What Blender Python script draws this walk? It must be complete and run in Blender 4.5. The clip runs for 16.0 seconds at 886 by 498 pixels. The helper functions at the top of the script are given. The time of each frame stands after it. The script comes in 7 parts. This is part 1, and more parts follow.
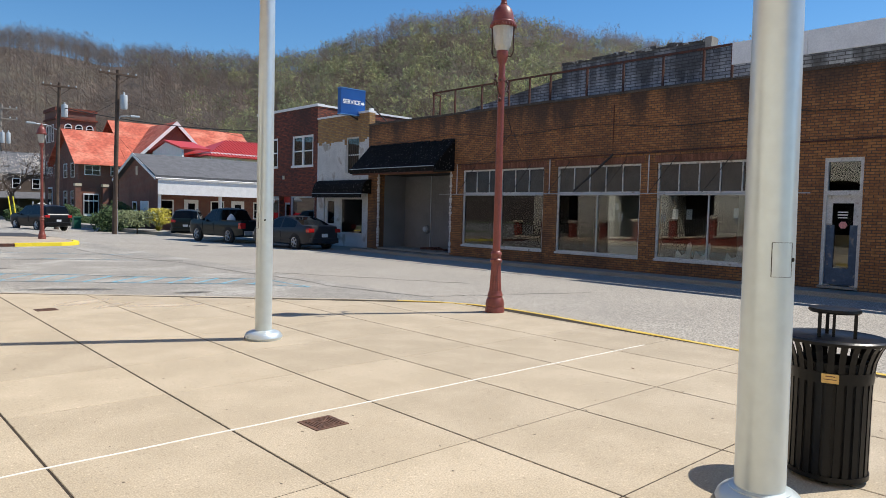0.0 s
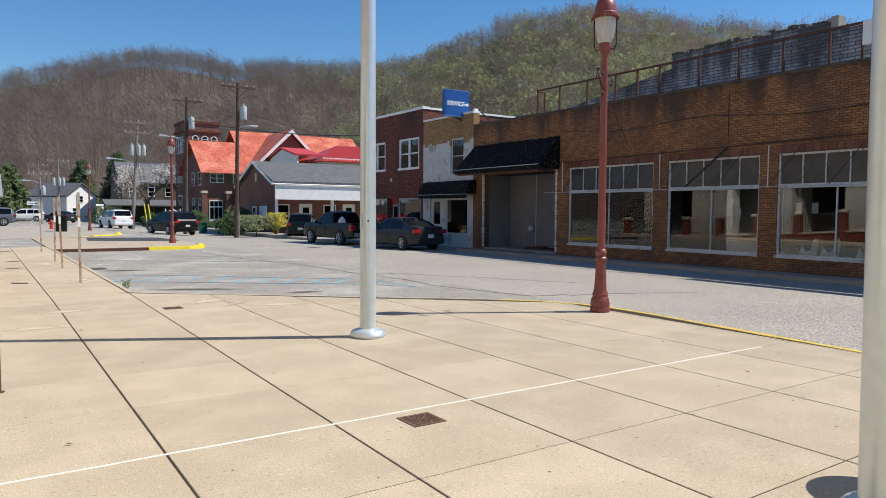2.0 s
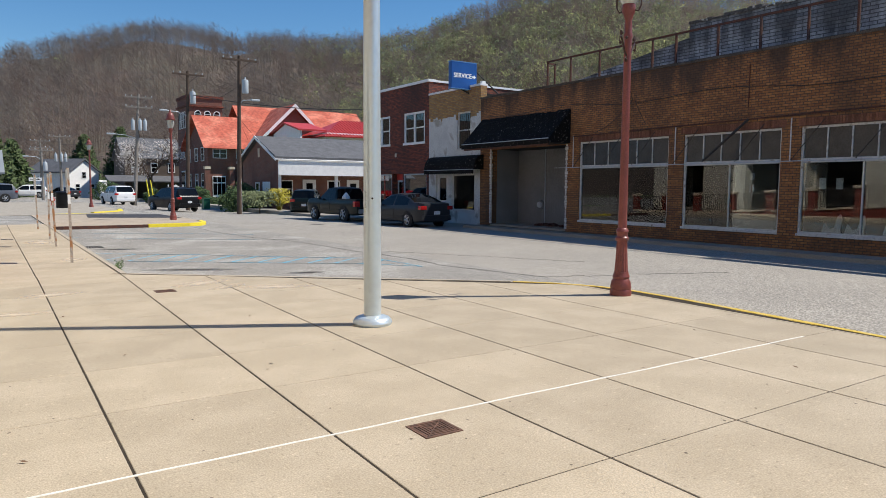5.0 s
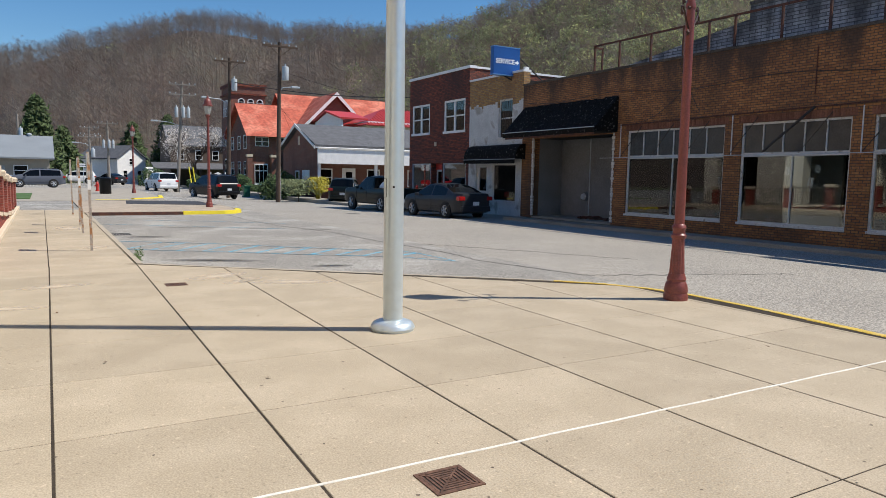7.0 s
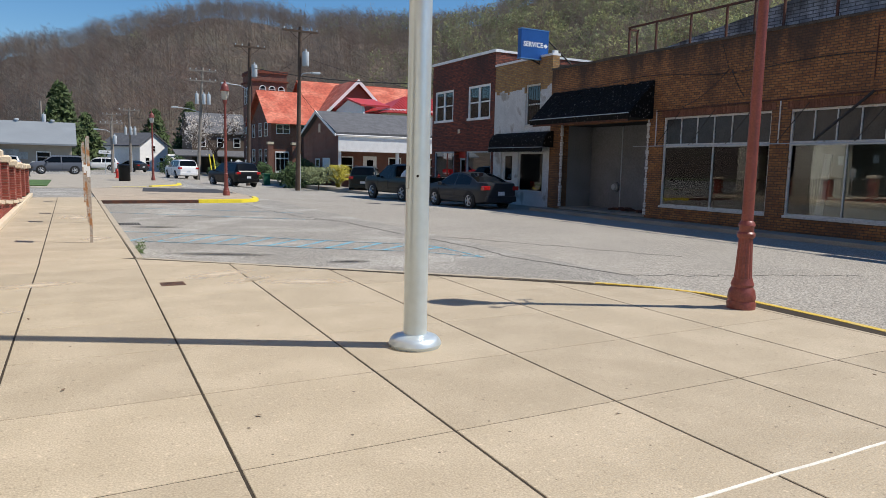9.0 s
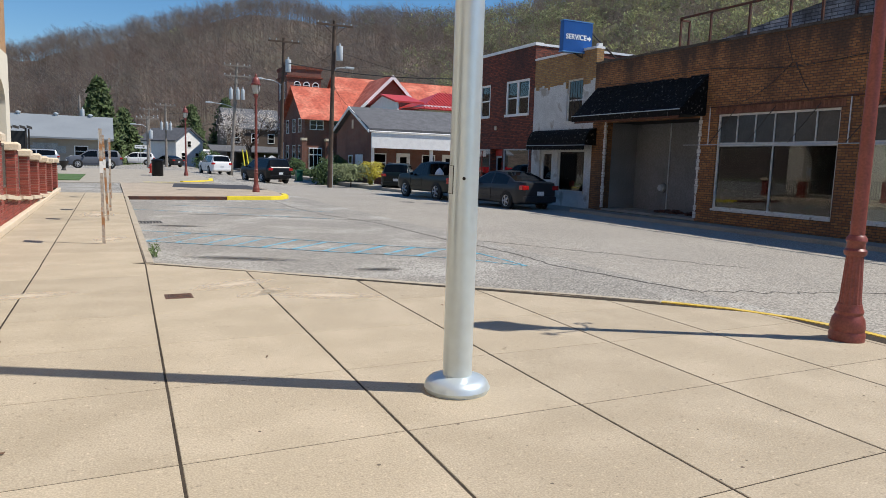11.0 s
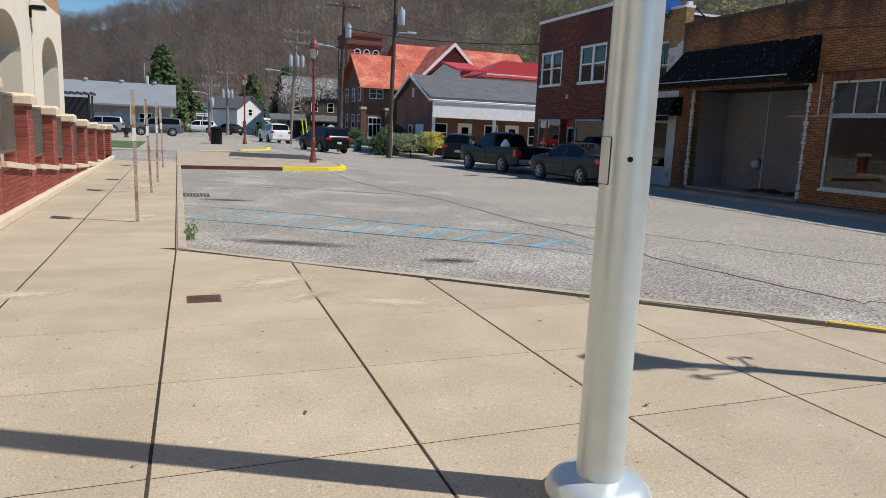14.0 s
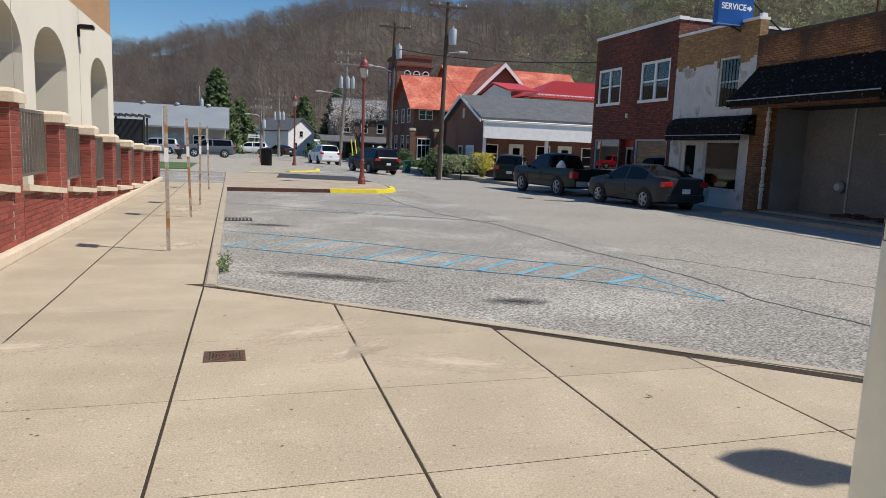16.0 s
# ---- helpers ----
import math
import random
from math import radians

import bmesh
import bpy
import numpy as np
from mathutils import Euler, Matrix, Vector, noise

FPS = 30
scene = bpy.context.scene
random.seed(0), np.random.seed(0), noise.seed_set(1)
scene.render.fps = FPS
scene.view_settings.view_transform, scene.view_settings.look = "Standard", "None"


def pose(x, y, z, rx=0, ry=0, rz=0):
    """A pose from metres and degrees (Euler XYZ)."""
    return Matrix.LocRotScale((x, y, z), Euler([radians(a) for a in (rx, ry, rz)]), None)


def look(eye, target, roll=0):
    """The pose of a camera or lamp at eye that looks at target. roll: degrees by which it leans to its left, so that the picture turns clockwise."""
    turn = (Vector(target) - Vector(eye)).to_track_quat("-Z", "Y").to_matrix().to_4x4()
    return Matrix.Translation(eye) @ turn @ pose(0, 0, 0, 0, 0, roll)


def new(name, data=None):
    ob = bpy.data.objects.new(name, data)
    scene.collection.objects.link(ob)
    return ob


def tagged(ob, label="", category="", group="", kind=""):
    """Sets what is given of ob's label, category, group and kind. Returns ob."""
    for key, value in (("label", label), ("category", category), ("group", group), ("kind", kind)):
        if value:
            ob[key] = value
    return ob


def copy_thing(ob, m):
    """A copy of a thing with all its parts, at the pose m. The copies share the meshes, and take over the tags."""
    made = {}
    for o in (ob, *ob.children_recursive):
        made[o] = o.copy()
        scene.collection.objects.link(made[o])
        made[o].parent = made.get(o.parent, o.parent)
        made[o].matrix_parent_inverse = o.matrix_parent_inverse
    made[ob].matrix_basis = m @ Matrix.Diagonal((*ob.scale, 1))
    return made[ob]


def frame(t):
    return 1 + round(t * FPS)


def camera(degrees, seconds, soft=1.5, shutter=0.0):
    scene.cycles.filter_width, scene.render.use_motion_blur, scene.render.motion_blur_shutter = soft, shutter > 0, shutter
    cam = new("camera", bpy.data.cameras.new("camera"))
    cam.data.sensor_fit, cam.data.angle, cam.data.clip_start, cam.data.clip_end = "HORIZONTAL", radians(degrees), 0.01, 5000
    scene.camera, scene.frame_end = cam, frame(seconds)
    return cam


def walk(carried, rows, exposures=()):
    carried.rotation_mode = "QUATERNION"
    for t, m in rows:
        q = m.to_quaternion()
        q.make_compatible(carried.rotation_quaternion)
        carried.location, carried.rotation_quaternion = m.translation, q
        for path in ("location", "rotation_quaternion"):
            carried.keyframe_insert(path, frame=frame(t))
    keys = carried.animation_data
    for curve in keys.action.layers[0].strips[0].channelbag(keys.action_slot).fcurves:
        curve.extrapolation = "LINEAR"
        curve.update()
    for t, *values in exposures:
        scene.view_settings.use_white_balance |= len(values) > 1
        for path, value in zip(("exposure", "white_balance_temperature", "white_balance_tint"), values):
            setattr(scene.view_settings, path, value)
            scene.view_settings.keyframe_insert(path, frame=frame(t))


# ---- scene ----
cam = camera(65.5, 16.0, soft=0.6)
PATH = [
    (0, (0.06, 0.544, 1.579), (1.419, 2.007, 1.476), 1.5),
    (0.5, (0.079, 0.535, 1.575), (1.351, 2.075, 1.473), 1.2),
    (1, (0.106, 0.546, 1.562), (1.323, 2.131, 1.461), 1.0),
    (1.5, (0.114, 0.517, 1.569), (1.279, 2.139, 1.465), 0.6),
    (2, (0.141, 0.505, 1.564), (1.257, 2.162, 1.456), 0.4),
    (2.5, (0.166, 0.528, 1.555), (1.237, 2.212, 1.425), 0.2),
    (3, (0.186, 0.62, 1.557), (1.243, 2.312, 1.412), 0.5),
    (3.5, (0.214, 0.775, 1.559), (1.271, 2.466, 1.414), 0.5),
    (4, (0.26, 0.861, 1.558), (1.348, 2.533, 1.409), 0.7),
    (4.2, (0.327, 0.895, 1.56), (1.421, 2.561, 1.402), 0.4),
    (6.3, (0.834, 1.618, 1.585), (1.935, 3.275, 1.382), 0.5),
    (6.5, (0.954, 1.669, 1.562), (2.03, 3.342, 1.352), 0.3),
    (7, (1.111, 1.909, 1.548), (2.111, 3.629, 1.341), 1.0),
    (7.5, (1.194, 2.167, 1.562), (2.215, 3.875, 1.361), 1.4),
    (8, (1.305, 2.402, 1.552), (2.351, 4.092, 1.33), 0.9),
    (8.5, (1.468, 2.667, 1.553), (2.465, 4.386, 1.327), 0.6),
    (9, (1.594, 2.944, 1.534), (2.54, 4.69, 1.294), 1.3),
    (11.3, (2.085, 4.211, 1.546), (2.947, 5.998, 1.295), 1.8),
    (11.5, (2.117, 4.324, 1.539), (2.984, 6.108, 1.282), 1.7),
    (12, (2.246, 4.609, 1.528), (3.042, 6.423, 1.255), 0.8),
    (12.5, (2.316, 4.909, 1.523), (3.052, 6.746, 1.237), 1.2),
    (13, (2.331, 5.217, 1.528), (3.096, 7.041, 1.234), 2.1),
    (13.5, (2.426, 5.519, 1.499), (3.198, 7.335, 1.174), 2.3),
    (14, (2.488, 5.805, 1.523), (3.2, 7.643, 1.185), 2.4),
    (14.5, (2.5, 6.133, 1.514), (3.181, 7.984, 1.186), 2.6),
    (15, (2.547, 6.422, 1.512), (3.255, 8.26, 1.168), 2.4),
    (15.5, (2.674, 6.712, 1.502), (3.295, 8.585, 1.176), 1.9),
    (16, (2.726, 7.041, 1.496), (3.31, 8.932, 1.212), 2.3),
]
walk(cam, [(t, look(eye, aim, roll)) for t, eye, aim, roll in PATH], [(0.0, 0.2), (4.0, 0.11), (9.0, 0.01), (11.5, 0.03), (13.0, -0.08), (16.0, -0.1)])

# ---- light ----
SUN_TO = Vector((0.886 * math.cos(radians(54.5)), -0.463 * math.cos(radians(54.5)), math.sin(radians(54.5))))
world = bpy.data.worlds.new("sky")
scene.world = world
world.use_nodes = True
sky = world.node_tree.nodes.new("ShaderNodeTexSky")
sky.sky_type, sky.sun_disc = "NISHITA", False
sky.sun_elevation, sky.sun_rotation = radians(54.5), math.atan2(0.886, -0.463)
sky.air_density, sky.dust_density, sky.ozone_density = 1.0, 0.0, 4.0
backing = world.node_tree.nodes["Background"]
backing.inputs["Strength"].default_value = 0.112
deepen = world.node_tree.nodes.new("ShaderNodeHueSaturation")
deepen.inputs["Saturation"].default_value = 1.24
world.node_tree.links.new(sky.outputs[0], deepen.inputs["Color"])
world.node_tree.links.new(deepen.outputs[0], backing.inputs[0])
sun = new("sun", bpy.data.lights.new("sun", "SUN"))
sun.data.energy, sun.data.angle, sun.data.color = 5.15, radians(0.53), (1.0, 0.94, 0.85)
sun.matrix_world = look((0, 0, 60), Vector((0, 0, 60)) - SUN_TO)


# ---- materials ----
def material(name, col, rough=0.8, metal=0.0, var=0.15, s1=1.5, s2=30.0, bump=0.15, col2=None, edge=(0.45, 0.6), spec=0.5, coat=0.0, island=0.0, each=0.0, speck=0.0, fine=None):
    """A surface with variation at two scales; col2 adds patches of a second colour."""
    m = bpy.data.materials.new(name)
    m.use_nodes = True
    nt, nd = m.node_tree, m.node_tree.nodes
    p = nd["Principled BSDF"]
    geo = nd.new("ShaderNodeNewGeometry")
    def noise_node(scale, detail=5):
        n = nd.new("ShaderNodeTexNoise")
        n.inputs["Scale"].default_value, n.inputs["Detail"].default_value = scale, detail
        nt.links.new(geo.outputs["Position"], n.inputs["Vector"])
        return n
    def mix(kind, fac, a, b):
        x = nd.new("ShaderNodeMix")
        x.data_type, x.blend_type = "RGBA", kind
        for sock, v in ((x.inputs[0], fac), (x.inputs[6], a), (x.inputs[7], b)):
            if isinstance(v, (int, float)):
                sock.default_value = v
            elif isinstance(v, tuple):
                sock.default_value = (*v, 1)
            else:
                nt.links.new(v, sock)
        return x.outputs[2]
    def ramp(src, a, b, lo, hi):
        r = nd.new("ShaderNodeMapRange")
        r.inputs[1].default_value, r.inputs[2].default_value = a, b
        r.inputs[3].default_value, r.inputs[4].default_value = lo, hi
        nt.links.new(src, r.inputs[0])
        return r.outputs[0]
    n1, n2 = noise_node(s1), noise_node(s2, 3)
    out = tuple(col)
    if col2:
        out = mix("MIX", ramp(n1.outputs[0], edge[0], edge[1], 0, 1), out, tuple(col2))
    def grey(v):
        c = nd.new("ShaderNodeCombineColor")
        for k in range(3):
            nt.links.new(v, c.inputs[k])
        return c.outputs[0]
    out = mix("MULTIPLY", 1.0, out, grey(ramp(n1.outputs[0], 0.3, 0.7, 1 - var, 1 + var)))
    fine = var if fine is None else fine
    out = mix("MULTIPLY", 1.0, out, grey(ramp(n2.outputs[0], 0.35, 0.65, 1 - fine, 1 + fine)))
    if speck:
        n3 = noise_node(26.0, 3)
        out = mix("MULTIPLY", 1.0, out, grey(ramp(n3.outputs[0], 0.62, 0.72, 1.0, 1 + speck)))
        out = mix("MULTIPLY", 1.0, out, grey(ramp(n3.outputs[0], 0.28, 0.38, 1 - speck, 1.0)))
    if island:
        out = mix("MULTIPLY", 1.0, out, grey(ramp(geo.outputs["Random Per Island"], 0, 1, 1 - island, 1 + island)))
    if each:
        info = nd.new("ShaderNodeObjectInfo")
        out = mix("MULTIPLY", 1.0, out, grey(ramp(info.outputs["Random"], 0, 1, 1 - each, 1 + each)))
    nt.links.new(out, p.inputs["Base Color"])
    p.inputs["Roughness"].default_value, p.inputs["Metallic"].default_value = rough, metal
    p.inputs["Specular IOR Level"].default_value, p.inputs["Coat Weight"].default_value = spec, coat
    if bump:
        b = nd.new("ShaderNodeBump")
        b.inputs["Strength"].default_value, b.inputs["Distance"].default_value = bump, 0.01
        nt.links.new(n2.outputs[0], b.inputs["Height"])
        nt.links.new(b.outputs[0], p.inputs["Normal"])
    return m


def brick_material(name, c1, c2, mortar, stain=None, length=0.205, row=0.072, gap=0.010, stain_scale=0.5, top=None):
    """Courses of brick on upright walls, from the place on the wall."""
    m = bpy.data.materials.new(name)
    m.use_nodes = True
    nt, nd = m.node_tree, m.node_tree.nodes
    p = nd["Principled BSDF"]
    geo, sep, add, comb = (nd.new(k) for k in ("ShaderNodeNewGeometry", "ShaderNodeSeparateXYZ", "ShaderNodeMath", "ShaderNodeCombineXYZ"))
    nt.links.new(geo.outputs["Position"], sep.inputs[0])
    nt.links.new(sep.outputs[0], add.inputs[0])
    nt.links.new(sep.outputs[1], add.inputs[1])
    nt.links.new(add.outputs[0], comb.inputs[0])
    nt.links.new(sep.outputs[2], comb.inputs[1])
    br = nd.new("ShaderNodeTexBrick")
    nt.links.new(comb.outputs[0], br.inputs["Vector"])
    for k, v in (("Color1", c1), ("Color2", c2), ("Mortar", mortar)):
        br.inputs[k].default_value = (*v, 1)
    for k, v in (("Scale", 1.0), ("Mortar Size", gap), ("Mortar Smooth", 0.2), ("Bias", 0.0), ("Brick Width", length), ("Row Height", row)):
        br.inputs[k].default_value = v
    n1, n2 = nd.new("ShaderNodeTexNoise"), nd.new("ShaderNodeTexNoise")
    stretch = nd.new("ShaderNodeMapping")
    stretch.inputs["Scale"].default_value = (1, 1, 0.35)
    nt.links.new(geo.outputs["Position"], stretch.inputs[0])
    nt.links.new(stretch.outputs[0], n1.inputs["Vector"])
    nt.links.new(geo.outputs["Position"], n2.inputs["Vector"])
    n1.inputs["Scale"].default_value, n2.inputs["Scale"].default_value = stain_scale, 14
    n1.inputs["Detail"].default_value = 6
    x = nd.new("ShaderNodeMix")
    x.data_type, x.blend_type = "RGBA", "MIX"
    r = nd.new("ShaderNodeMapRange")
    for k, v in ((1, 0.5), (2, 0.72), (3, 0.0), (4, 0.85)):
        r.inputs[k].default_value = v
    nt.links.new(n1.outputs[0], r.inputs[0])
    if top:
        # sooty streaks that run down from the coping
        up, run, both, streak = (nd.new(k) for k in ("ShaderNodeMapRange", "ShaderNodeMapRange", "ShaderNodeMath", "ShaderNodeTexNoise"))
        drip = nd.new("ShaderNodeMapping")
        drip.inputs["Scale"].default_value = (1.6, 1.6, 0.12)
        nt.links.new(geo.outputs["Position"], drip.inputs[0])
        nt.links.new(drip.outputs[0], streak.inputs["Vector"])
        streak.inputs["Scale"].default_value, streak.inputs["Detail"].default_value = 1.0, 5
        for k, v in ((1, top - 0.9), (2, top + 0.5), (3, -0.22), (4, 0.16)):
            up.inputs[k].default_value = v
        nt.links.new(sep.outputs[2], up.inputs[0])
        both.operation = "ADD"
        nt.links.new(streak.outputs[0], both.inputs[0])
        nt.links.new(up.outputs[0], both.inputs[1])
        for k, v in ((1, 0.45), (2, 0.68), (3, 0.0), (4, 0.85)):
            run.inputs[k].default_value = v
        nt.links.new(both.outputs[0], run.inputs[0])
        most = nd.new("ShaderNodeMath")
        most.operation = "MAXIMUM"
        nt.links.new(run.outputs[0], most.inputs[0])
        nt.links.new(r.outputs[0], most.inputs[1])
        nt.links.new(most.outputs[0], x.inputs[0])
    else:
        nt.links.new(r.outputs[0], x.inputs[0])
    nt.links.new(br.outputs[0], x.inputs[6])
    x.inputs[7].default_value = (*(stain or [v * 0.4 for v in c1]), 1)
    y = nd.new("ShaderNodeMix")
    y.data_type, y.blend_type = "RGBA", "OVERLAY"
    y.inputs[0].default_value = 0.5
    nt.links.new(x.outputs[2], y.inputs[6])
    nt.links.new(n2.outputs[0], y.inputs[7])
    nt.links.new(y.outputs[2], p.inputs["Base Color"])
    p.inputs["Roughness"].default_value = 0.88
    b = nd.new("ShaderNodeBump")
    b.invert = True
    b.inputs["Strength"].default_value, b.inputs["Distance"].default_value = 0.6, 0.012
    nt.links.new(br.outputs[1], b.inputs["Height"])
    nt.links.new(b.outputs[0], p.inputs["Normal"])
    return m


def glass_material(name, tint=(0.9, 0.95, 0.95), rough=0.0, clear=0.85, ior=1.8):
    """A thin pane: it mirrors at a slant and lets light through."""
    m = bpy.data.materials.new(name)
    m.use_nodes = True
    nt, nd = m.node_tree, m.node_tree.nodes
    nd.remove(nd["Principled BSDF"])
    gl, tr, mx, fr = (nd.new(k) for k in ("ShaderNodeBsdfGlossy", "ShaderNodeBsdfTransparent", "ShaderNodeMixShader", "ShaderNodeFresnel"))
    gl.inputs["Roughness"].default_value = rough
    tr.inputs[0].default_value = (*[c * clear for c in tint], 1)
    fr.inputs["IOR"].default_value = ior
    nt.links.new(fr.outputs[0], mx.inputs[0])
    nt.links.new(tr.outputs[0], mx.inputs[1])
    nt.links.new(gl.outputs[0], mx.inputs[2])
    nt.links.new(mx.outputs[0], nd["Material Output"].inputs[0])
    return m


CONCRETE = material("plaza concrete", (0.41, 0.343, 0.247), 0.85, var=0.045, s1=1.6, s2=85, bump=0.4, col2=(0.435, 0.366, 0.268), each=0.065, speck=0.28, fine=0.15)
KERB = material("kerb concrete", (0.40, 0.345, 0.265), 0.85, var=0.15, s1=2, s2=50)
YELLOW = material("yellow kerb paint", (0.62, 0.43, 0.06), 0.7, var=0.15, s1=5, s2=40, col2=(0.45, 0.36, 0.17), edge=(0.55, 0.75))
YELLOW_NEW = material("fresh yellow paint", (0.8, 0.66, 0.04), 0.6, var=0.06, s1=4)
ASPHALT = material("road asphalt", (0.312, 0.289, 0.252), 0.9, var=0.08, s1=0.35, s2=36, bump=1.0, speck=0.6, fine=0.45)
BAY_ASPHALT = material("parking asphalt", (0.275, 0.26, 0.233), 0.9, var=0.1, s1=0.55, s2=36, bump=1.0, col2=(0.35, 0.336, 0.305), edge=(0.5, 0.66), speck=0.75, fine=0.55)
DARK_ASPHALT = material("patch asphalt", (0.045, 0.045, 0.05), 0.85, var=0.2)
CRACK = material("road crack", (0.115, 0.108, 0.098), 0.95, var=0.2)
JOINT = material("joint filler", (0.05, 0.04, 0.03), 0.95, var=0.2, spec=0.2)
CAULK = material("white joint sealant", (0.72, 0.69, 0.62), 0.7, var=0.08, s1=8)
BLUE_PAINT = material("worn blue paint", (0.12, 0.38, 0.53), 0.8, var=0.2, s1=5, s2=30, col2=(0.25, 0.27, 0.26), edge=(0.5, 0.64))
SOIL = material("ground", (0.16, 0.14, 0.085), 0.95, var=0.25, s1=0.08, s2=3, col2=(0.10, 0.13, 0.05))
GRASS = material("grass", (0.07, 0.13, 0.035), 0.9, var=0.3, s1=1, s2=30, bump=0.6)
FAR_WALK = material("far pavement", (0.29, 0.265, 0.225), 0.9, var=0.15, s1=1, s2=30)
SILVER = material("satin aluminium", (0.61, 0.68, 0.705), 0.34, metal=0.5, var=0.03, s1=1, s2=12, bump=0.02)
RED_METAL = material("oxide red paint", (0.21, 0.055, 0.044), 0.42, var=0.16, s1=6, s2=50, bump=0.05)
DARK_RED = material("dark bronze scroll", (0.06, 0.03, 0.025), 0.4, metal=0.4)
LENS = material("ribbed lamp glass", (0.70, 0.70, 0.64), 0.22, var=0.03, bump=0)
LENS.node_tree.nodes["Principled BSDF"].inputs["Transmission Weight"].default_value = 0.35
BULB = material("white lamp core", (0.75, 0.74, 0.68), 0.5, var=0.05)
BLACK_METAL = material("black powder coat", (0.007, 0.007, 0.0075), 0.34, var=0.1, spec=0.22)
LINER = material("black liner", (0.01, 0.01, 0.011), 0.6, var=0.1)
BRASS = material("brass plate", (0.55, 0.36, 0.13), 0.4, metal=0.6)
DRAIN = material("rusty drain", (0.12, 0.062, 0.04), 0.75, var=0.25, s1=12)
IRON = material("cast iron", (0.03, 0.027, 0.025), 0.7, var=0.2)
RUST = material("rusted steel", (0.13, 0.05, 0.03), 0.85, var=0.3, s1=5, col2=(0.06, 0.03, 0.025))
POST = material("weathered sign post", (0.42, 0.36, 0.3), 0.7, var=0.2, s1=6, s2=30, col2=(0.32, 0.15, 0.06), edge=(0.48, 0.56))
TAN_BRICK = brick_material("brown storefront brick", (0.40, 0.18, 0.06), (0.24, 0.10, 0.038), (0.10, 0.065, 0.045), (0.055, 0.036, 0.026), top=5.0)
YELLOW_BRICK = brick_material("yellow brick", (0.46, 0.27, 0.09), (0.30, 0.15, 0.055), (0.22, 0.17, 0.12), (0.16, 0.09, 0.05))
RED_BRICK = brick_material("red textured brick", (0.3, 0.075, 0.038), (0.10, 0.03, 0.022), (0.06, 0.035, 0.03), (0.06, 0.03, 0.025))
CHURCH_BRICK = brick_material("church brick", (0.24, 0.085, 0.055), (0.16, 0.055, 0.04), (0.2, 0.15, 0.12), (0.1, 0.045, 0.035))
WHITE_BRICK = brick_material("weathered painted brick", (0.50, 0.53, 0.56), (0.30, 0.33, 0.37), (0.12, 0.125, 0.135), (0.05, 0.05, 0.05), stain_scale=1.3, top=6.0, length=0.4, row=0.1, gap=0.014)
WALL_BRICK = material("smooth red brick", (0.29, 0.062, 0.042), 0.7, var=0.12, s1=3, s2=60, bump=0.1, each=0.22, island=0.22)
MORTAR = material("mortar", (0.42, 0.30, 0.24), 0.95, var=0.1)
STUCCO = material("cream stucco", (0.74, 0.68, 0.56), 0.85, var=0.04, s1=0.7, s2=60, bump=0.05)
CREAM = material("cream cast stone", (0.66, 0.55, 0.41), 0.85, var=0.08, s1=3)
PEELING = material("peeling white paint", (0.60, 0.60, 0.58), 0.8, var=0.14, s1=1.6, s2=20, col2=(0.34, 0.31, 0.27), edge=(0.56, 0.66))
WHITE = material("white paint", (0.82, 0.82, 0.81), 0.6, var=0.06, s1=3, s2=30)
WORN_WHITE = material("worn white paint", (0.62, 0.61, 0.58), 0.75, var=0.12, s1=6, s2=40, col2=(0.3, 0.26, 0.22), edge=(0.58, 0.7))
GREY_WALL = material("grey painted board", (0.2, 0.2, 0.202), 0.8, var=0.15, s1=0.8, s2=20)
# near-black base holds the shade of rooms, bay ceiling and soffit; roofs share it
SHADE_AND_ROOF_BLACK = material("interior shade and roof black", (0.012, 0.011, 0.01), 0.9, var=0.2)
# base raised to stand for the arcade's pale reflection in the left window
PALE_ROOM = material("pale wall with mirrored tone", (0.45, 0.43, 0.38), 0.9, var=0.1)
AWNING = material("mildewed black awning", (0.009, 0.008, 0.007), 0.9, var=0.3, s1=11, s2=40, bump=0.6, col2=(0.11, 0.1, 0.085), edge=(0.6, 0.7), spec=0.2)
BLUE_SIGN = material("blue sign enamel", (0.012, 0.085, 0.32), 0.35, var=0.06)
BLUE_DOOR = material("worn blue door", (0.05, 0.085, 0.14), 0.6, var=0.2, s1=6, col2=(0.2, 0.19, 0.18), edge=(0.6, 0.72))
PLY = material("plywood", (0.42, 0.33, 0.22), 0.8, var=0.15, s1=3)
GLASS = glass_material("shop glass")
FILM_GLASS = glass_material("mirror film glass", (0.5, 0.52, 0.52), 0.0, 0.6, ior=3.4)
DARK_GLASS = glass_material("house glass", (0.5, 0.55, 0.58), 0.0, 0.6)
DULL_GLASS = material("grimy transom glass", (0.04, 0.042, 0.043), 0.22, var=0.2, s1=3, s2=25, bump=0.05)
BLIND = material("grey window blind", (0.42, 0.43, 0.44), 0.8, var=0.08, s1=3)
GREY_ROOF = material("grey shingles", (0.11, 0.112, 0.12), 0.9, var=0.2, s1=2, s2=14, bump=0.5)
RED_ROOF = material("red church tiles", (0.47, 0.105, 0.062), 0.85, var=0.14, s1=0.5, s2=3, bump=0.4, col2=(0.52, 0.165, 0.105), fine=0.22)
RED_TIN = material("red metal roof", (0.50, 0.045, 0.04), 0.45, var=0.08, s1=0.5)
PALE_ROOF = material("pale grey metal roof", (0.24, 0.26, 0.275), 0.6, var=0.07, s1=0.4)
SIDING = material("beige siding", (0.33, 0.30, 0.25), 0.8, var=0.08)
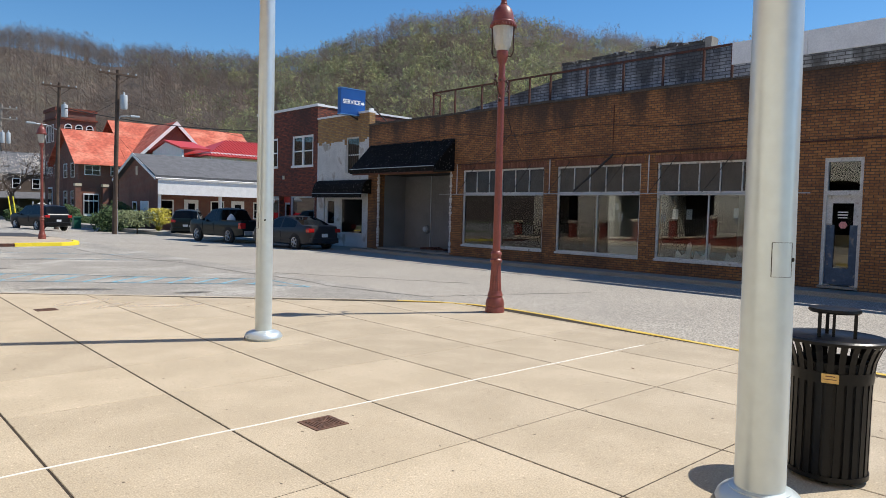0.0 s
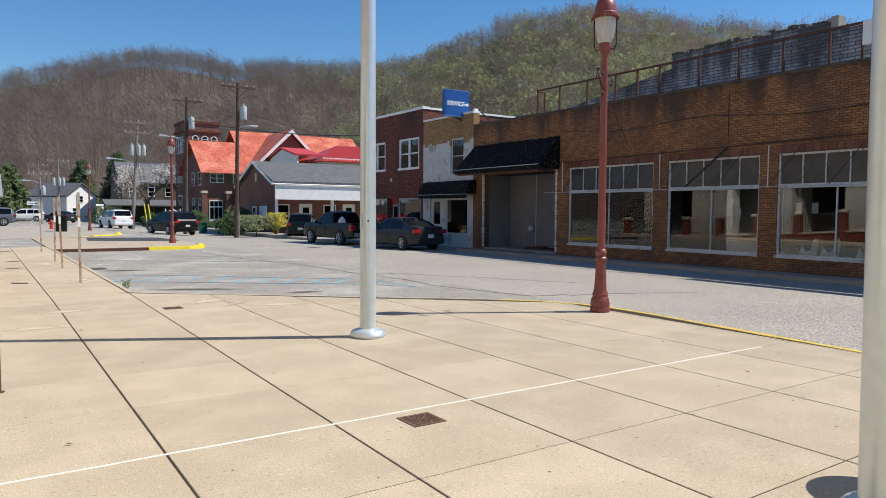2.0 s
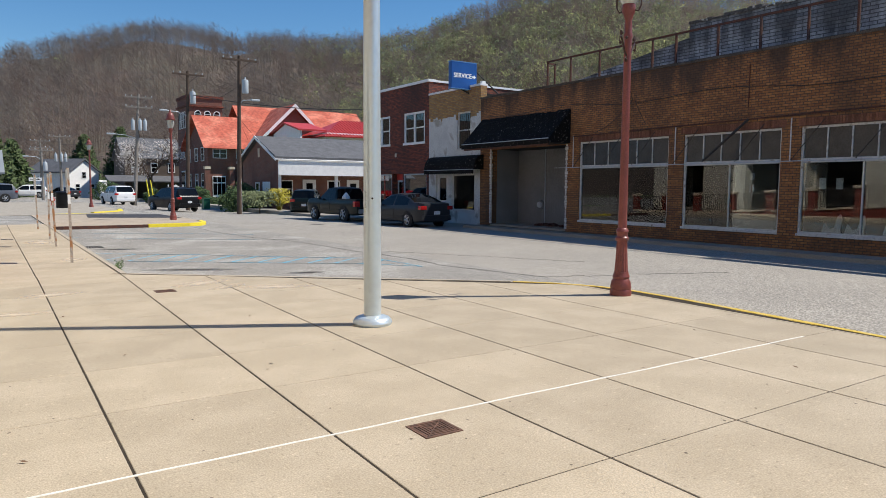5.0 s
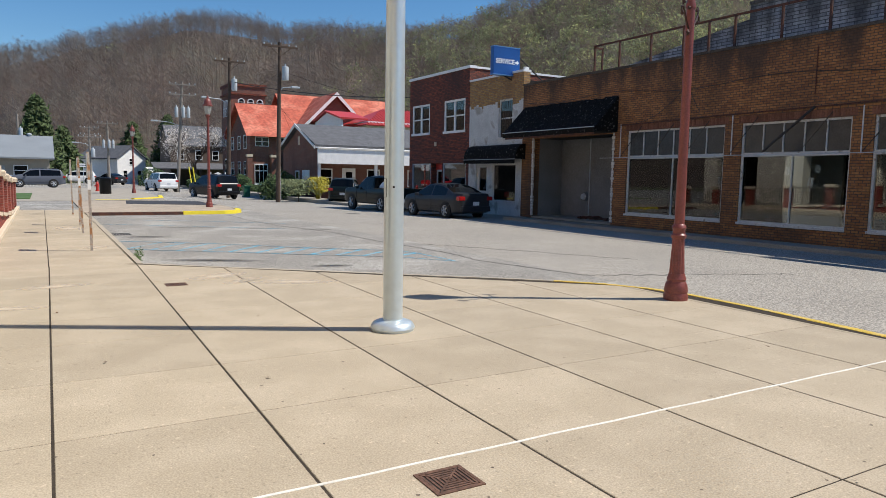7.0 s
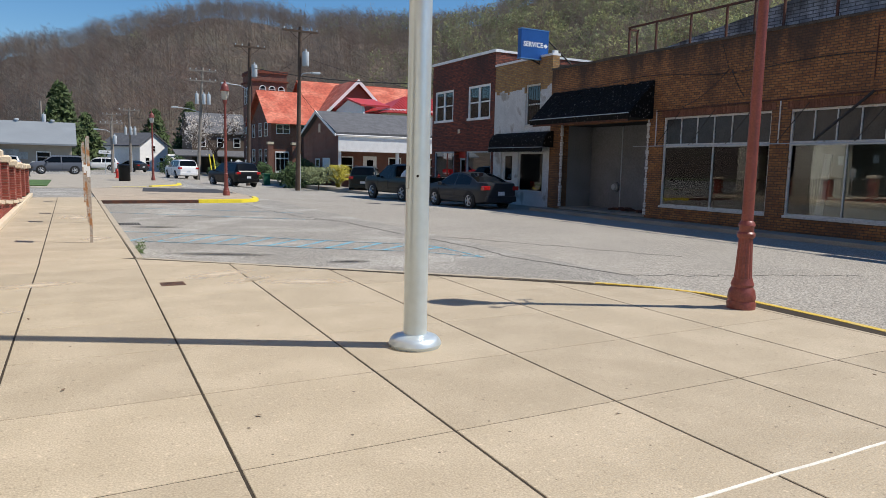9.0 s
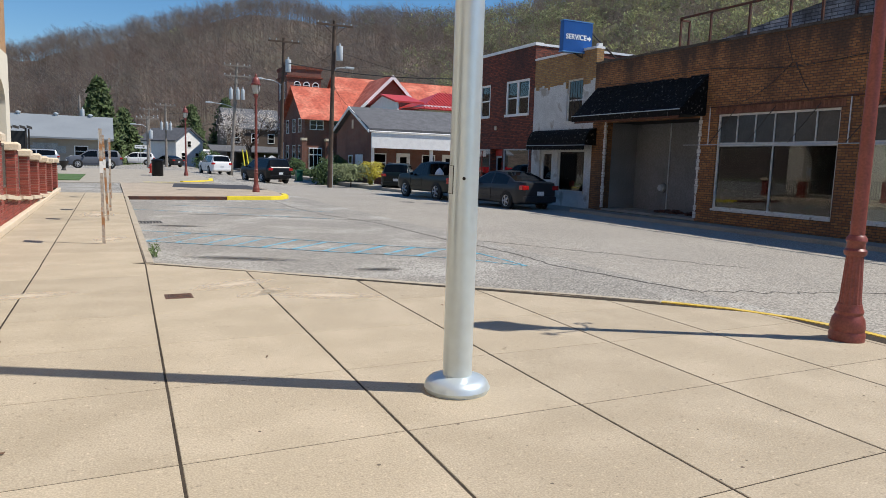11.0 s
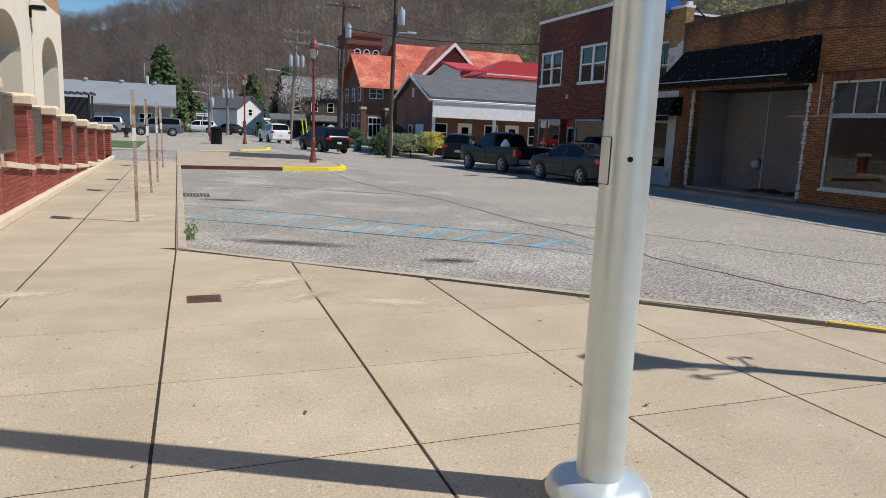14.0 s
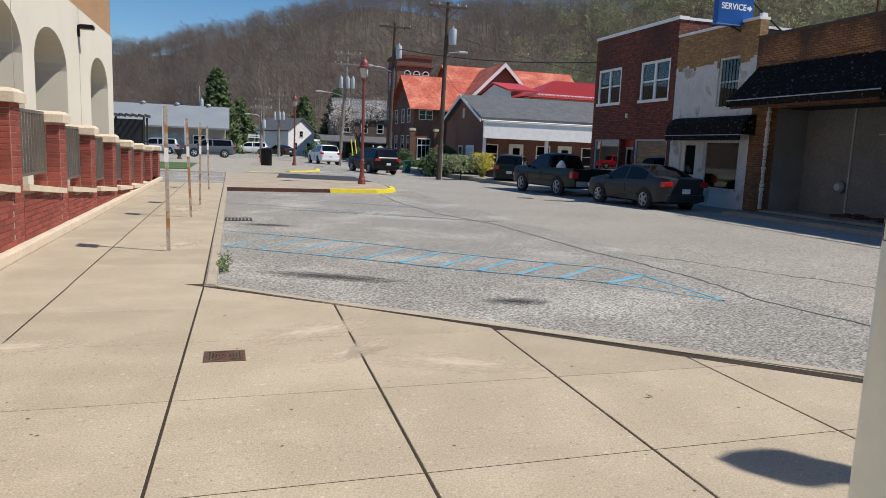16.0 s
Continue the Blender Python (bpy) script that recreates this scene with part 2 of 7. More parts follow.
BROWN_HOUSE = material("brown clapboard", (0.11, 0.08, 0.06), 0.85, var=0.15)
WOOD_POLE = material("creosoted pole", (0.09, 0.06, 0.043), 0.9, var=0.25, s1=3, s2=25)
GREY_POLE = material("weathered pole", (0.25, 0.22, 0.19), 0.9, var=0.2, s1=3)
CABLE = material("cable", (0.03, 0.03, 0.03), 0.6)
GALV = material("galvanised grey", (0.45, 0.49, 0.52), 0.5, var=0.06)
TYRE = material("tyre rubber", (0.014, 0.014, 0.014), 0.8)
RIM = material("alloy rim", (0.5, 0.51, 0.52), 0.35, metal=0.7)
CAR_GLASS = material("car glass", (0.004, 0.005, 0.006), 0.05, spec=0.25, var=0.02, bump=0)
TAIL = material("red tail lamp", (0.42, 0.015, 0.015), 0.2, coat=0.5, bump=0)
HEADL = material("head lamp", (0.6, 0.62, 0.63), 0.15, coat=0.5, bump=0)
PLATE = material("number plate", (0.6, 0.63, 0.66), 0.5)
TRIM = material("black plastic", (0.02, 0.02, 0.021), 0.55)
GREEN_BIN = material("green plastic", (0.015, 0.11, 0.06), 0.5)
RED_PAINT = material("hydrant red", (0.5, 0.03, 0.02), 0.45)
PAPER = material("white paper", (0.78, 0.78, 0.76), 0.8, var=0.03)
SIGN_WHITE = material("sign lettering", (0.85, 0.86, 0.86), 0.5, var=0.02, bump=0)
LITTER = material("leaf litter hillside", (0.112, 0.084, 0.065), 0.95, var=0.35, s1=0.03, s2=0.35, bump=0.0, col2=(0.082, 0.07, 0.05), edge=(0.48, 0.62))
BARK = material("bare grey wood", (0.30, 0.25, 0.205), 0.9, var=0.38, s1=0.11, s2=0.5, bump=0, island=0.12, fine=0.15)
BARK_RED = material("bare reddish twigs", (0.255, 0.185, 0.15), 0.9, var=0.38, s1=0.09, s2=0.5, bump=0, island=0.12, fine=0.15)
BUD = material("spring leaf", (0.40, 0.41, 0.20), 0.85, var=0.25, s1=0.12, s2=0.6, bump=0, island=0.2)
BUD_DARK = material("young green leaf", (0.27, 0.285, 0.16), 0.85, var=0.35, s1=0.1, s2=0.6, bump=0, island=0.2)
for m in (BARK, BARK_RED, BUD, BUD_DARK):
    # thin twigs and young leaves pass on half of their light
    nt = m.node_tree
    shader = [n for n in nt.nodes if n.type == "BSDF_PRINCIPLED"][0]
    target = [n for n in nt.nodes if n.type == "OUTPUT_MATERIAL"][0]
    through_light = nt.nodes.new("ShaderNodeBsdfTranslucent")
    if shader.inputs["Base Color"].links:
        nt.links.new(shader.inputs["Base Color"].links[0].from_socket, through_light.inputs["Color"])
    blend = nt.nodes.new("ShaderNodeMixShader")
    blend.inputs["Fac"].default_value = 0.5
    nt.links.new(shader.outputs[0], blend.inputs[1])
    nt.links.new(through_light.outputs[0], blend.inputs[2])
    nt.links.new(blend.outputs[0], target.inputs["Surface"])
PINE = material("pine needles", (0.06, 0.09, 0.028), 0.8, var=0.3, s1=0.5, s2=5, bump=0, island=0.45)
HEDGE = material("hedge leaf", (0.04, 0.075, 0.02), 0.8, var=0.3, s1=1, s2=8, bump=0, island=0.45)
GOLD_LEAF = material("golden shrub leaf", (0.42, 0.36, 0.035), 0.8, var=0.2, s1=1, s2=8, bump=0, island=0.35)
WEEP_LEAF = material("grey green shrub", (0.17, 0.2, 0.095), 0.8, var=0.25, s1=1, s2=8, bump=0, island=0.35)
BLOSSOM = material("white blossom", (0.5, 0.46, 0.42), 0.8, var=0.15, s1=1, s2=8, bump=0, island=0.25)


# ---- small mesh tools ----
WORLDLY = set()


def link(name, bm, mat, smooth=False):
    me = bpy.data.meshes.new(name)
    bmesh.ops.recalc_face_normals(bm, faces=bm.faces)
    bm.to_mesh(me)
    bm.free()
    me.materials.append(mat)
    if smooth:
        for f in me.polygons:
            f.use_smooth = True
        me.set_sharp_from_angle(angle=radians(40))
    return new(name, me)


def part(name, bm, mat, parent, label="", smooth=False):
    ob = link(name, bm, mat, smooth)
    ob.parent = parent
    if parent.name in WORLDLY:
        ob.matrix_parent_inverse = parent.matrix_basis.inverted()
    return tagged(ob, label) if label else ob


def thing(name, label, category, at=(0, 0, 0), turn=0.0, worldly=False, group="", kind=""):
    """An Empty at the base of a thing; with worldly its parts are given in the world's metres."""
    e = new(name)
    e.matrix_basis = pose(*at, 0, 0, turn)
    if worldly:
        WORLDLY.add(e.name)
    return tagged(e, label, category, group, kind)


def structure(name, bm, mat, label, smooth=False):
    return tagged(link(name, bm, mat, smooth), label, name.split("_")[0], kind="structure")


def box(bm, x0, x1, y0, y1, z0, z1):
    r = bmesh.ops.create_cube(bm, size=1.0, matrix=Matrix.LocRotScale(((x0 + x1) / 2, (y0 + y1) / 2, (z0 + z1) / 2), None, (abs(x1 - x0), abs(y1 - y0), abs(z1 - z0))))
    return r["verts"]


def B(*a, bevel=0.0):
    bm = bmesh.new()
    for k in a if isinstance(a[0], (tuple, list)) else [a]:
        box(bm, *k)
    if bevel:
        bmesh.ops.bevel(bm, geom=bm.edges[:], offset=bevel, segments=2, affect="EDGES", profile=0.6)
    return bm


def rod(bm, p, q, r0, r1=None, n=8, caps=True):
    p, q = Vector(p), Vector(q)
    d = q - p
    m = Matrix.Translation((p + q) / 2) @ d.to_track_quat("Z", "Y").to_matrix().to_4x4()
    bmesh.ops.create_cone(bm, cap_ends=caps, segments=n, radius1=r0, radius2=r0 if r1 is None else r1, depth=d.length, matrix=m)


def R(*rods, n=8):
    bm = bmesh.new()
    for r in rods:
        rod(bm, *r, n=n)
    return bm


def pipe(bm, pts, r, n=8):
    """A tube along a bent line."""
    pts = [Vector(p) for p in pts]
    rings = []
    for k, p in enumerate(pts):
        d = (pts[min(k + 1, len(pts) - 1)] - pts[max(k - 1, 0)]).normalized()
        a = d.cross(Vector((0, 0, 1)) if abs(d.z) < 0.9 else Vector((1, 0, 0))).normalized()
        b = d.cross(a)
        rings.append([bm.verts.new(p + (a * math.cos(t) + b * math.sin(t)) * r) for t in [2 * math.pi * j / n for j in range(n)]])
    for u, v in zip(rings, rings[1:]):
        for j in range(n):
            bm.faces.new((u[j], u[(j + 1) % n], v[(j + 1) % n], v[j]))
    bm.faces.new(rings[0]), bm.faces.new(rings[-1][::-1])


def lathe(bm, prof, n=24, at=(0, 0, 0), flute=0.0):
    rings = []
    for r, z in prof:
        rings.append([bm.verts.new((at[0] + max(r, 1e-4) * (1 + (flute if j % 2 else 0)) * math.cos(2 * math.pi * j / n), at[1] + max(r, 1e-4) * (1 + (flute if j % 2 else 0)) * math.sin(2 * math.pi * j / n), at[2] + z)) for j in range(n)])
    for u, v in zip(rings, rings[1:]):
        for j in range(n):
            bm.faces.new((u[j], u[(j + 1) % n], v[(j + 1) % n], v[j]))
    bm.faces.new(rings[0][::-1]), bm.faces.new(rings[-1])


def L(prof, n=24, at=(0, 0, 0), flute=0.0):
    bm = bmesh.new()
    lathe(bm, prof, n, at, flute)
    return bm


def prism(bm, pts, lift):
    """A flat outline pushed along a vector into a solid."""
    a = [bm.verts.new(p) for p in pts]
    b = [bm.verts.new(Vector(p) + Vector(lift)) for p in pts]
    bm.faces.new(a), bm.faces.new(b[::-1])
    for k in range(len(a)):
        j = (k + 1) % len(a)
        bm.faces.new((a[k], b[k], b[j], a[j]))


def P(pts, lift):
    bm = bmesh.new()
    prism(bm, pts, lift)
    return bm


def wall_x(bm, x0, x1, y0, y1, z0, z1, holes):
    """A wall across x with rectangular holes (y0, y1, z0, z1), as butted blocks."""
    ys = sorted({y0, y1, *[h[0] for h in holes], *[h[1] for h in holes]})
    for a, b in zip(ys, ys[1:]):
        cuts = sorted((h[2], h[3]) for h in holes if h[0] < (a + b) / 2 < h[1])
        z = z0
        for lo, hi in cuts:
            if lo > z:
                box(bm, x0, x1, a, b, z, lo)
            z = hi
        if z < z1:
            box(bm, x0, x1, a, b, z, z1)


def clip(poly, a, b, c):
    """The part of a flat outline where a*x + b*y <= c."""
    out = []
    for k, p in enumerate(poly):
        q = poly[(k + 1) % len(poly)]
        dp, dq = a * p[0] + b * p[1] - c, a * q[0] + b * q[1] - c
        if dp <= 0:
            out.append(p)
        if dp * dq < 0:
            t = dp / (dp - dq)
            out.append((p[0] + (q[0] - p[0]) * t, p[1] + (q[1] - p[1]) * t))
    return out


def strip(bm, pts, w, z, h):
    """A low band of width w along a line on the ground."""
    rows = []
    for k, p in enumerate(pts):
        d = Vector(pts[min(k + 1, len(pts) - 1)]) - Vector(pts[max(k - 1, 0)])
        n = Vector((-d.y, d.x)).normalized() * w / 2
        rows.append([bm.verts.new((p[0] + s * n.x, p[1] + s * n.y, z + e)) for s, e in ((-1, 0), (-1, h), (1, h), (1, 0))])
    for u, v in zip(rows, rows[1:]):
        for j in range(4):
            bm.faces.new((u[j], u[(j + 1) % 4], v[(j + 1) % 4], v[j]))
    bm.faces.new(rows[0]), bm.faces.new(rows[-1][::-1])


def smooth01(t):
    t = min(max(t, 0.0), 1.0)
    return t * t * (3 - 2 * t)


def road_z(x, y):
    """The road falls away gently along its far side."""
    return -0.12 - smooth01((x - 9) / 6) * 0.011 * min(max(y - 26, 0), 26)


# ---- ground, road, pavements ----
bm = bmesh.new()
bmesh.ops.create_grid(bm, x_segments=40, y_segments=40, size=1500)
for v in bm.verts:
    v.co.z = -0.62
structure("ground", bm, SOIL, "brown earth and grass around the town")

def sheet(x0, x1, y0, y1, step, dz):
    bm = bmesh.new()
    nx, ny = max(1, round((x1 - x0) / step)), max(1, round((y1 - y0) / step))
    g = [[bm.verts.new((x0 + (x1 - x0) * i / nx, y0 + (y1 - y0) * j / ny, road_z(x0 + (x1 - x0) * i / nx, y0 + (y1 - y0) * j / ny) + dz)) for j in range(ny + 1)] for i in range(nx + 1)]
    for i in range(nx):
        for j in range(ny):
            bm.faces.new((g[i][j], g[i + 1][j], g[i + 1][j + 1], g[i][j + 1]))
    low = bmesh.ops.extrude_face_region(bm, geom=bm.faces[:])
    for v in [e for e in low["geom"] if isinstance(e, bmesh.types.BMVert)]:
        v.co.z -= 0.3
    return bm

structure("road", sheet(9.3, 17.4, -70, 320, 1.5, 0), ASPHALT, "pale worn grey asphalt street")
structure("parking_bay", sheet(-60, 9.3, -70, 320, 3.1, 0), BAY_ASPHALT, "rough weathered grey asphalt parking bay")

# crack along the seam of the two pavings, and branches
def wander(p, q, n, amp, seed):
    rng = random.Random(seed)
    return [(p[0] + (q[0] - p[0]) * k / n + rng.uniform(-amp, amp), p[1] + (q[1] - p[1]) * k / n + rng.uniform(-amp, amp)) for k in range(n + 1)]

def ground_band(name, pts, w, mat, label, z=-0.1175):
    bm = bmesh.new()
    strip(bm, pts, w, z, 0.0025)
    return tagged(link(name, bm, mat), label, name.replace("_", " "), kind="structure")

SEAM = [(9.3, 11.0), (8.72, 13.59), (8.83, 14.75), (8.78, 16.1), (8.56, 17.6), (8.5, 19.5), (8.4, 21.5), (7.75, 23.9), (7.5, 26.9), (7.6, 30.5)]
for (ax, ay), (bx, by), k in zip(SEAM, SEAM[1:], range(9)):
    ground_band("road_crack", [(ax, ay)] + wander((ax, ay), (bx, by), 10, 0.03, 50 + k)[1:-1] + [(bx, by)], 0.035, CRACK, "long dark crack in the asphalt seam")
ground_band("road_crack", wander((9.3, 11.0), (13.0, 9.6), 40, 0.09, 2), 0.02, CRACK, "dark branching crack across the street")
ground_band("road_crack", wander((9.3, 17.0), (12.0, 12.4), 50, 0.1, 3), 0.014, CRACK, "thin dark crack across the street")
ground_band("road_crack", wander((4.0, 24.5), (8.8, 22.0), 26, 0.06, 4), 0.02, CRACK, "thin dark crack in the parking bay")

# blue hatched markings of the parking bay
def lerp_line(pts, t):
    n = (len(pts) - 1) * t
    k = min(int(n), len(pts) - 2)
    f = n - k
    return (pts[k][0] + (pts[k + 1][0] - pts[k][0]) * f, pts[k][1] + (pts[k + 1][1] - pts[k][1]) * f)

NEAR_LINE = [(2.46, 18.29), (3.4, 17.62), (4.41, 16.91), (5.83, 15.83), (7.17, 14.97), (7.7, 14.41), (8.22, 13.6)]
FAR_LINE = [(2.53, 20.18), (3.79, 19.36), (4.88, 18.53), (5.83, 17.55), (6.73, 16.79), (8.0, 15.81), (8.2, 15.2), (8.22, 13.6)]
def line_at(pts, x):
    """The point of a line over a given x."""
    for (ax, ay), (bx, by) in zip(pts, pts[1:]):
        if ax <= x <= bx:
            return (x, ay + (by - ay) * (x - ax) / max(bx - ax, 1e-6))
    return pts[-1]
for pts in (NEAR_LINE, FAR_LINE):
    rng = random.Random(6)
    ground_band("blue_line", [(x + rng.uniform(-0.015, 0.015), y + rng.uniform(-0.015, 0.015)) for x, y in [lerp_line(pts, k / 40) for k in range(41)]], 0.05, BLUE_PAINT, "worn blue painted line on the asphalt")
    ground_band("road_crack", [(x + rng.uniform(-0.02, 0.02), y - 0.045 + rng.uniform(-0.02, 0.02)) for x, y in [lerp_line(pts, k / 60) for k in range(5, 46)]], 0.022, CRACK, "dark crack along the painted line")
for k in range(11):
    x, y = line_at(NEAR_LINE, 2.6 + k * 0.475)
    far = line_at(FAR_LINE, min(x + 0.95, 8.19))
    ground_band("blue_stripe", [(x, y), far], 0.045 + 0.006 * k, BLUE_PAINT, "worn blue hatching stripe on the asphalt")
ground_band("blue_line", [(2.6, 26.3), (5.0, 24.6), (7.6, 22.6)], 0.05, BLUE_PAINT, "faded blue painted line on the asphalt")
ground_band("blue_line", [(3.4, 28.3), (6.0, 26.8), (8.3, 25.0)], 0.05, BLUE_PAINT, "faded blue painted line on the asphalt")

def stain_or_light_material(name="oil stain", col=(0.06, 0.055, 0.05), most=0.42):
    m = bpy.data.materials.new(name)
    m.use_nodes = True
    nt, nd = m.node_tree, m.node_tree.nodes
    p = nd["Principled BSDF"]
    p.inputs["Base Color"].default_value, p.inputs["Roughness"].default_value = (*col, 1), 0.7
    tc, ln, n, mr, mu = (nd.new(k) for k in ("ShaderNodeTexCoord", "ShaderNodeVectorMath", "ShaderNodeTexNoise", "ShaderNodeMapRange", "ShaderNodeMath"))
    ln.operation, mu.operation = "LENGTH", "SUBTRACT"
    n.inputs["Scale"].default_value, n.inputs["Detail"].default_value = 5, 6
    nt.links.new(tc.outputs["Object"], ln.inputs[0])
    nt.links.new(tc.outputs["Object"], n.inputs["Vector"])
    nt.links.new(n.outputs[0], mu.inputs[0])
    nt.links.new(ln.outputs["Value"], mu.inputs[1])
    for k, v in ((1, -0.3), (2, 0.4), (3, 0.0), (4, most)):
        mr.inputs[k].default_value = v
    nt.links.new(mu.outputs[0], mr.inputs[0])
    nt.links.new(mr.outputs[0], p.inputs["Alpha"])
    return m
STAIN = stain_or_light_material()
for x, y, a, b, t in ((3.9, 15.5, 1.3, 0.34, -26), (5.7, 13.9, 0.5, 0.25, -12), (3.4, 21.1, 0.8, 0.3, -20)):
    st = link("oil_stain", B(-1, 1, -1, 1, 0, 0.002), STAIN)
    st.matrix_basis = pose(x, y, -0.1192, 0, 0, t) @ Matrix.Diagonal((a, b, 1, 1))
    tagged(st, "dark oily stain on the parking bay asphalt", "stain", kind="structure")

# sunlight thrown back by windows, painted as pale patches on the slabs
WINDOW_LIGHT = stain_or_light_material("window light on concrete", (0.66, 0.565, 0.43), 0.75)
for x, y, a, b, t in ((3.35, 12.55, 0.75, 0.32, 28), (4.25, 11.55, 0.8, 0.28, -20), (3.6, 11.95, 0.55, 0.2, 35), (1.2, 12.4, 0.6, 0.25, 12), (0.7, 10.9, 0.6, 0.18, -10), (2.0, 17.6, 0.5, 0.3, 60), (1.7, 23.0, 0.5, 0.9, 0)):
    st = link("light_patch", B(-1, 1, -1, 1, 0, 0.0015), WINDOW_LIGHT)
    st.matrix_basis = pose(x, y, 0.0012, 0, 0, t) @ Matrix.Diagonal((a, b, 1, 1))
    tagged(st, "pale patch of window-reflected light painted on the slabs", "stain", kind="structure")

# kerb round the plaza: straight, curve, then slanting to the pavement
KERB_LINE = [(8.30, -12.0), (8.36, 1.0), (8.45, 4.2), (8.62, 6.0), (8.76, 7.4), (8.78, 8.3), (8.66, 8.95), (8.35, 9.55), (7.85, 10.12), (7.1, 10.78), (6.2, 11.5), (4.9, 12.58), (4.1, 13.22), (3.2, 13.95), (2.57, 14.5)]
def kerb(name, pts, mat, label, z=-0.14, h=0.142, w=0.13):
    bm = bmesh.new()
    strip(bm, pts, w, z, h)
    bmesh.ops.bevel(bm, geom=[e for e in bm.edges if all(v.co.z > z + h - 0.01 for v in e.verts)], offset=0.015, segments=2, affect="EDGES")
    return tagged(link(name, bm, mat), label, "kerb", kind="structure")
kerb("kerb", KERB_LINE[:9], YELLOW, "kerb with faded yellow paint round the plaza", w=0.12)
kerb("kerb", KERB_LINE[8:], KERB, "plain concrete kerb beside the parking bay", w=0.12)
kerb("kerb", [(2.5, 14.56), (2.5, 22.0), (2.5, 31.0)], KERB, "plain concrete kerb along the pavement", w=0.12)
kerb("kerb", [(17.4, -40), (17.4, 10), (17.4, 25)], FAR_WALK, "grey concrete kerb along the shops", z=-0.16, h=0.15, w=0.14)
kerb("kerb", [(17.4, 25), (17.4, 38), (17.4, 52), (17.4, 120)], FAR_WALK, "grey concrete kerb along the shops", z=-0.5, h=0.36, w=0.14)
bm = B(17.47, 19.23, -40, 120, -0.45, -0.02)
for v in bm.verts:
    if v.co.y > 100:
        v.co.z -= 0.25
structure("pavement_far", bm, FAR_WALK, "grey concrete pavement in front of the shops")

# far bulb of the pavement with its yellow nose
bm = P([(2.44, 31.06, -0.14), (5.0, 31.06, -0.14), (7.75, 31.3, -0.14), (8.35, 32.2, -0.14), (8.6, 34.5, -0.14), (8.6, 40.5, -0.14), (2.44, 43.2, -0.14)], (0, 0, 0.14))
structure("pavement_island", bm, material("island concrete", (0.40, 0.33, 0.25), 0.85, var=0.15), "tan concrete pavement bulb past the parking bay")
kerb("kerb", [(2.44, 31.0), (4.2, 31.0), (5.95, 31.05)], RUST, "dark stained kerb of the pavement bulb", w=0.14)
kerb("kerb", [(5.95, 31.05), (7.6, 31.2), (8.1, 31.5), (8.45, 32.2), (8.62, 33.4)], YELLOW_NEW, "bright yellow painted kerb of the pavement bulb", h=0.16, w=0.2)
kerb("kerb", [(8.62, 33.4), (8.68, 36), (8.66, 40.5)], KERB, "plain kerb of the pavement bulb", w=0.12)
structure("asphalt_patch", P([(4.6, 38.6, -0.10), (8.55, 36.6, -0.10), (8.5, 41.5, -0.10), (5.0, 43.0, -0.10)], (0, 0, 0.106)), DARK_ASPHALT, "black asphalt patch across the driveway")
structure("pavement_far_corner", P([(-12, 43.3, -0.14), (2.4, 43.3, -0.14), (6.1, 45.2, -0.14), (7.6, 47.5, -0.14), (7.9, 53, -0.14), (8.4, 75, -0.14), (-12, 75, -0.14)], (0, 0, 0.12)), material("corner concrete", (0.36, 0.32, 0.26), 0.85, var=0.15), "pale concrete corner across the driveway")
kerb("kerb", [(5.6, 45.4), (6.6, 46.4), (7.5, 48.0), (7.85, 51.0)], YELLOW_NEW, "bright yellow kerb at the far corner", h=0.18, w=0.25)
kerb("kerb", [(3.6, 44.6), (5.4, 45.2)], YELLOW_NEW, "short yellow kerb end at the far corner", h=0.13, w=0.2)
structure("lawn", B(-9, 0.5, 45.5, 56, -0.15, 0.02), GRASS, "small square of green lawn")
structure("driveway", P([(-12, 33.6, -0.14), (2.43, 33.6, -0.14), (2.43, 43.2, -0.14), (-12, 43.2, -0.14)], (0, 0, 0.10)), BAY_ASPHALT, "grey driveway behind the pavement")

# concrete slabs: plaza base, then single slabs with open joints
CORE = [(-6, -9), (8.3, -9), (8.36, 1.0), (8.45, 4.2), (8.62, 6.0), (8.72, 7.4), (8.72, 8.3), (8.6, 8.9), (8.3, 9.5), (7.8, 10.06), (2.5, 14.45), (2.44, 14.5), (2.44, 31), (0.2, 33.6), (-6, 33.6)]
structure("plaza_base", P([(x, y, -0.2) for x, y in CORE], (0, 0, 0.1965)), JOINT, "dark joint filler under the slabs")
plaza = thing("plaza_paving", "tan broom-finished concrete slabs with dark joints", "pavement", (0, 0, 0), kind="structure")
XJ = [-4.98, -3.76, -2.54, -1.32, -0.10, 1.12, 2.33, 3.56, 4.79, 6.01, 7.21, 8.43, 9.6]
YJ = [-4.68, -3.46, -2.24, -1.02, 0.20, 1.42, 2.64, 3.86, 5.08, 6.30, 7.56, 8.80, 9.96, 11.13, 12.35, 13.45, 14.6]
EDGES = []
for (ax, ay), (bx, by) in zip(KERB_LINE[1:], KERB_LINE[2:]):
    nx, ny = by - ay, -(bx - ax)
    ln = math.hypot(nx, ny)
    EDGES.append((nx / ln, ny / ln, (nx * ax + ny * ay) / ln - 0.062))

def slab(poly, name="slab", gap=0.006, label=""):
    cx, cy = sum(p[0] for p in poly) / len(poly), sum(p[1] for p in poly) / len(poly)
    bm = bmesh.new()
    prism(bm, [(x, y, -0.1) for x, y in poly], (0, 0, 0.1))
    top = [e for e in bm.edges if all(v.co.z > -0.01 for v in e.verts)]
    bmesh.ops.bevel(bm, geom=top, offset=0.0032, segments=1, affect="EDGES")
    return part(name, bm, CONCRETE, plaza)

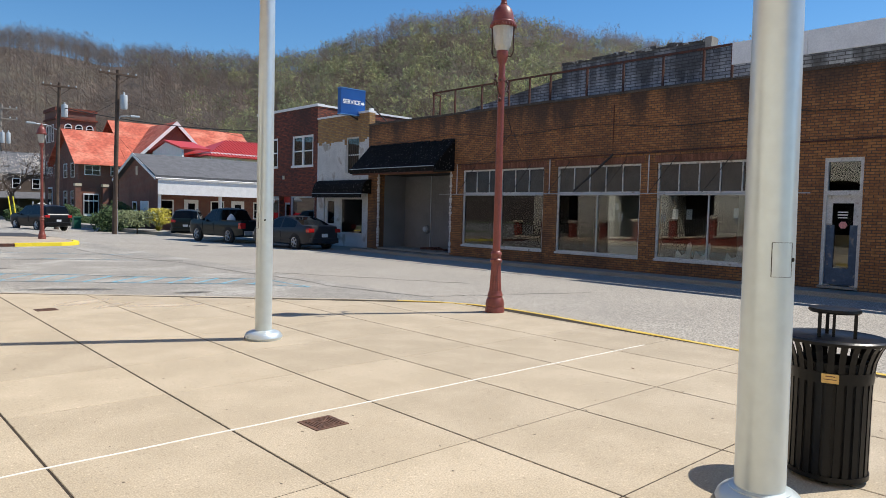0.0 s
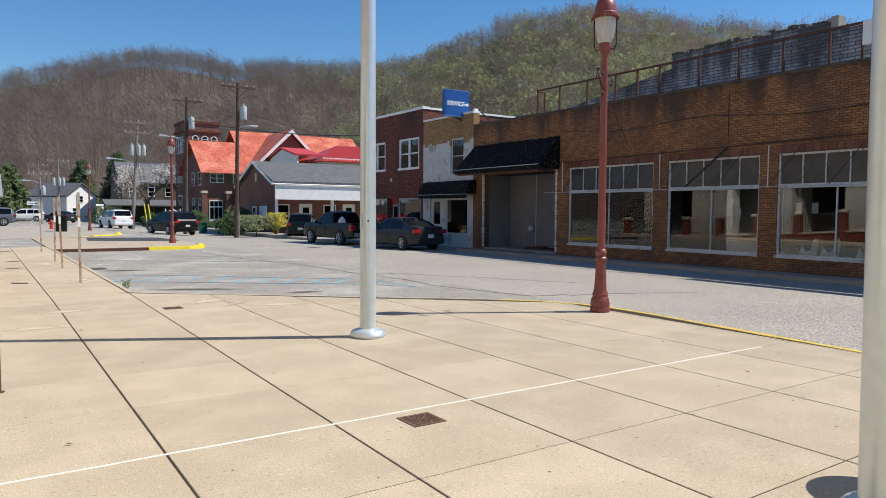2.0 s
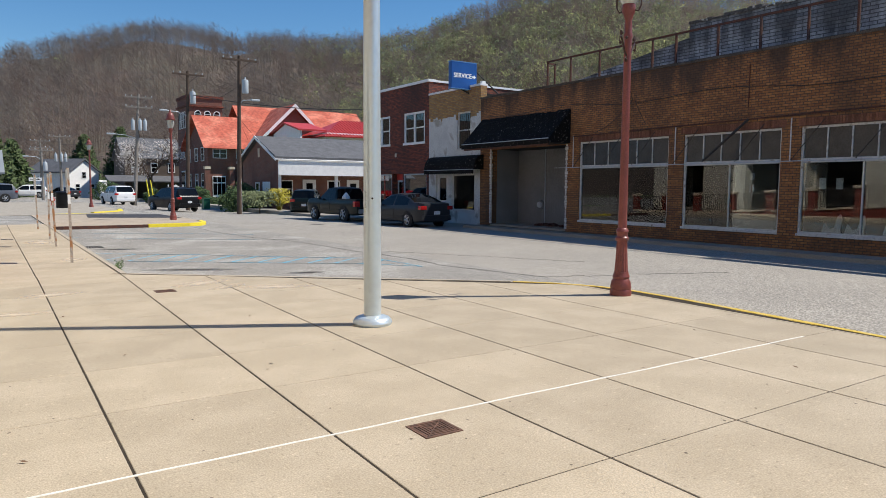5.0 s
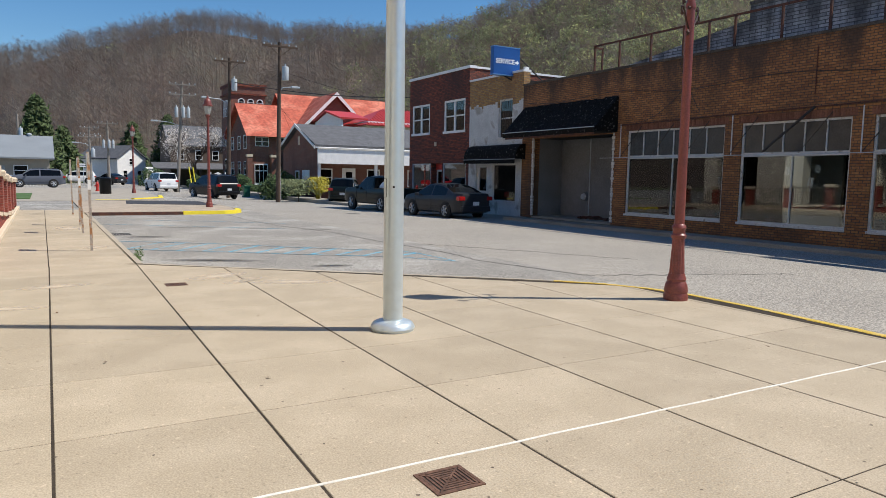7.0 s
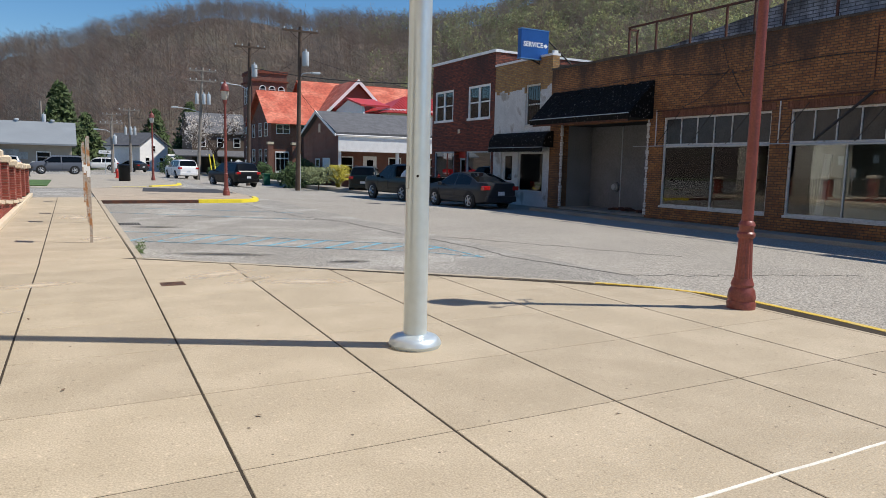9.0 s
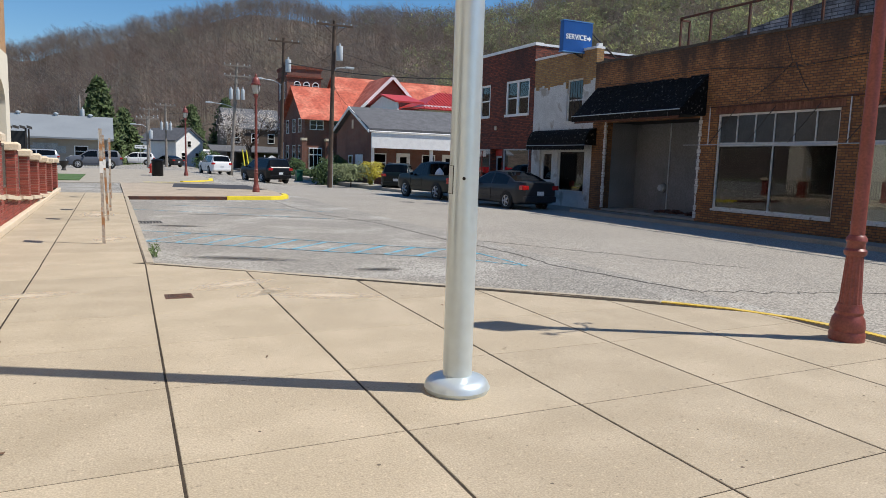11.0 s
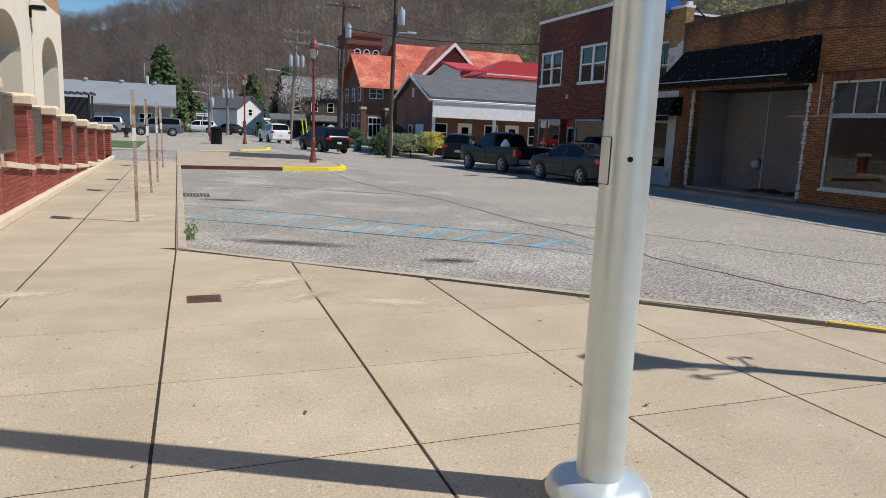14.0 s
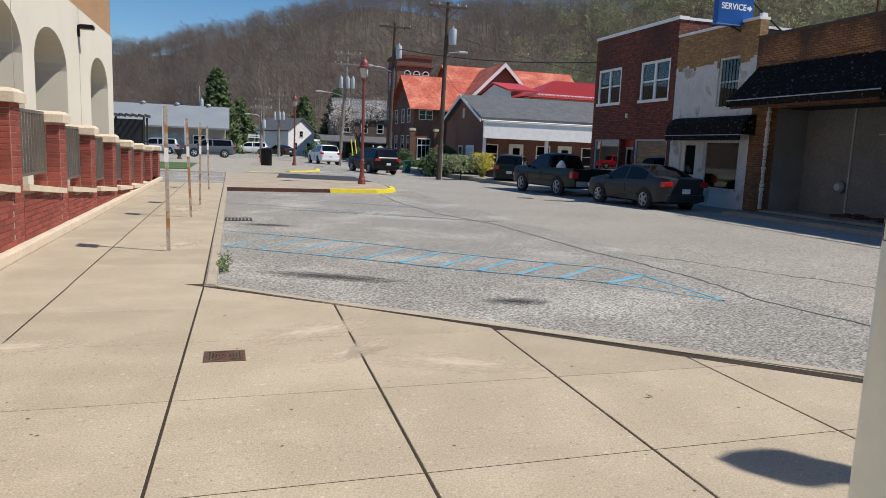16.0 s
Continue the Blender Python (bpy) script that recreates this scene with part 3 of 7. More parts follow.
def shrink(x0, x1, y0, y1, gx=0.008, gy=0.005, skew=0.0):
    k = lambda x: skew * smooth01((x - 0.4) / 1.9)
    return [(x0 + gx + k(x0) * (y0 - 8.5), y0 + gy), (x1 - gx + k(x1) * (y0 - 8.5), y0 + gy), (x1 - gx + k(x1) * (y1 - 8.5), y1 - gy), (x0 + gx + k(x0) * (y1 - 8.5), y1 - gy)]

for x0, x1 in zip(XJ, XJ[1:]):
    for y0, y1 in zip(YJ, YJ[1:]):
        poly = shrink(x0, x1, y0, y1, skew=0.018)
        for e in EDGES:
            poly = clip(poly, *e) if len(poly) > 2 else poly
        if len(poly) > 2 and abs(sum(p[0] * q[1] - q[0] * p[1] for p, q in zip(poly, poly[1:] + poly[:1]))) > 0.01:
            slab(poly)
for k in range(15):
    for x0, x1 in ((-0.10, 1.15), (1.15, 2.43)):
        slab(shrink(x0, x1, 14.6 + k * 1.24, 14.6 + (k + 1) * 1.24))

bm = bmesh.new()
strip(bm, [(x, 5.08 + 0.004 * math.sin(x * 7)) for x in [-4 + 0.25 * k for k in range(48)]], 0.022, -0.002, 0.005)
tagged(link("joint_sealant", bm, CAULK), "white sealant line in a slab joint", "sealant", kind="structure")

def drain(x0, x1, y0, y1):
    d = thing("floor_drain", "square rusty slotted floor drain in the slabs", "drain", ((x0 + x1) / 2, (y0 + y1) / 2, 0.0), group="drains in the plaza")
    a, b = (x1 - x0) / 2, (y1 - y0) / 2
    part("frame", B((-a, a, -b, -b + 0.02, -0.01, 0.006), (-a, a, b - 0.02, b, -0.01, 0.006), (-a, -a + 0.02, -b + 0.02, b - 0.02, -0.01, 0.006), (a - 0.02, a, -b + 0.02, b - 0.02, -0.01, 0.006)), DRAIN, d)
    part("pan", B(-a + 0.02, a - 0.02, -b + 0.02, b - 0.02, -0.012, 0.0012), IRON, d)
    bm = bmesh.new()
    for k in range(-4, 5):
        for q in range(4):
            c, s = (1, 0, -1, 0)[q], (0, 1, 0, -1)[q]
            r = 0.018 + (abs(k) % 5) * 0.022
            if k >= 0:
                w = r * 0.9
                p = [(r, -w), (r + 0.012, -w - 0.01), (r + 0.012, w + 0.01), (r, w)]
                prism(bm, [(c * u - s * v, s * u + c * v, 0.0012) for u, v in p], (0, 0, 0.004))
    for sx in (-1, 1):
        prism(bm, [(-0.11, sx * -0.11 - 0.006, 0.0013), (-0.11, sx * -0.11 + 0.006, 0.0013), (0.11, sx * 0.11 + 0.006, 0.0013), (0.11, sx * 0.11 - 0.006, 0.0013)], (0, 0, 0.0045))
    part("grate", bm, DRAIN, d)
drain(2.725, 3.005, 4.69, 4.955)
drain(2.53, 2.81, 11.83, 12.08)
gr = thing("street_grate", "dark iron storm drain grate beside the kerb", "drain", (2.85, 22.1, -0.118))
for y in (-0.3, 0.26):
    part("frame_bar", B(-0.28, 0.28, y, y + 0.04, 0, 0.006), IRON, gr)
for k in range(8):
    part("bar", B(-0.28 + k * 0.072, -0.24 + k * 0.072, -0.26, 0.26, 0, 0.006), IRON, gr)

# ---- storefront row ----
FX = 19.23


def facade_window(parent, y0, y1, z0, z1, bar, uppers, lowers, x=FX + 0.06):
    """A shop window: sill, frame, transom bar, upper lights and lower panes."""
    w = part("window_frame", B((x, x + 0.09, y0, y0 + 0.06, z0, z1), (x, x + 0.09, y1 - 0.06, y1, z0, z1), (x, x + 0.09, y0 + 0.06, y1 - 0.06, z1 - 0.06, z1), (x, x + 0.09, y0 + 0.06, y1 - 0.06, z0, z0 + 0.07)), WORN_WHITE, parent)
    part("transom_bar", B(x - 0.02, x + 0.1, y0 + 0.06, y1 - 0.06, bar - 0.06, bar + 0.06, bevel=0.008), WORN_WHITE, w)
    part("window_sill", B(x - 0.1, x, y0, y1, z0 - 0.05, z0 + 0.02, bevel=0.008), WORN_WHITE, w)
    for lo, hi, n in ((bar + 0.06, z1 - 0.06, uppers), (z0 + 0.07, bar - 0.06, lowers)):
        a, step = y0 + 0.06, (y1 - y0 - 0.12) / n
        for k in range(n):
            pane = part("pane", B(x + 0.04, x + 0.046, a + k * step + 0.015, a + (k + 1) * step - 0.015, lo, hi), DULL_GLASS if lo > bar else GLASS, w)
            pane.visible_shadow = False
            if k:
                part("mullion", B(x + 0.005, x + 0.075, a + k * step - 0.015, a + k * step + 0.015, lo, hi), WORN_WHITE, w)


WINS = [(16.05, 20.13, 0.35, 3.3, 2.37, 6, 2), (12.2, 15.47, 0.35, 3.3, 2.37, 5, 2), (8.35, 11.65, 0.35, 3.3, 2.37, 5, 2)]
store = thing("store_building", "long single-storey brown brick storefront with stained parapet", "building", (FX, 11, 0), worldly=True, kind="structure")
bm = bmesh.new()
wall_x(bm, FX, FX + 0.35, -14.0, 26.38, -0.1, 5.52, [(a, b, c, d) for a, b, c, d, *_ in WINS] + [(20.8, 25.6, -0.1, 3.25), (6.019, 6.92, -0.1, 3.25)])
part("wall", bm, TAN_BRICK, store, "brown brick wall with dark water stains")
bm = bmesh.new()
rng = random.Random(5)
y = -14.0
while y < 26.3:
    w = rng.uniform(0.35, 0.9)
    box(bm, FX - 0.03 - rng.uniform(0, 0.015), FX + 0.38, y, min(y + w - 0.008, 26.37), 5.52, 5.58 + rng.uniform(0, 0.035))
    y += w
part("coping", bm, material("blackened coping", (0.085, 0.07, 0.055), 0.95, var=0.3, s1=3), store, "blackened uneven coping")
bm = bmesh.new()
for a, b, c, d, *_ in WINS:
    k = a - 0.12
    while k < b + 0.06:
        box(bm, FX - 0.012, FX + 0.01, k, k + 0.062, d + 0.02, d + 0.22)
        k += 0.073
part("soldier_course", bm, material("dull red brick", (0.2, 0.085, 0.05), 0.9, var=0.2, island=0.25), store, "upright brick course over the shop windows")
for w in WINS:
    facade_window(store, *w)
part("roof", B(FX + 0.35, FX + 16, -14, 26.38, 5.0, 5.2), SHADE_AND_ROOF_BLACK, store)
part("side_wall", B((FX + 0.35, FX + 16, -14, -13.7, -0.1, 5.0), (FX + 15.7, FX + 16, -13.7, 26.38, -0.1, 5.0), (FX + 0.35, FX + 15.7, 26.1, 26.38, -0.1, 5.0)), TAN_BRICK, store)
# the room behind the shop windows, its shade painted into back wall and ceiling
part("interior_floor", B(FX + 0.35, FX + 9, -6, 20.7, -0.1, 0.05), PALE_ROOM, store)
part("interior_back_wall", B(FX + 6.5, FX + 6.7, -6, 20.7, 0.05, 5.0), SHADE_AND_ROOF_BLACK, store)
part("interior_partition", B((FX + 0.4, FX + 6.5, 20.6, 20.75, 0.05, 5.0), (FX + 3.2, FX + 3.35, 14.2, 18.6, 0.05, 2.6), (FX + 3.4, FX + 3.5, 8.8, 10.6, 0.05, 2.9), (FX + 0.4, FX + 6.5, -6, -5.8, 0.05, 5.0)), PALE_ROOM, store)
part("interior_ceiling", B(FX + 0.35, FX + 9, -6, 20.7, 3.5, 3.6), SHADE_AND_ROOF_BLACK, store)
# the open bay
part("bay_back_wall", B(FX + 1.6, FX + 1.7, 20.8, 25.6, -0.05, 3.25), GREY_WALL, store, "grey painted boarding closing the old doorway")
part("bay_jamb", B((FX + 0.35, FX + 1.6, 25.6, 25.72, -0.05, 3.3), (FX + 0.35, FX + 1.6, 20.7, 20.8, -0.05, 3.3)), GREY_WALL, store)
part("bay_ceiling", B(FX + 0.35, FX + 1.6, 20.8, 25.6, 3.25, 3.33), SHADE_AND_ROOF_BLACK, store)
part("bay_floor", B(FX, FX + 1.7, 20.8, 25.6, -0.1, -0.02), FAR_WALK, store)
bm = bmesh.new()
for y in (20.8, 25.6):
    z = 0.0
    while z < 3.2:
        h = rng.uniform(0.05, 0.14)
        d = rng.uniform(0.02, 0.08)
        box(bm, FX - 0.02, FX + 0.05, y - d, y + d, z, z + h * 0.9)
        z += h
part("broken_edge", bm, WORN_WHITE, store, "ragged broken plaster edge of the opening")
meter = part("meter_box", R(((FX + 1.6, 24.0, 0.85), (FX + 1.5, 24.0, 0.85), 0.2), n=20), GREY_WALL, store, "round grey meter on the boarding")
part("meter_glass", R(((FX + 1.5, 24.0, 0.85), (FX + 1.42, 24.0, 0.85), 0.14, 0.11), n=20), GALV, meter)
part("conduit", R(((FX + 1.57, 23.75, 0.0), (FX + 1.57, 23.75, 3.24), 0.025), n=8), GALV, store)
# the painted brick wall above the parapet
bm = bmesh.new()
prism(bm, [(FX + 0.9, 21.6, 5.0), (FX + 0.9, 21.6, 5.75), (FX + 0.9, 16.1, 6.55), (FX + 0.9, 16.1, 5.0)], (0.3, 0, 0))
prism(bm, [(FX + 0.9, 16.09, 5.0), (FX + 0.9, 16.09, 6.98), (FX + 0.9, 10.7, 7.0), (FX + 0.9, 10.7, 5.0)], (0.3, 0, 0))
prism(bm, [(FX + 0.9, 10.69, 5.0), (FX + 0.9, 10.69, 6.72), (FX + 0.9, -10, 6.5), (FX + 0.9, -10, 5.0)], (0.3, 0, 0))
part("upper_wall", bm, WHITE_BRICK, store, "weathered white and slate blue painted brick wall")
bm = bmesh.new()
y = 16.1
while y > 10.8:
    w = rng.uniform(0.2, 0.45)
    box(bm, FX + 0.86, FX + 1.24, y - w + 0.01, y, 6.98, 7.02 + rng.uniform(0.0, 0.09))
    y -= w
part("upper_coping", bm, material("crumbling coping", (0.1, 0.095, 0.09), 0.95, var=0.35, s1=6, col2=(0.4, 0.4, 0.38), edge=(0.55, 0.62)), store)
part("chimney_block", B(FX + 0.85, FX + 1.25, 10.52, 10.72, 6.75, 7.1), material("grey block", (0.34, 0.32, 0.28), 0.9), store)
frame_ = thing("steel_sign_frame", "rusted angle-iron sign frame along the parapet", "frame", (FX + 0.2, 14, 5.55), worldly=True)
for y in (22.2, 20.9, 19.4, 18.0, 17.0, 16.05, 14.5, 13.1, 11.7, 10.4, 9.55):
    part("post", B(FX + 0.17, FX + 0.23, y - 0.03, y + 0.03, 5.56, 6.55), RUST, frame_)
part("top_rail", B((FX + 0.17, FX + 0.23, 9.5, 22.25, 6.55, 6.61), (FX + 0.17, FX + 0.22, 16, 22.2, 5.6, 5.64)), RUST, frame_)
part("back_rail", B((FX + 0.17, FX + 0.6, 22.17, 22.23, 6.49, 6.55), (FX + 0.55, FX + 0.6, 22.17, 22.23, 5.2, 6.55)), RUST, frame_)
panel = thing("blank_sign_panel", "blank white sign panels on the parapet frame", "sign", (FX, 5, 5.6), worldly=True)
for k in range(7):
    part("panel", B(FX + 0.05, FX + 0.11, 9.5 - (k + 1) * 2.0 + 0.012, 9.5 - k * 2.0, 5.97, 6.58), WHITE, panel)
for y in (0.5, 5.0):
    part("bracket", B(FX + 0.1, FX + 0.2, y, y + 0.06, 5.5, 6.5), RUST, panel)
# awning pipes left on the wall
pipes = thing("awning_pipes", "old awning pipe frame fixed to the brick wall", "pipe frame", (FX, 14, 3.0), worldly=True)
bm = bmesh.new()
rod(bm, (FX - 0.06, 20.4, 3.52), (FX - 0.06, 4.0, 3.72), 0.022)
part("rail", bm, RUST, pipes)
for y in (20.4, 15.75, 11.9):
    part("drop_pipe", R(((FX - 0.06, y, 3.55), (FX - 0.06, y, 2.35), 0.018)), WORN_WHITE, pipes)
part("low_pipe", R(((FX - 0.1, 21.4, 2.36), (FX - 0.1, 7.2, 2.36), 0.013)), GALV, pipes)
for k, y in enumerate((19.4, 18.0, 16.6, 14.9, 12.7, 11.0, 9.3)):
    part("brace", R(((FX - 0.05, y, 3.45), (FX - 0.28, y + 0.75, 2.38), 0.012)), IRON, pipes)
part("loose_brace", R(((FX - 0.05, 13.2, 3.62), (FX - 0.65, 14.3, 2.4), 0.035)), IRON, pipes)
part("conduit", R(((FX - 0.02, 13.25, 5.2), (FX - 0.02, 13.25, 3.95), 0.016)), RUST, pipes)
bm = bmesh.new()
pipe(bm, [(FX - 0.025, 26.0 - k * 0.8, 4.75 - 0.1 * math.sin(k * 0.75) - 0.015 * k) for k in range(26)], 0.01, 5)
part("cable", bm, CABLE, pipes)
for y0, z0, y1, z1, sag in ((17.6, 4.62, 19.4, 3.6, 0.35), (17.5, 4.6, 17.0, 3.75, 0.1), (17.6, 4.62, 17.9, 5.4, 0.0), (9.9, 4.4, 7.4, 4.55, 0.1)):
    bm = bmesh.new()
    pipe(bm, [(FX - 0.03, y0 + (y1 - y0) * k / 10, z0 + (z1 - z0) * k / 10 - sag * 4 * (k / 10) * (1 - k / 10) * 0.5) for k in range(11)], 0.009, 5)
    part("loose_cable", bm, CABLE, pipes)

# door of the store
dr = thing("door_1", "peeling white and blue shop door with transom light", "door", (FX, 6.47, 0), worldly=True, kind="structure")
part("door_frame", B((FX + 0.03, FX + 0.2, 6.019, 6.098, -0.02, 3.25), (FX + 0.03, FX + 0.2, 6.841, 6.92, -0.02, 3.25), (FX + 0.03, FX + 0.2, 6.098, 6.841, 3.15, 3.25), (FX + 0.03, FX + 0.2, 6.098, 6.841, 2.3, 2.42)), WORN_WHITE, dr)
leaf = part("door_leaf", B((FX + 0.1, FX + 0.15, 6.098, 6.225, 0, 2.3), (FX + 0.1, FX + 0.15, 6.715, 6.841, 0, 2.3), (FX + 0.1, FX + 0.15, 6.225, 6.715, 2.1, 2.3)), WORN_WHITE, dr)
part("door_lower", B((FX + 0.085, FX + 0.155, 6.106, 6.288, 0.03, 1.55), (FX + 0.085, FX + 0.155, 6.651, 6.833, 0.03, 1.55), (FX + 0.085, FX + 0.155, 6.288, 6.651, 0.03, 0.45)), BLUE_DOOR, leaf)
part("door_pane", B(FX + 0.12, FX + 0.13, 6.225, 6.715, 0.45, 2.1), GLASS, leaf)
part("covered_pane", B(FX + 0.14, FX + 0.145, 6.304, 6.636, 0.5, 1.3), PLY, leaf)
part("transom_pane", B(FX + 0.12, FX + 0.13, 6.098, 6.841, 2.42, 3.15), GLASS, dr)
part("notice", B((FX + 0.105, FX + 0.118, 6.351, 6.588, 1.86, 1.89), (FX + 0.105, FX + 0.118, 6.351, 6.588, 1.79, 1.82), (FX + 0.105, FX + 0.118, 6.367, 6.572, 1.72, 1.75)), PAPER, leaf)
bm = bmesh.new()
bmesh.ops.create_cone(bm, cap_ends=True, segments=6, radius1=0.1, radius2=0.1, depth=0.012, matrix=Matrix.Translation((FX + 0.108, 6.454, 1.55)) @ Matrix.Rotation(radians(90), 4, "Y"))
part("sticker", bm, material("sticker pink", (0.6, 0.25, 0.25), 0.6), leaf)
part("step", B(FX - 0.12, FX + 0.3, 6.019, 6.92, -0.06, 0.0), FAR_WALK, dr)

# things in the shop windows
for y, z in ((19.25, 1.72), (18.98, 1.72), (11.05, 1.75), (10.6, 1.75)):
    tagged(link("paper_notice", B(FX + 0.115, FX + 0.118, y - 0.09, y + 0.09, z - 0.16, z + 0.14), PAPER), "white paper notice taped inside the shop window", "notice", group="notices in the shop window")
for y, z, h in ((18.55, 1.62, 0.1), (17.35, 1.15, 0.09), (14.0, 1.9, 0.12), (13.1, 1.95, 0.1), (9.2, 1.8, 0.14)):
    tagged(link("window_sticker", B(FX + 0.115, FX + 0.118, y - 0.07, y + 0.07, z - h, z + h), PAPER), "small white sticker inside the shop window", "notice", group="notices in the shop window")
def rooster(y):
    bm = bmesh.new()
    pts = [(0.28, 0), (0.3, 0.2), (0.22, 0.42), (0.08, 0.3), (-0.05, 0.34), (-0.12, 0.56), (-0.2, 0.6), (-0.24, 0.5), (-0.2, 0.3), (-0.22, 0.1), (-0.16, 0)]
    prism(bm, [(FX + 0.35, y + a, 0.1 + b * 1.35) for a, b in pts], (0.04, 0, 0))
    tagged(link("bird_cutout", bm, WHITE), "white painted wooden bird cut-out inside the shop window", "cut-out", group="bird cut-outs")
rooster(10.85), rooster(10.25), rooster(9.3)
tagged(link("leaning_board", P([(FX + 0.5, 14.9, 0.05), (FX + 0.5, 14.65, 0.05), (FX + 0.9, 14.75, 2.1), (FX + 0.9, 14.95, 2.1)], (0.04, 0, 0)), WHITE), "white board leaning inside the shop window", "board")
tagged(link("leaning_board", P([(FX + 0.5, 18.4, 0.05), (FX + 0.5, 18.2, 0.05), (FX + 0.9, 18.9, 2.0), (FX + 0.9, 19.0, 2.0)], (0.04, 0, 0)), WHITE), "white board leaning inside the shop window", "board")

# large shingled awning over the bay
aw = thing("shop_awning", "black mildewed sloped awning over the boarded bay", "awning", (FX, 23.2, 3.3), worldly=True)
Y0, Y1 = 20.62, 26.26
bm = bmesh.new()
prism(bm, [(FX - 0.01, Y0 + 0.02, 4.56), (FX - 1.1, Y0 + 0.02, 3.43), (FX - 1.1, Y0 + 0.02, 3.34), (FX - 0.01, Y0 + 0.02, 4.48)], (0, Y1 - Y0 - 0.04, 0))
part("slope", bm, AWNING, aw, "black shingled slope with pale lichen")
bm = bmesh.new()
for k in range(11):
    f = k / 11
    for j in range(30):
        a = Y0 + (Y1 - Y0) * j / 30 + (0.09 if k % 2 else 0)
        if rng.random() < 0.93:
            x, z = FX - 1.09 + 1.07 * f, 3.435 + 1.12 * f
            prism(bm, [(x, a, z + 0.012), (x + 0.105, a, z + 0.117), (x + 0.105, min(a + 0.17, Y1), z + 0.117), (x, min(a + 0.17, Y1), z + 0.012)], (-0.004, 0, 0.012 + rng.uniform(0, 0.012)))
part("shingles", bm, AWNING, aw)
part("cheek", P([(FX - 0.01, Y0, 4.54), (FX - 1.09, Y0, 3.4), (FX - 1.09, Y0, 3.3), (FX - 0.01, Y0, 3.3)], (0, 0.03, 0)), AWNING, aw)
part("cheek", P([(FX - 0.01, Y1 - 0.03, 4.54), (FX - 1.09, Y1 - 0.03, 3.4), (FX - 1.09, Y1 - 0.03, 3.3), (FX - 0.01, Y1 - 0.03, 3.3)], (0, 0.03, 0)), AWNING, aw)
part("fascia", B(FX - 1.13, FX - 1.09, Y0, Y1, 3.24, 3.44), AWNING, aw)
part("hanging_flashing", B(FX - 1.06, FX - 1.02, Y0 + 0.1, Y1 - 0.1, 3.18, 3.28), RUST, aw)
part("soffit", B(FX - 1.09, FX - 0.01, Y0 + 0.03, Y1 - 0.03, 3.28, 3.31), SHADE_AND_ROOF_BLACK, aw)
part("edge_strip", R(((FX - 1.14, Y0, 3.44), (FX - 1.14, Y1, 3.44), 0.016), n=6), GALV, aw, "pale metal edge strip")

# narrow white building
wb = thing("narrow_white_building", "narrow two-storey shop, peeling white paint over yellow brick", "building", (FX, 28.5, 0), worldly=True, kind="structure")
HW = [(27.2, 28.27, 3.4, 5.1), (26.85, 28.7, 0.55, 2.22), (29.05, 30.1, -0.1, 2.2)]
bm = bmesh.new()
wall_x(bm, FX + 0.02, FX + 0.35, 26.4, 30.75, -0.15, 4.75, HW)
part("wall", bm, PEELING, wb, "peeling white painted wall")
bm = bmesh.new()
wall_x(bm, FX + 0.02, FX + 0.35, 26.4, 30.75, 4.75, 6.15, [(27.2, 28.27, 4.75, 5.1)])
rng = random.Random(8)
part("upper_wall", bm, YELLOW_BRICK, wb, "bare yellow brick under the roof")
bm = bmesh.new()
y = 26.4
while y < 30.7:
    w, d = rng.uniform(0.12, 0.3), rng.uniform(0.05, 0.55)
    if not 27.0 < y < 28.3:
        box(bm, FX + 0.012, FX + 0.03, y, min(y + w, 30.75), 4.74, 4.74 + d * 0.5)
    y += w
part("paint_edge", bm, PEELING, wb, "ragged edge of the white paint")
part("coping", B((FX - 0.02, FX + 0.4, 26.4, 30.75, 6.15, 6.24), (FX + 0.1, FX + 0.3, 26.44, 26.58, 6.24, 6.36)), WHITE, wb)
part("roof", B(FX + 0.35, FX + 15, 26.4, 30.75, 5.6, 5.8), SHADE_AND_ROOF_BLACK, wb)
part("back_room", B((FX + 2.5, FX + 2.6, 26.4, 30.75, -0.1, 5.6), (FX + 0.35, FX + 2.5, 26.4, 30.75, 2.9, 3.0)), SHADE_AND_ROOF_BLACK, wb)
def framed(y0, y1, z0, z1, t, sill):
    """Frame bars of a window in the white wall, with a sill."""
    return B((FX + 0.08, FX + 0.16, y0, y0 + t, z0, z1), (FX + 0.08, FX + 0.16, y1 - t, y1, z0, z1), (FX + 0.08, FX + 0.16, y0 + t, y1 - t, z1 - t, z1), (FX - sill, FX + 0.16, y0 - 0.05, y1 + 0.05, z0 - 0.08, z0))
w1 = part("upper_window", framed(27.2, 28.27, 3.4, 5.1, 0.08, 0.03), WORN_WHITE, wb)
part("sash_bar", B(FX + 0.08, FX + 0.15, 27.28, 28.19, 4.22, 4.28), WORN_WHITE, w1)
part("pane", B(FX + 0.11, FX + 0.116, 27.28, 28.19, 3.4, 5.02), DARK_GLASS, w1)
for k in range(5):
    part("bar", R(((FX + 0.05, 27.4 + k * 0.17, 3.41), (FX + 0.05, 27.4 + k * 0.17, 5.0), 0.01)), IRON, w1)
w2 = part("shop_window", framed(26.85, 28.7, 0.55, 2.22, 0.08, 0.04), WORN_WHITE, wb)
part("pane", B(FX + 0.1, FX + 0.106, 26.93, 28.62, 0.55, 2.14), GLASS, w2)
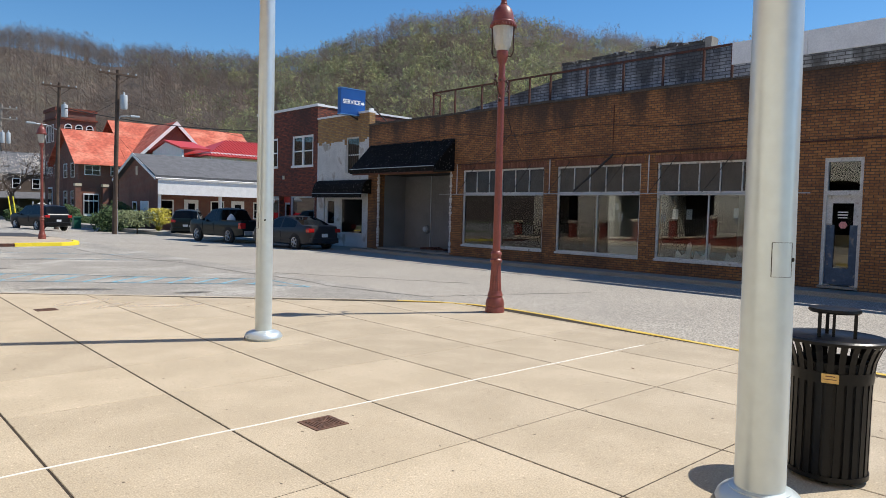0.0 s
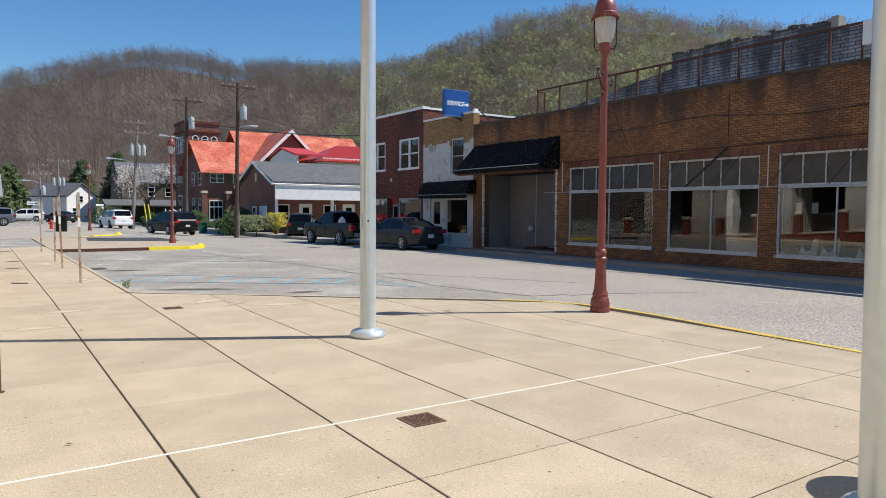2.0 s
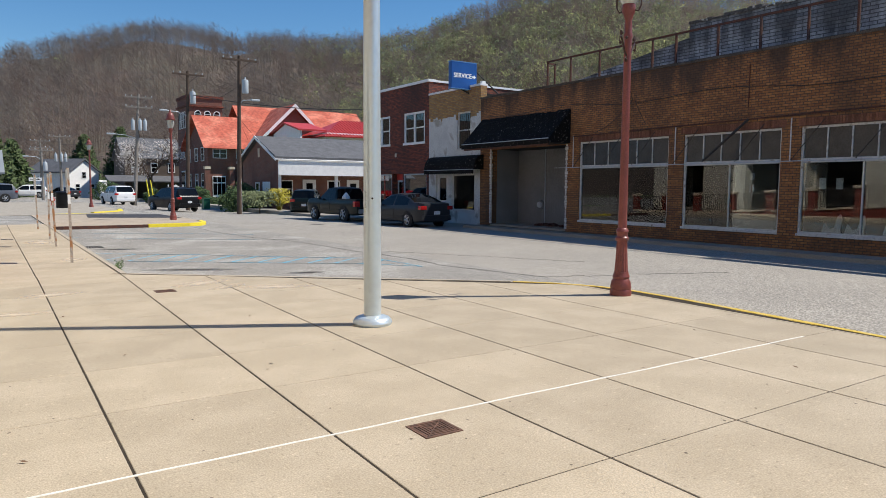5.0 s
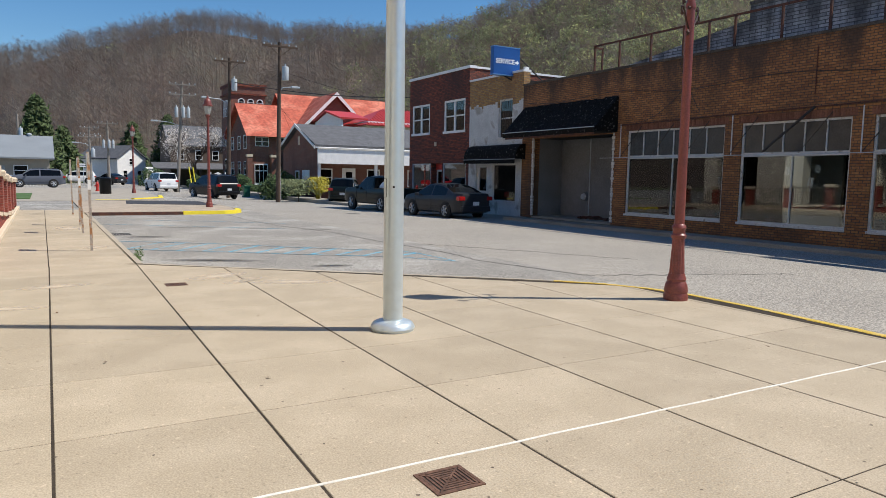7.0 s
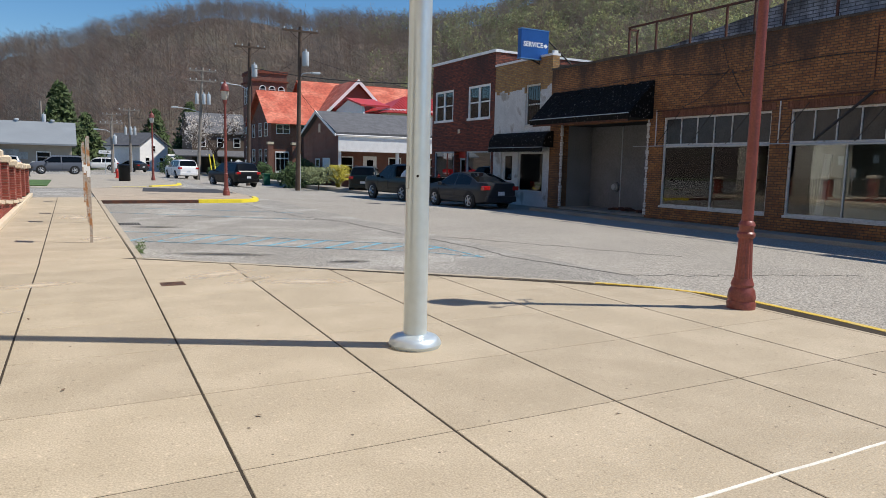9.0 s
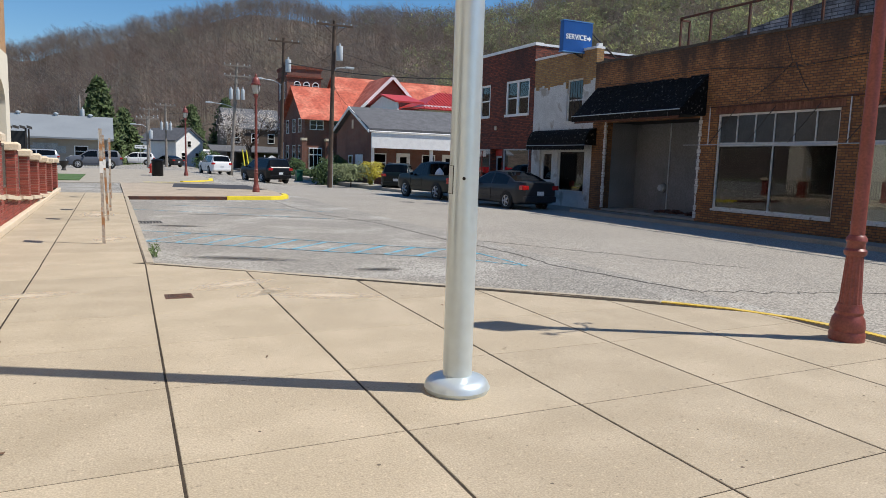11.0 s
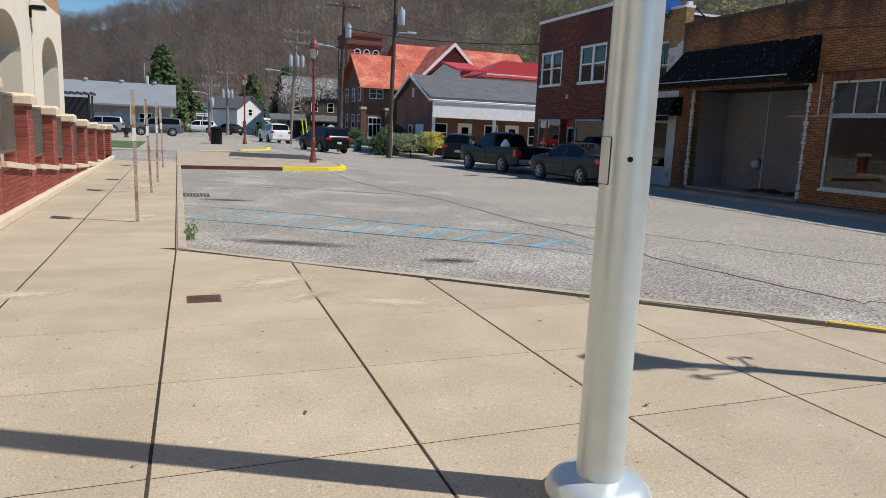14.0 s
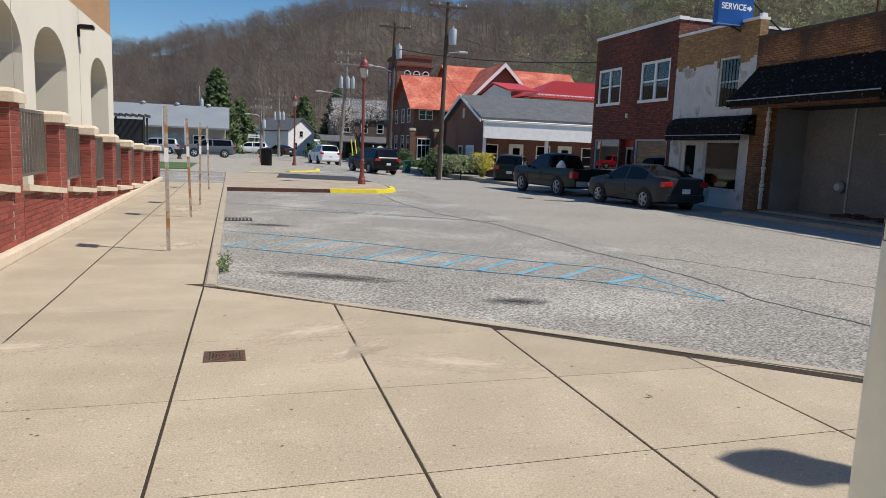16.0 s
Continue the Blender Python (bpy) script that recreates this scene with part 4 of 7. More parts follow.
d2 = part("shop_door", B((FX + 0.1, FX + 0.15, 29.05, 29.27, -0.05, 2.2), (FX + 0.1, FX + 0.15, 29.88, 30.1, -0.05, 2.2), (FX + 0.1, FX + 0.15, 29.27, 29.88, -0.05, 0.95), (FX + 0.1, FX + 0.15, 29.27, 29.88, 2.05, 2.2)), WORN_WHITE, wb)
part("pane", B(FX + 0.12, FX + 0.13, 29.27, 29.88, 0.95, 2.05), GLASS, d2)
sa = thing("rounded_awning", "small black barrel-shaped fabric awning over the shop window", "awning", (FX, 28.4, 2.3), worldly=True)
bm = bmesh.new()
arc = [(FX + 0.01, 3.06), (FX - 0.14, 3.05), (FX - 0.3, 2.97), (FX - 0.43, 2.83), (FX - 0.51, 2.64), (FX - 0.55, 2.4)]
for (xa, za), (xb, zb) in zip(arc, arc[1:]):
    prism(bm, [(xa, 26.15, za), (xb, 26.15, zb), (xb + 0.02, 26.15, zb - 0.02), (xa, 26.15, za - 0.03)], (0, 4.15, 0))
part("canopy", bm, AWNING, sa)
for y in (26.13, 30.3):
    part("end_panel", P([(x, y, z) for x, z in arc] + [(FX + 0.01, y, 2.4)], (0, 0.02, 0)), AWNING, sa)
part("piping", R(((FX - 0.557, 26.13, 2.39), (FX - 0.557, 30.32, 2.39), 0.014), n=6), GALV, sa, "thin pale edge of the awning")
for k in range(24):
    y = 26.15 + k * 0.173
    part("valance_flap", P([(FX - 0.555, y, 2.39), (FX - 0.555, y, 2.23), (FX - 0.555, y + 0.0865, 2.19), (FX - 0.555, y + 0.173, 2.23), (FX - 0.555, y + 0.173, 2.39)], (0.012, 0, 0)), AWNING, sa)

# blue service sign over the white building
sg = thing("service_sign", "blue illuminated box sign with white lettering", "sign", (18.9, 27.35, 5.6))
part("box", B(-0.92, 0.92, -0.16, 0.16, 0.28, 1.82, bevel=0.03), BLUE_SIGN, sg)
EDGE_BLUE = material("pale blue edge", (0.1, 0.25, 0.5), 0.4)
for z in (0.25, 1.8):
    part("edge_trim", B(-0.94, 0.94, -0.175, 0.175, z, z + 0.05), EDGE_BLUE, sg)
tc = bpy.data.curves.new("lettering", "FONT")
tc.body, tc.size, tc.align_x, tc.align_y, tc.extrude = "SERVICE", 0.36, "CENTER", "CENTER", 0.004
tc.offset = 0.009
tob = bpy.data.objects.new("lettering_curve", tc)
tme = bpy.data.meshes.new_from_object(tob)
bpy.data.objects.remove(tob)
tme.materials.append(SIGN_WHITE)
let = new("lettering", tme)
let.parent = sg
sg.scale, sg.location.z = (0.76, 0.8, 0.77), 5.84
let.matrix_basis = pose(-0.12, -0.167, 1.02, 90, 0, 0)
part("arrow", P([(0.58, -0.172, 0.95), (0.70, -0.172, 0.95), (0.70, -0.172, 0.87), (0.85, -0.172, 1.01), (0.70, -0.172, 1.15), (0.70, -0.172, 1.07), (0.58, -0.172, 1.07)], (0, 0.006, 0)), SIGN_WHITE, sg)
part("support", R(((0.5, 0, 0.3), (0.5, 0, 0.0), 0.05), ((-0.2, 0, 0.3), (0.6, 0, 0.02), 0.04)), IRON, sg)
part("strut", R(((0.9, 0.1, 1.5), (2.4, -0.5, 0.05), 0.04)), IRON, sg)

# two-storey red brick building
rb = thing("brick_building", "two-storey dark red brick shop with white window frames", "building", (FX, 34, 0), worldly=True, kind="structure")
HB = [(34.78, 36.78, 3.87, 5.46), (31.18, 33.25, 3.85, 5.46), (34.6, 36.75, 0.45, 2.28), (33.4, 34.5, -0.3, 2.28), (31.0, 33.3, 0.45, 2.28)]
bm = bmesh.new()
wall_x(bm, FX + 0.03, FX + 0.38, 30.8, 37.1, -0.4, 6.85, HB)
box(bm, FX + 0.38, FX + 15, 36.8, 37.1, -0.4, 6.85)
box(bm, FX + 0.38, FX + 15, 30.8, 31.0, 5.8, 6.85)
part("wall", bm, RED_BRICK, rb)
part("coping", B((FX - 0.02, FX + 0.42, 30.76, 37.15, 6.85, 6.98), (FX + 0.42, FX + 15, 30.76, 31.0, 6.85, 6.95), (FX + 0.42, FX + 15, 36.75, 37.15, 6.85, 6.98)), WHITE, rb)
part("roof", B(FX + 0.38, FX + 15, 31.0, 36.8, 6.3, 6.4), SHADE_AND_ROOF_BLACK, rb)
part("back_room", B((FX + 4, FX + 4.1, 31.0, 36.8, -0.3, 6.3), (FX + 0.4, FX + 4, 31.0, 36.8, 3.0, 3.1)), SHADE_AND_ROOF_BLACK, rb)
for y0, y1, z0, z1 in HB[:2]:
    w = part("upper_window", B((FX + 0.05, FX + 0.17, y0, y0 + 0.11, z0, z1), (FX + 0.05, FX + 0.17, y1 - 0.11, y1, z0, z1), (FX + 0.05, FX + 0.17, y0 + 0.11, y1 - 0.11, z1 - 0.1, z1), (FX - 0.02, FX + 0.17, y0 - 0.04, y1 + 0.04, z0 - 0.06, z0 + 0.06), (FX + 0.05, FX + 0.17, (y0 + y1) / 2 - 0.07, (y0 + y1) / 2 + 0.07, z0 + 0.06, z1 - 0.1)), WHITE, rb)
    for a, b in ((y0 + 0.11, (y0 + y1) / 2 - 0.07), ((y0 + y1) / 2 + 0.07, y1 - 0.11)):
        part("sash_bar", B(FX + 0.07, FX + 0.14, a, b, (z0 + z1) / 2 - 0.03, (z0 + z1) / 2 + 0.03), WHITE, w)
        part("pane", B(FX + 0.1, FX + 0.106, a, b, z0 + 0.06, z1 - 0.1), GLASS, w)
        part("blind", B(FX + 0.2, FX + 0.21, a, b, z0 + 0.06 + 0.2, z1 - 0.1), BLIND, w)
for y0, y1, z0, z1 in (HB[2], HB[4]):
    w = part("shop_window", B((FX + 0.05, FX + 0.15, y0, y0 + 0.06, z0, z1), (FX + 0.05, FX + 0.15, y1 - 0.06, y1, z0, z1), (FX + 0.05, FX + 0.15, y0 + 0.06, y1 - 0.06, z1 - 0.06, z1), (FX + 0.05, FX + 0.15, y0 + 0.06, y1 - 0.06, z0, z0 + 0.06)), GALV, rb)
    part("pane", B(FX + 0.1, FX + 0.106, y0 + 0.06, y1 - 0.06, z0 + 0.06, z1 - 0.06), FILM_GLASS, w)
part("door_panel", B(FX + 0.3, FX + 0.34, 33.4, 34.5, 1.95, 2.28), RED_PAINT, rb)
dd = part("shop_door", B((FX + 0.3, FX + 0.35, 33.45, 33.55, -0.2, 1.95), (FX + 0.3, FX + 0.35, 34.3, 34.4, -0.2, 1.95), (FX + 0.3, FX + 0.35, 33.55, 34.3, -0.2, 0.1), (FX + 0.3, FX + 0.35, 33.55, 34.3, 1.85, 1.95)), GALV, rb)
part("pane", B(FX + 0.32, FX + 0.33, 33.55, 34.3, 0.1, 1.85), GLASS, dd)
part("vent", B(FX - 0.03, FX + 0.03, 34.0, 34.15, 3.2, 3.4), CREAM, rb)
part("roof_flashing", B(FX + 0.6, FX + 5, 30.3, 30.5, 6.15, 6.3), GALV, rb)

# ---- plaza things ----
def flagpole(x, y, r, top, hatch, label, disc, z_low):
    f = thing("flagpole", label, "flagpole", (x, y, 0), group="flagpoles on the plaza")
    part("shaft", L([(r, 0.0), (r * 0.97, 2.0), (r * 0.86, 5.0), (r * 0.6, top)], 40), SILVER, f, smooth=True)
    part("base_cover", L([(disc, 0.0), (disc + 0.012, 0.03), (disc, 0.06), (disc * 0.9, 0.085), (disc * 0.74, 0.098), (r + 0.03, 0.105), (r + 0.012, 0.11), (r, 0.112)], 40), SILVER, f, smooth=True)
    a = radians(hatch)
    c, s = math.cos(a), math.sin(a)
    bm = bmesh.new()
    rings = []
    rr = r * 0.985 + 0.002
    for k in range(9):
        t = a + (k - 4) / 4 * 0.42
        rings.append([bm.verts.new((rr * math.cos(t), rr * math.sin(t), z)) for z in (z_low, z_low + 0.18)])
    inner = []
    for k in range(9):
        t = a + (k - 4) / 4 * 0.42
        inner.append([bm.verts.new(((rr - 0.006) * math.cos(t), (rr - 0.006) * math.sin(t), z)) for z in (z_low, z_low + 0.18)])
    for u, v, p, q in zip(rings, rings[1:], inner, inner[1:]):
        bm.faces.new((u[0], v[0], v[1], u[1])), bm.faces.new((p[1], q[1], q[0], p[0]))
        bm.faces.new((u[1], v[1], q[1], p[1])), bm.faces.new((p[0], q[0], v[0], u[0]))
    for u, p in ((rings[0], inner[0]), (rings[-1], inner[-1])):
        bm.faces.new((u[0], u[1], p[1], p[0]))
    hp = part("hatch", bm, SILVER, f, "small access hatch", smooth=True)
    bm = bmesh.new()
    ro = rr + 0.0012
    for t0, t1, z0, z1 in ((-0.43, 0.43, z_low - 0.0022, z_low), (-0.43, 0.43, z_low + 0.18, z_low + 0.1822), (-0.438, -0.42, z_low, z_low + 0.18), (0.42, 0.438, z_low, z_low + 0.18)):
        n = 8 if t1 - t0 > 0.1 else 1
        for k in range(n):
            u, v = a + t0 + (t1 - t0) * k / n, a + t0 + (t1 - t0) * (k + 1) / n
            prism(bm, [(ro * math.cos(u), ro * math.sin(u), z0), (ro * math.cos(v), ro * math.sin(v), z0), (ro * math.cos(v), ro * math.sin(v), z1), (ro * math.cos(u), ro * math.sin(u), z1)], (-0.004 * c, -0.004 * s, 0))
    part("hatch_gap", bm, IRON, hp)
    return f

def knob(f, r, ang, z):
    c, s = math.cos(radians(ang)), math.sin(radians(ang))
    part("lock_hole", R(((c * (r - 0.02), s * (r - 0.02), z), (c * (r + 0.004), s * (r + 0.004), z), 0.011), n=12), BLACK_METAL, f)

fp = flagpole(4.14, 8.11, 0.1, 9.0, 172, "silver aluminium flagpole with a round base cover", 0.215, 1.345)
knob(fp, 0.099, 243, 1.445)
fp2 = flagpole(3.942, 2.08, 0.134, 10.5, 233, "thicker silver aluminium flagpole with an access hatch", 0.22, 1.29)
fp2.matrix_basis = pose(3.942, 2.08, 0) @ Matrix.Rotation(radians(0.6), 4, Vector((-0.68, -0.73, 0)))
knob(fp2, 0.134, 262, 1.38)


def street_lamp(x, y, z=0.0, turn=0.0, label="red painted cast-iron street lamp with acorn globe"):
    s = thing("street_lamp", label, "street lamp", (x, y, z), turn, group="street lamps")
    part("base", L([(0.165, 0), (0.17, 0.06), (0.155, 0.09), (0.165, 0.12), (0.15, 0.2), (0.125, 0.24), (0.135, 0.27), (0.118, 0.31), (0.112, 0.34)], 28), RED_METAL, s, smooth=True)
    part("fluted_shaft", L([(0.105, 0.34), (0.095, 0.5), (0.08, 0.78)], 32, flute=-0.07), RED_METAL, s)
    part("collar", L([(0.09, 0.78), (0.105, 0.80), (0.105, 0.83), (0.085, 0.85), (0.085, 0.9), (0.1, 0.92), (0.09, 0.95), (0.07, 0.97)], 28), RED_METAL, s, smooth=True)
    part("pole", L([(0.068, 0.97), (0.062, 2.2), (0.056, 3.62)], 24), RED_METAL, s, smooth=True)
    part("neck", L([(0.066, 3.62), (0.07, 3.66), (0.055, 3.7), (0.06, 3.8), (0.05, 3.86), (0.075, 3.93), (0.10, 3.99), (0.10, 4.07), (0.085, 4.1)], 28), RED_METAL, s, smooth=True)
    for sx in (-1, 1):
        bm = bmesh.new()
        pipe(bm, [(sx * 0.06, 0, 3.38), (sx * 0.14, 0, 3.42), (sx * 0.24, 0, 3.52), (sx * 0.33, 0, 3.6), (sx * 0.38, 0, 3.58), (sx * 0.39, 0, 3.53), (sx * 0.35, 0, 3.51)], 0.014, 6)
        pipe(bm, [(sx * 0.33, 0, 3.6), (sx * 0.36, 0, 3.67), (sx * 0.31, 0, 3.69), (sx * 0.29, 0, 3.65)], 0.011, 6)
        for q in ((0.35, 3.51), (0.29, 3.65), (0.07, 3.32), (0.07, 3.62)):
            bmesh.ops.create_uvsphere(bm, u_segments=8, v_segments=6, radius=0.024, matrix=Matrix.Translation((sx * q[0], 0, q[1])))
        pipe(bm, [(sx * 0.06, 0, 3.36), (sx * 0.12, 0, 3.33), (sx * 0.09, 0, 3.29)], 0.01, 6)
        part("scroll_arm", bm, DARK_RED, s, smooth=True)
        bm = bmesh.new()
        pipe(bm, [(0, sx * 0.07, 4.0), (0, sx * 0.15, 3.98), (0, sx * 0.19, 4.05), (0, sx * 0.195, 4.45)], 0.012, 6)
        part("cage_rod", bm, DARK_RED, s, smooth=True)
    part("globe", L([(0.10, 4.08), (0.135, 4.14), (0.165, 4.3), (0.18, 4.46)], 36, flute=-0.02), LENS, s, "frosted ribbed glass")
    part("lamp_core", L([(0.05, 4.1), (0.06, 4.16), (0.055, 4.36), (0.03, 4.42)], 14), BULB, s, smooth=True)
    part("hood", L([(0.2, 4.44), (0.215, 4.47), (0.21, 4.51), (0.185, 4.53), (0.175, 4.62), (0.14, 4.71), (0.085, 4.765), (0.055, 4.78), (0.06, 4.80), (0.045, 4.83), (0.05, 4.86), (0.02, 4.9), (0.0, 4.95)], 32), RED_METAL, s, smooth=True)
    bm = bmesh.new()
    for k in range(24):
        t = 2 * math.pi * k / 24
        bmesh.ops.create_uvsphere(bm, u_segments=6, v_segments=4, radius=0.022, matrix=Matrix.Translation((0.215 * math.cos(t), 0.215 * math.sin(t), 4.455)))
    part("hood_trim", bm, RED_METAL, s, smooth=True)
    return s

lamp = street_lamp(8.28, 8.12, turn=24)
lamp.scale = (0.93, 0.93, 1.028)
for x, y, z in ((7.72, 34.7, 0.0), (7.0, 58.0, -0.04)):
    copy_thing(lamp, pose(x, y, z, 0, 0, 24))


def litter_bin(x, y, turn):
    t = thing("litter_bin", "black slatted steel litter bin with rain lid and brass plate", "litter bin", (x, y, 0), turn)
    n, R0, R1, H = 26, 0.26, 0.345, 0.87
    part("base_ring", L([(0.27, 0.03), (0.275, 0.03), (0.275, 0.06), (0.25, 0.06), (0.25, 0.03)], 40), BLACK_METAL, t, smooth=True)
    part("liner", L([(0.235, 0.05), (0.24, 0.74), (0.225, 0.74), (0.22, 0.08)], 40), LINER, t, smooth=True)
    for k in range(n):
        a = 2 * math.pi * k / n
        c, s = math.cos(a), math.sin(a)
        bm = bmesh.new()
        w = 0.021
        pts = [(R0, 0.04), (R0, 0.55), (R0 + 0.004, 0.66), (R0 + 0.02, 0.75), (R0 + 0.05, 0.82), (R1, H)]
        rows = []
        for r, z in pts:
            rows.append([bm.verts.new((c * (r + d) - s * e, s * (r + d) + c * e, z)) for d, e in ((0, -w), (0.007, -w), (0.007, w), (0, w))])
        for u, v in zip(rows, rows[1:]):
            for j in range(4):
                bm.faces.new((u[j], u[(j + 1) % 4], v[(j + 1) % 4], v[j]))
        part("slat", bm, BLACK_METAL, t)
    part("band", L([(R0 + 0.006, 0.62), (R0 + 0.014, 0.62), (R0 + 0.02, 0.69), (R0 + 0.012, 0.69)], 48), BLACK_METAL, t, smooth=True)
    part("rim", L([(R1 - 0.012, H - 0.01), (R1 + 0.012, H - 0.012), (R1 + 0.018, H + 0.006), (R1, H + 0.016), (R1 - 0.016, H + 0.008)], 48), BLACK_METAL, t, smooth=True)
    part("lid", L([(0.0, 1.035), (0.165, 1.03), (0.175, 1.04), (0.172, 1.055), (0.0, 1.066)], 40), BLACK_METAL, t, smooth=True)
    for k in range(3):
        a = radians(120 * k + 80)
        part("lid_strut", B(0.14 * math.cos(a) - 0.012, 0.14 * math.cos(a) + 0.012, 0.14 * math.sin(a) - 0.012, 0.14 * math.sin(a) + 0.012, 0.74, 1.035), BLACK_METAL, t)
    part("lid_post", B(-0.03, 0.03, -0.01, 0.01, 0.7, 1.035), BLACK_METAL, t)
    pl = part("plate", B(R0 + 0.016, R0 + 0.028, -0.055, 0.055, 0.63, 0.685), BRASS, t, "small engraved brass plate")
    part("engraving", B((R0 + 0.028, R0 + 0.029, -0.03, 0.03, 0.668, 0.674), (R0 + 0.028, R0 + 0.029, -0.04, 0.04, 0.65, 0.655)), RUST, pl)
    for leg in ((-0.2, -0.17, -0.02, 0.02, 0, 0.05), (0.17, 0.2, -0.02, 0.02, 0, 0.05), (-0.02, 0.02, 0.17, 0.2, 0, 0.05)):
        part("bin_leg", B(*leg), BLACK_METAL, t)
    return t
litter_bin(4.75, 2.0, 196).scale = (0.84, 0.84, 1.0)

# handrail of the building's ramp
hr = thing("handrail", "brown painted bent pipe handrail", "handrail", (0.24, 7.42, 0))
bm = bmesh.new()
pipe(bm, [(0, 0, 0), (0, 0, 0.80), (-0.02, 0, 0.87), (-0.07, 0.005, 0.92), (-0.14, 0.01, 0.935), (-1.4, 0.05, 0.94)], 0.024, 12)
part("pipe", bm, material("brown handrail paint", (0.07, 0.04, 0.035), 0.45), hr, smooth=True)
part("foot", L([(0.05, 0), (0.05, 0.006), (0.026, 0.008)], 16), RUST, hr)

# sign posts along the pavement
def sign_post(x, y, h, lean=0.0):
    s = thing("sign_post", "thin weathered rusty steel sign post beside the kerb", "sign post", (x, y, 0), group="sign posts along the kerb")
    part("post", P([(-0.024, -0.012, 0), (-0.024, 0.012, 0), (-0.012, 0.022, 0), (0.012, 0.022, 0), (0.024, 0.012, 0), (0.024, -0.012, 0)], (lean, 0, h)), POST, s)
    part("sign_plate", B(-0.032 + lean, -0.027 + lean, -0.15, 0.15, h - 0.5, h - 0.04), GALV, s, "thin metal sign plate seen edge on")
    part("sticker", B(-0.026 + lean * 0.7, 0.026 + lean * 0.7, -0.016, -0.013, h * 0.62, h * 0.72), PAPER, s)
for x, y, h, lean in ((1.9, 16.9, 1.92, -0.01), (1.95, 21.3, 1.9, -0.06), (2.0, 24.1, 1.9, 0.02), (2.02, 29.8, 1.95, -0.03)):
    sign_post(x, y, h, lean)

# weeds in the kerb corner
def leaf_cloud(name, mat, label, category, at, pts, size, seed, kind="", group=""):
    """Many small leaves at given places round a base."""
    rng = random.Random(seed)
    vs, fs = [], []
    for p in pts:
        d = Vector((rng.gauss(0, 1), rng.gauss(0, 1), rng.gauss(0, 1))).normalized()
        e = d.orthogonal().normalized()
        s = size * rng.uniform(0.6, 1.4)
        k = len(vs)
        vs += [Vector(p) - d * s, Vector(p) + e * s * 0.45, Vector(p) + d * s, Vector(p) - e * s * 0.45]
        fs.append((k, k + 1, k + 2, k + 3))
    me = bpy.data.meshes.new(name)
    me.from_pydata([tuple(v) for v in vs], [], fs)
    me.materials.append(mat)
    ob = new(name, me)
    ob.location = at
    return tagged(ob, label, category, group, kind) if label else ob
rng = random.Random(3)
weed = []
for st in range(18):
    a, b = rng.uniform(-0.05, 0.05), rng.uniform(-0.1, 0.1)
    h = rng.uniform(0.1, 0.27)
    for k in range(12):
        f = k / 12
        weed.append((a * (1 + f * 0.7) + rng.gauss(0, 0.02), b * (1 + f) + rng.gauss(0, 0.02), h * f + 0.02))
leaf_cloud("weed", material("weed leaf", (0.08, 0.13, 0.035), 0.8, island=0.4), "leggy green weed growing in the kerb corner", "weed", (2.62, 15.9, -0.12), weed, 0.019, 4, kind="stuff")
leaves = []
rng = random.Random(9)
for x, y in ((5.25, 10.65), (2.55, 7.0), (4.6, 6.1), (1.5, 8.0), (3.1, 9.3), (0.6, 5.6), (6.1, 7.7), (5.0, 8.9), (2.9, 13.2), (7.0, 5.9), (6.4, 4.4), (1.2, 10.4)):
    lf = leaf_cloud("dry_leaf", material("dry leaf", (0.14, 0.08, 0.045), 0.8) if not leaves else leaves[0], "small dry brown leaf lying on the slabs", "leaf", (x, y, 0.012), [(rng.gauss(0, 0.008), rng.gauss(0, 0.008), 0.0)], 0.028, int(x * 100), group="dry leaves on the plaza")
    lf.rotation_euler = (radians(10), 0, rng.uniform(0, 6))
    leaves.append(lf.data.materials[0])
    for v in lf.data.vertices:
        v.co.z *= 0.25

# ---- building with the arcade ----
ar = thing("arcade_building", "cream stucco arcade with tan brick storey above", "building", (-1.2, 23, 0), worldly=True, kind="structure")
def arch_wall(bm, x0, x1, y0, y1, z0, z1, arches, spring, rise):
    """A wall across x pierced by round-headed openings, as butted solids."""
    ys = [y0] + [v for a in sorted(arches) for v in a] + [y1]
    for a, b in zip(ys[::2], ys[1::2]):
        box(bm, x0, x1, a, b, z0, z1)
    n = 14
    for a, b in arches:
        c, r = (a + b) / 2, (b - a) / 2
        for k in range(n):
            t0, t1 = math.pi * k / n, math.pi * (k + 1) / n
            p0, p1 = (c - r * math.cos(t0), spring + rise * math.sin(t0)), (c - r * math.cos(t1), spring + rise * math.sin(t1))
            prism(bm, [(x0, p0[0], p0[1]), (x0, p1[0], p1[1]), (x0, p1[0], z1), (x0, p0[0], z1)], (x1 - x0, 0, 0))
bm = bmesh.new()
ARCHES = [(5.6, 8.6), (11.6, 14.6), (19.75, 22.75), (23.6, 26.6), (29.6, 32.55)]
arch_wall(bm, -1.95, -1.2, -8.0, 33.6, 0.0, 4.85, ARCHES, 3.05, 0.83)
part("arcade_wall", bm, STUCCO, ar, "cream stucco wall with round arches")
part("brick_storey", B(-1.95, -1.23, -8.0, 33.57, 4.85, 9.5), brick_material("tan brick", (0.50, 0.27, 0.11), (0.40, 0.20, 0.08), (0.42, 0.32, 0.22), (0.3, 0.17, 0.08)), ar, "tan brick upper storey")
w = part("brick_return", B(-9, -1.95, 33.2, 33.57, 0.0, 9.5), STUCCO, ar)
part("upper_window", B((-1.24, -1.2, 29.8, 30.7, 5.75, 5.9), (-1.26, -1.225, 29.85, 30.65, 5.9, 7.6)), CREAM, ar)
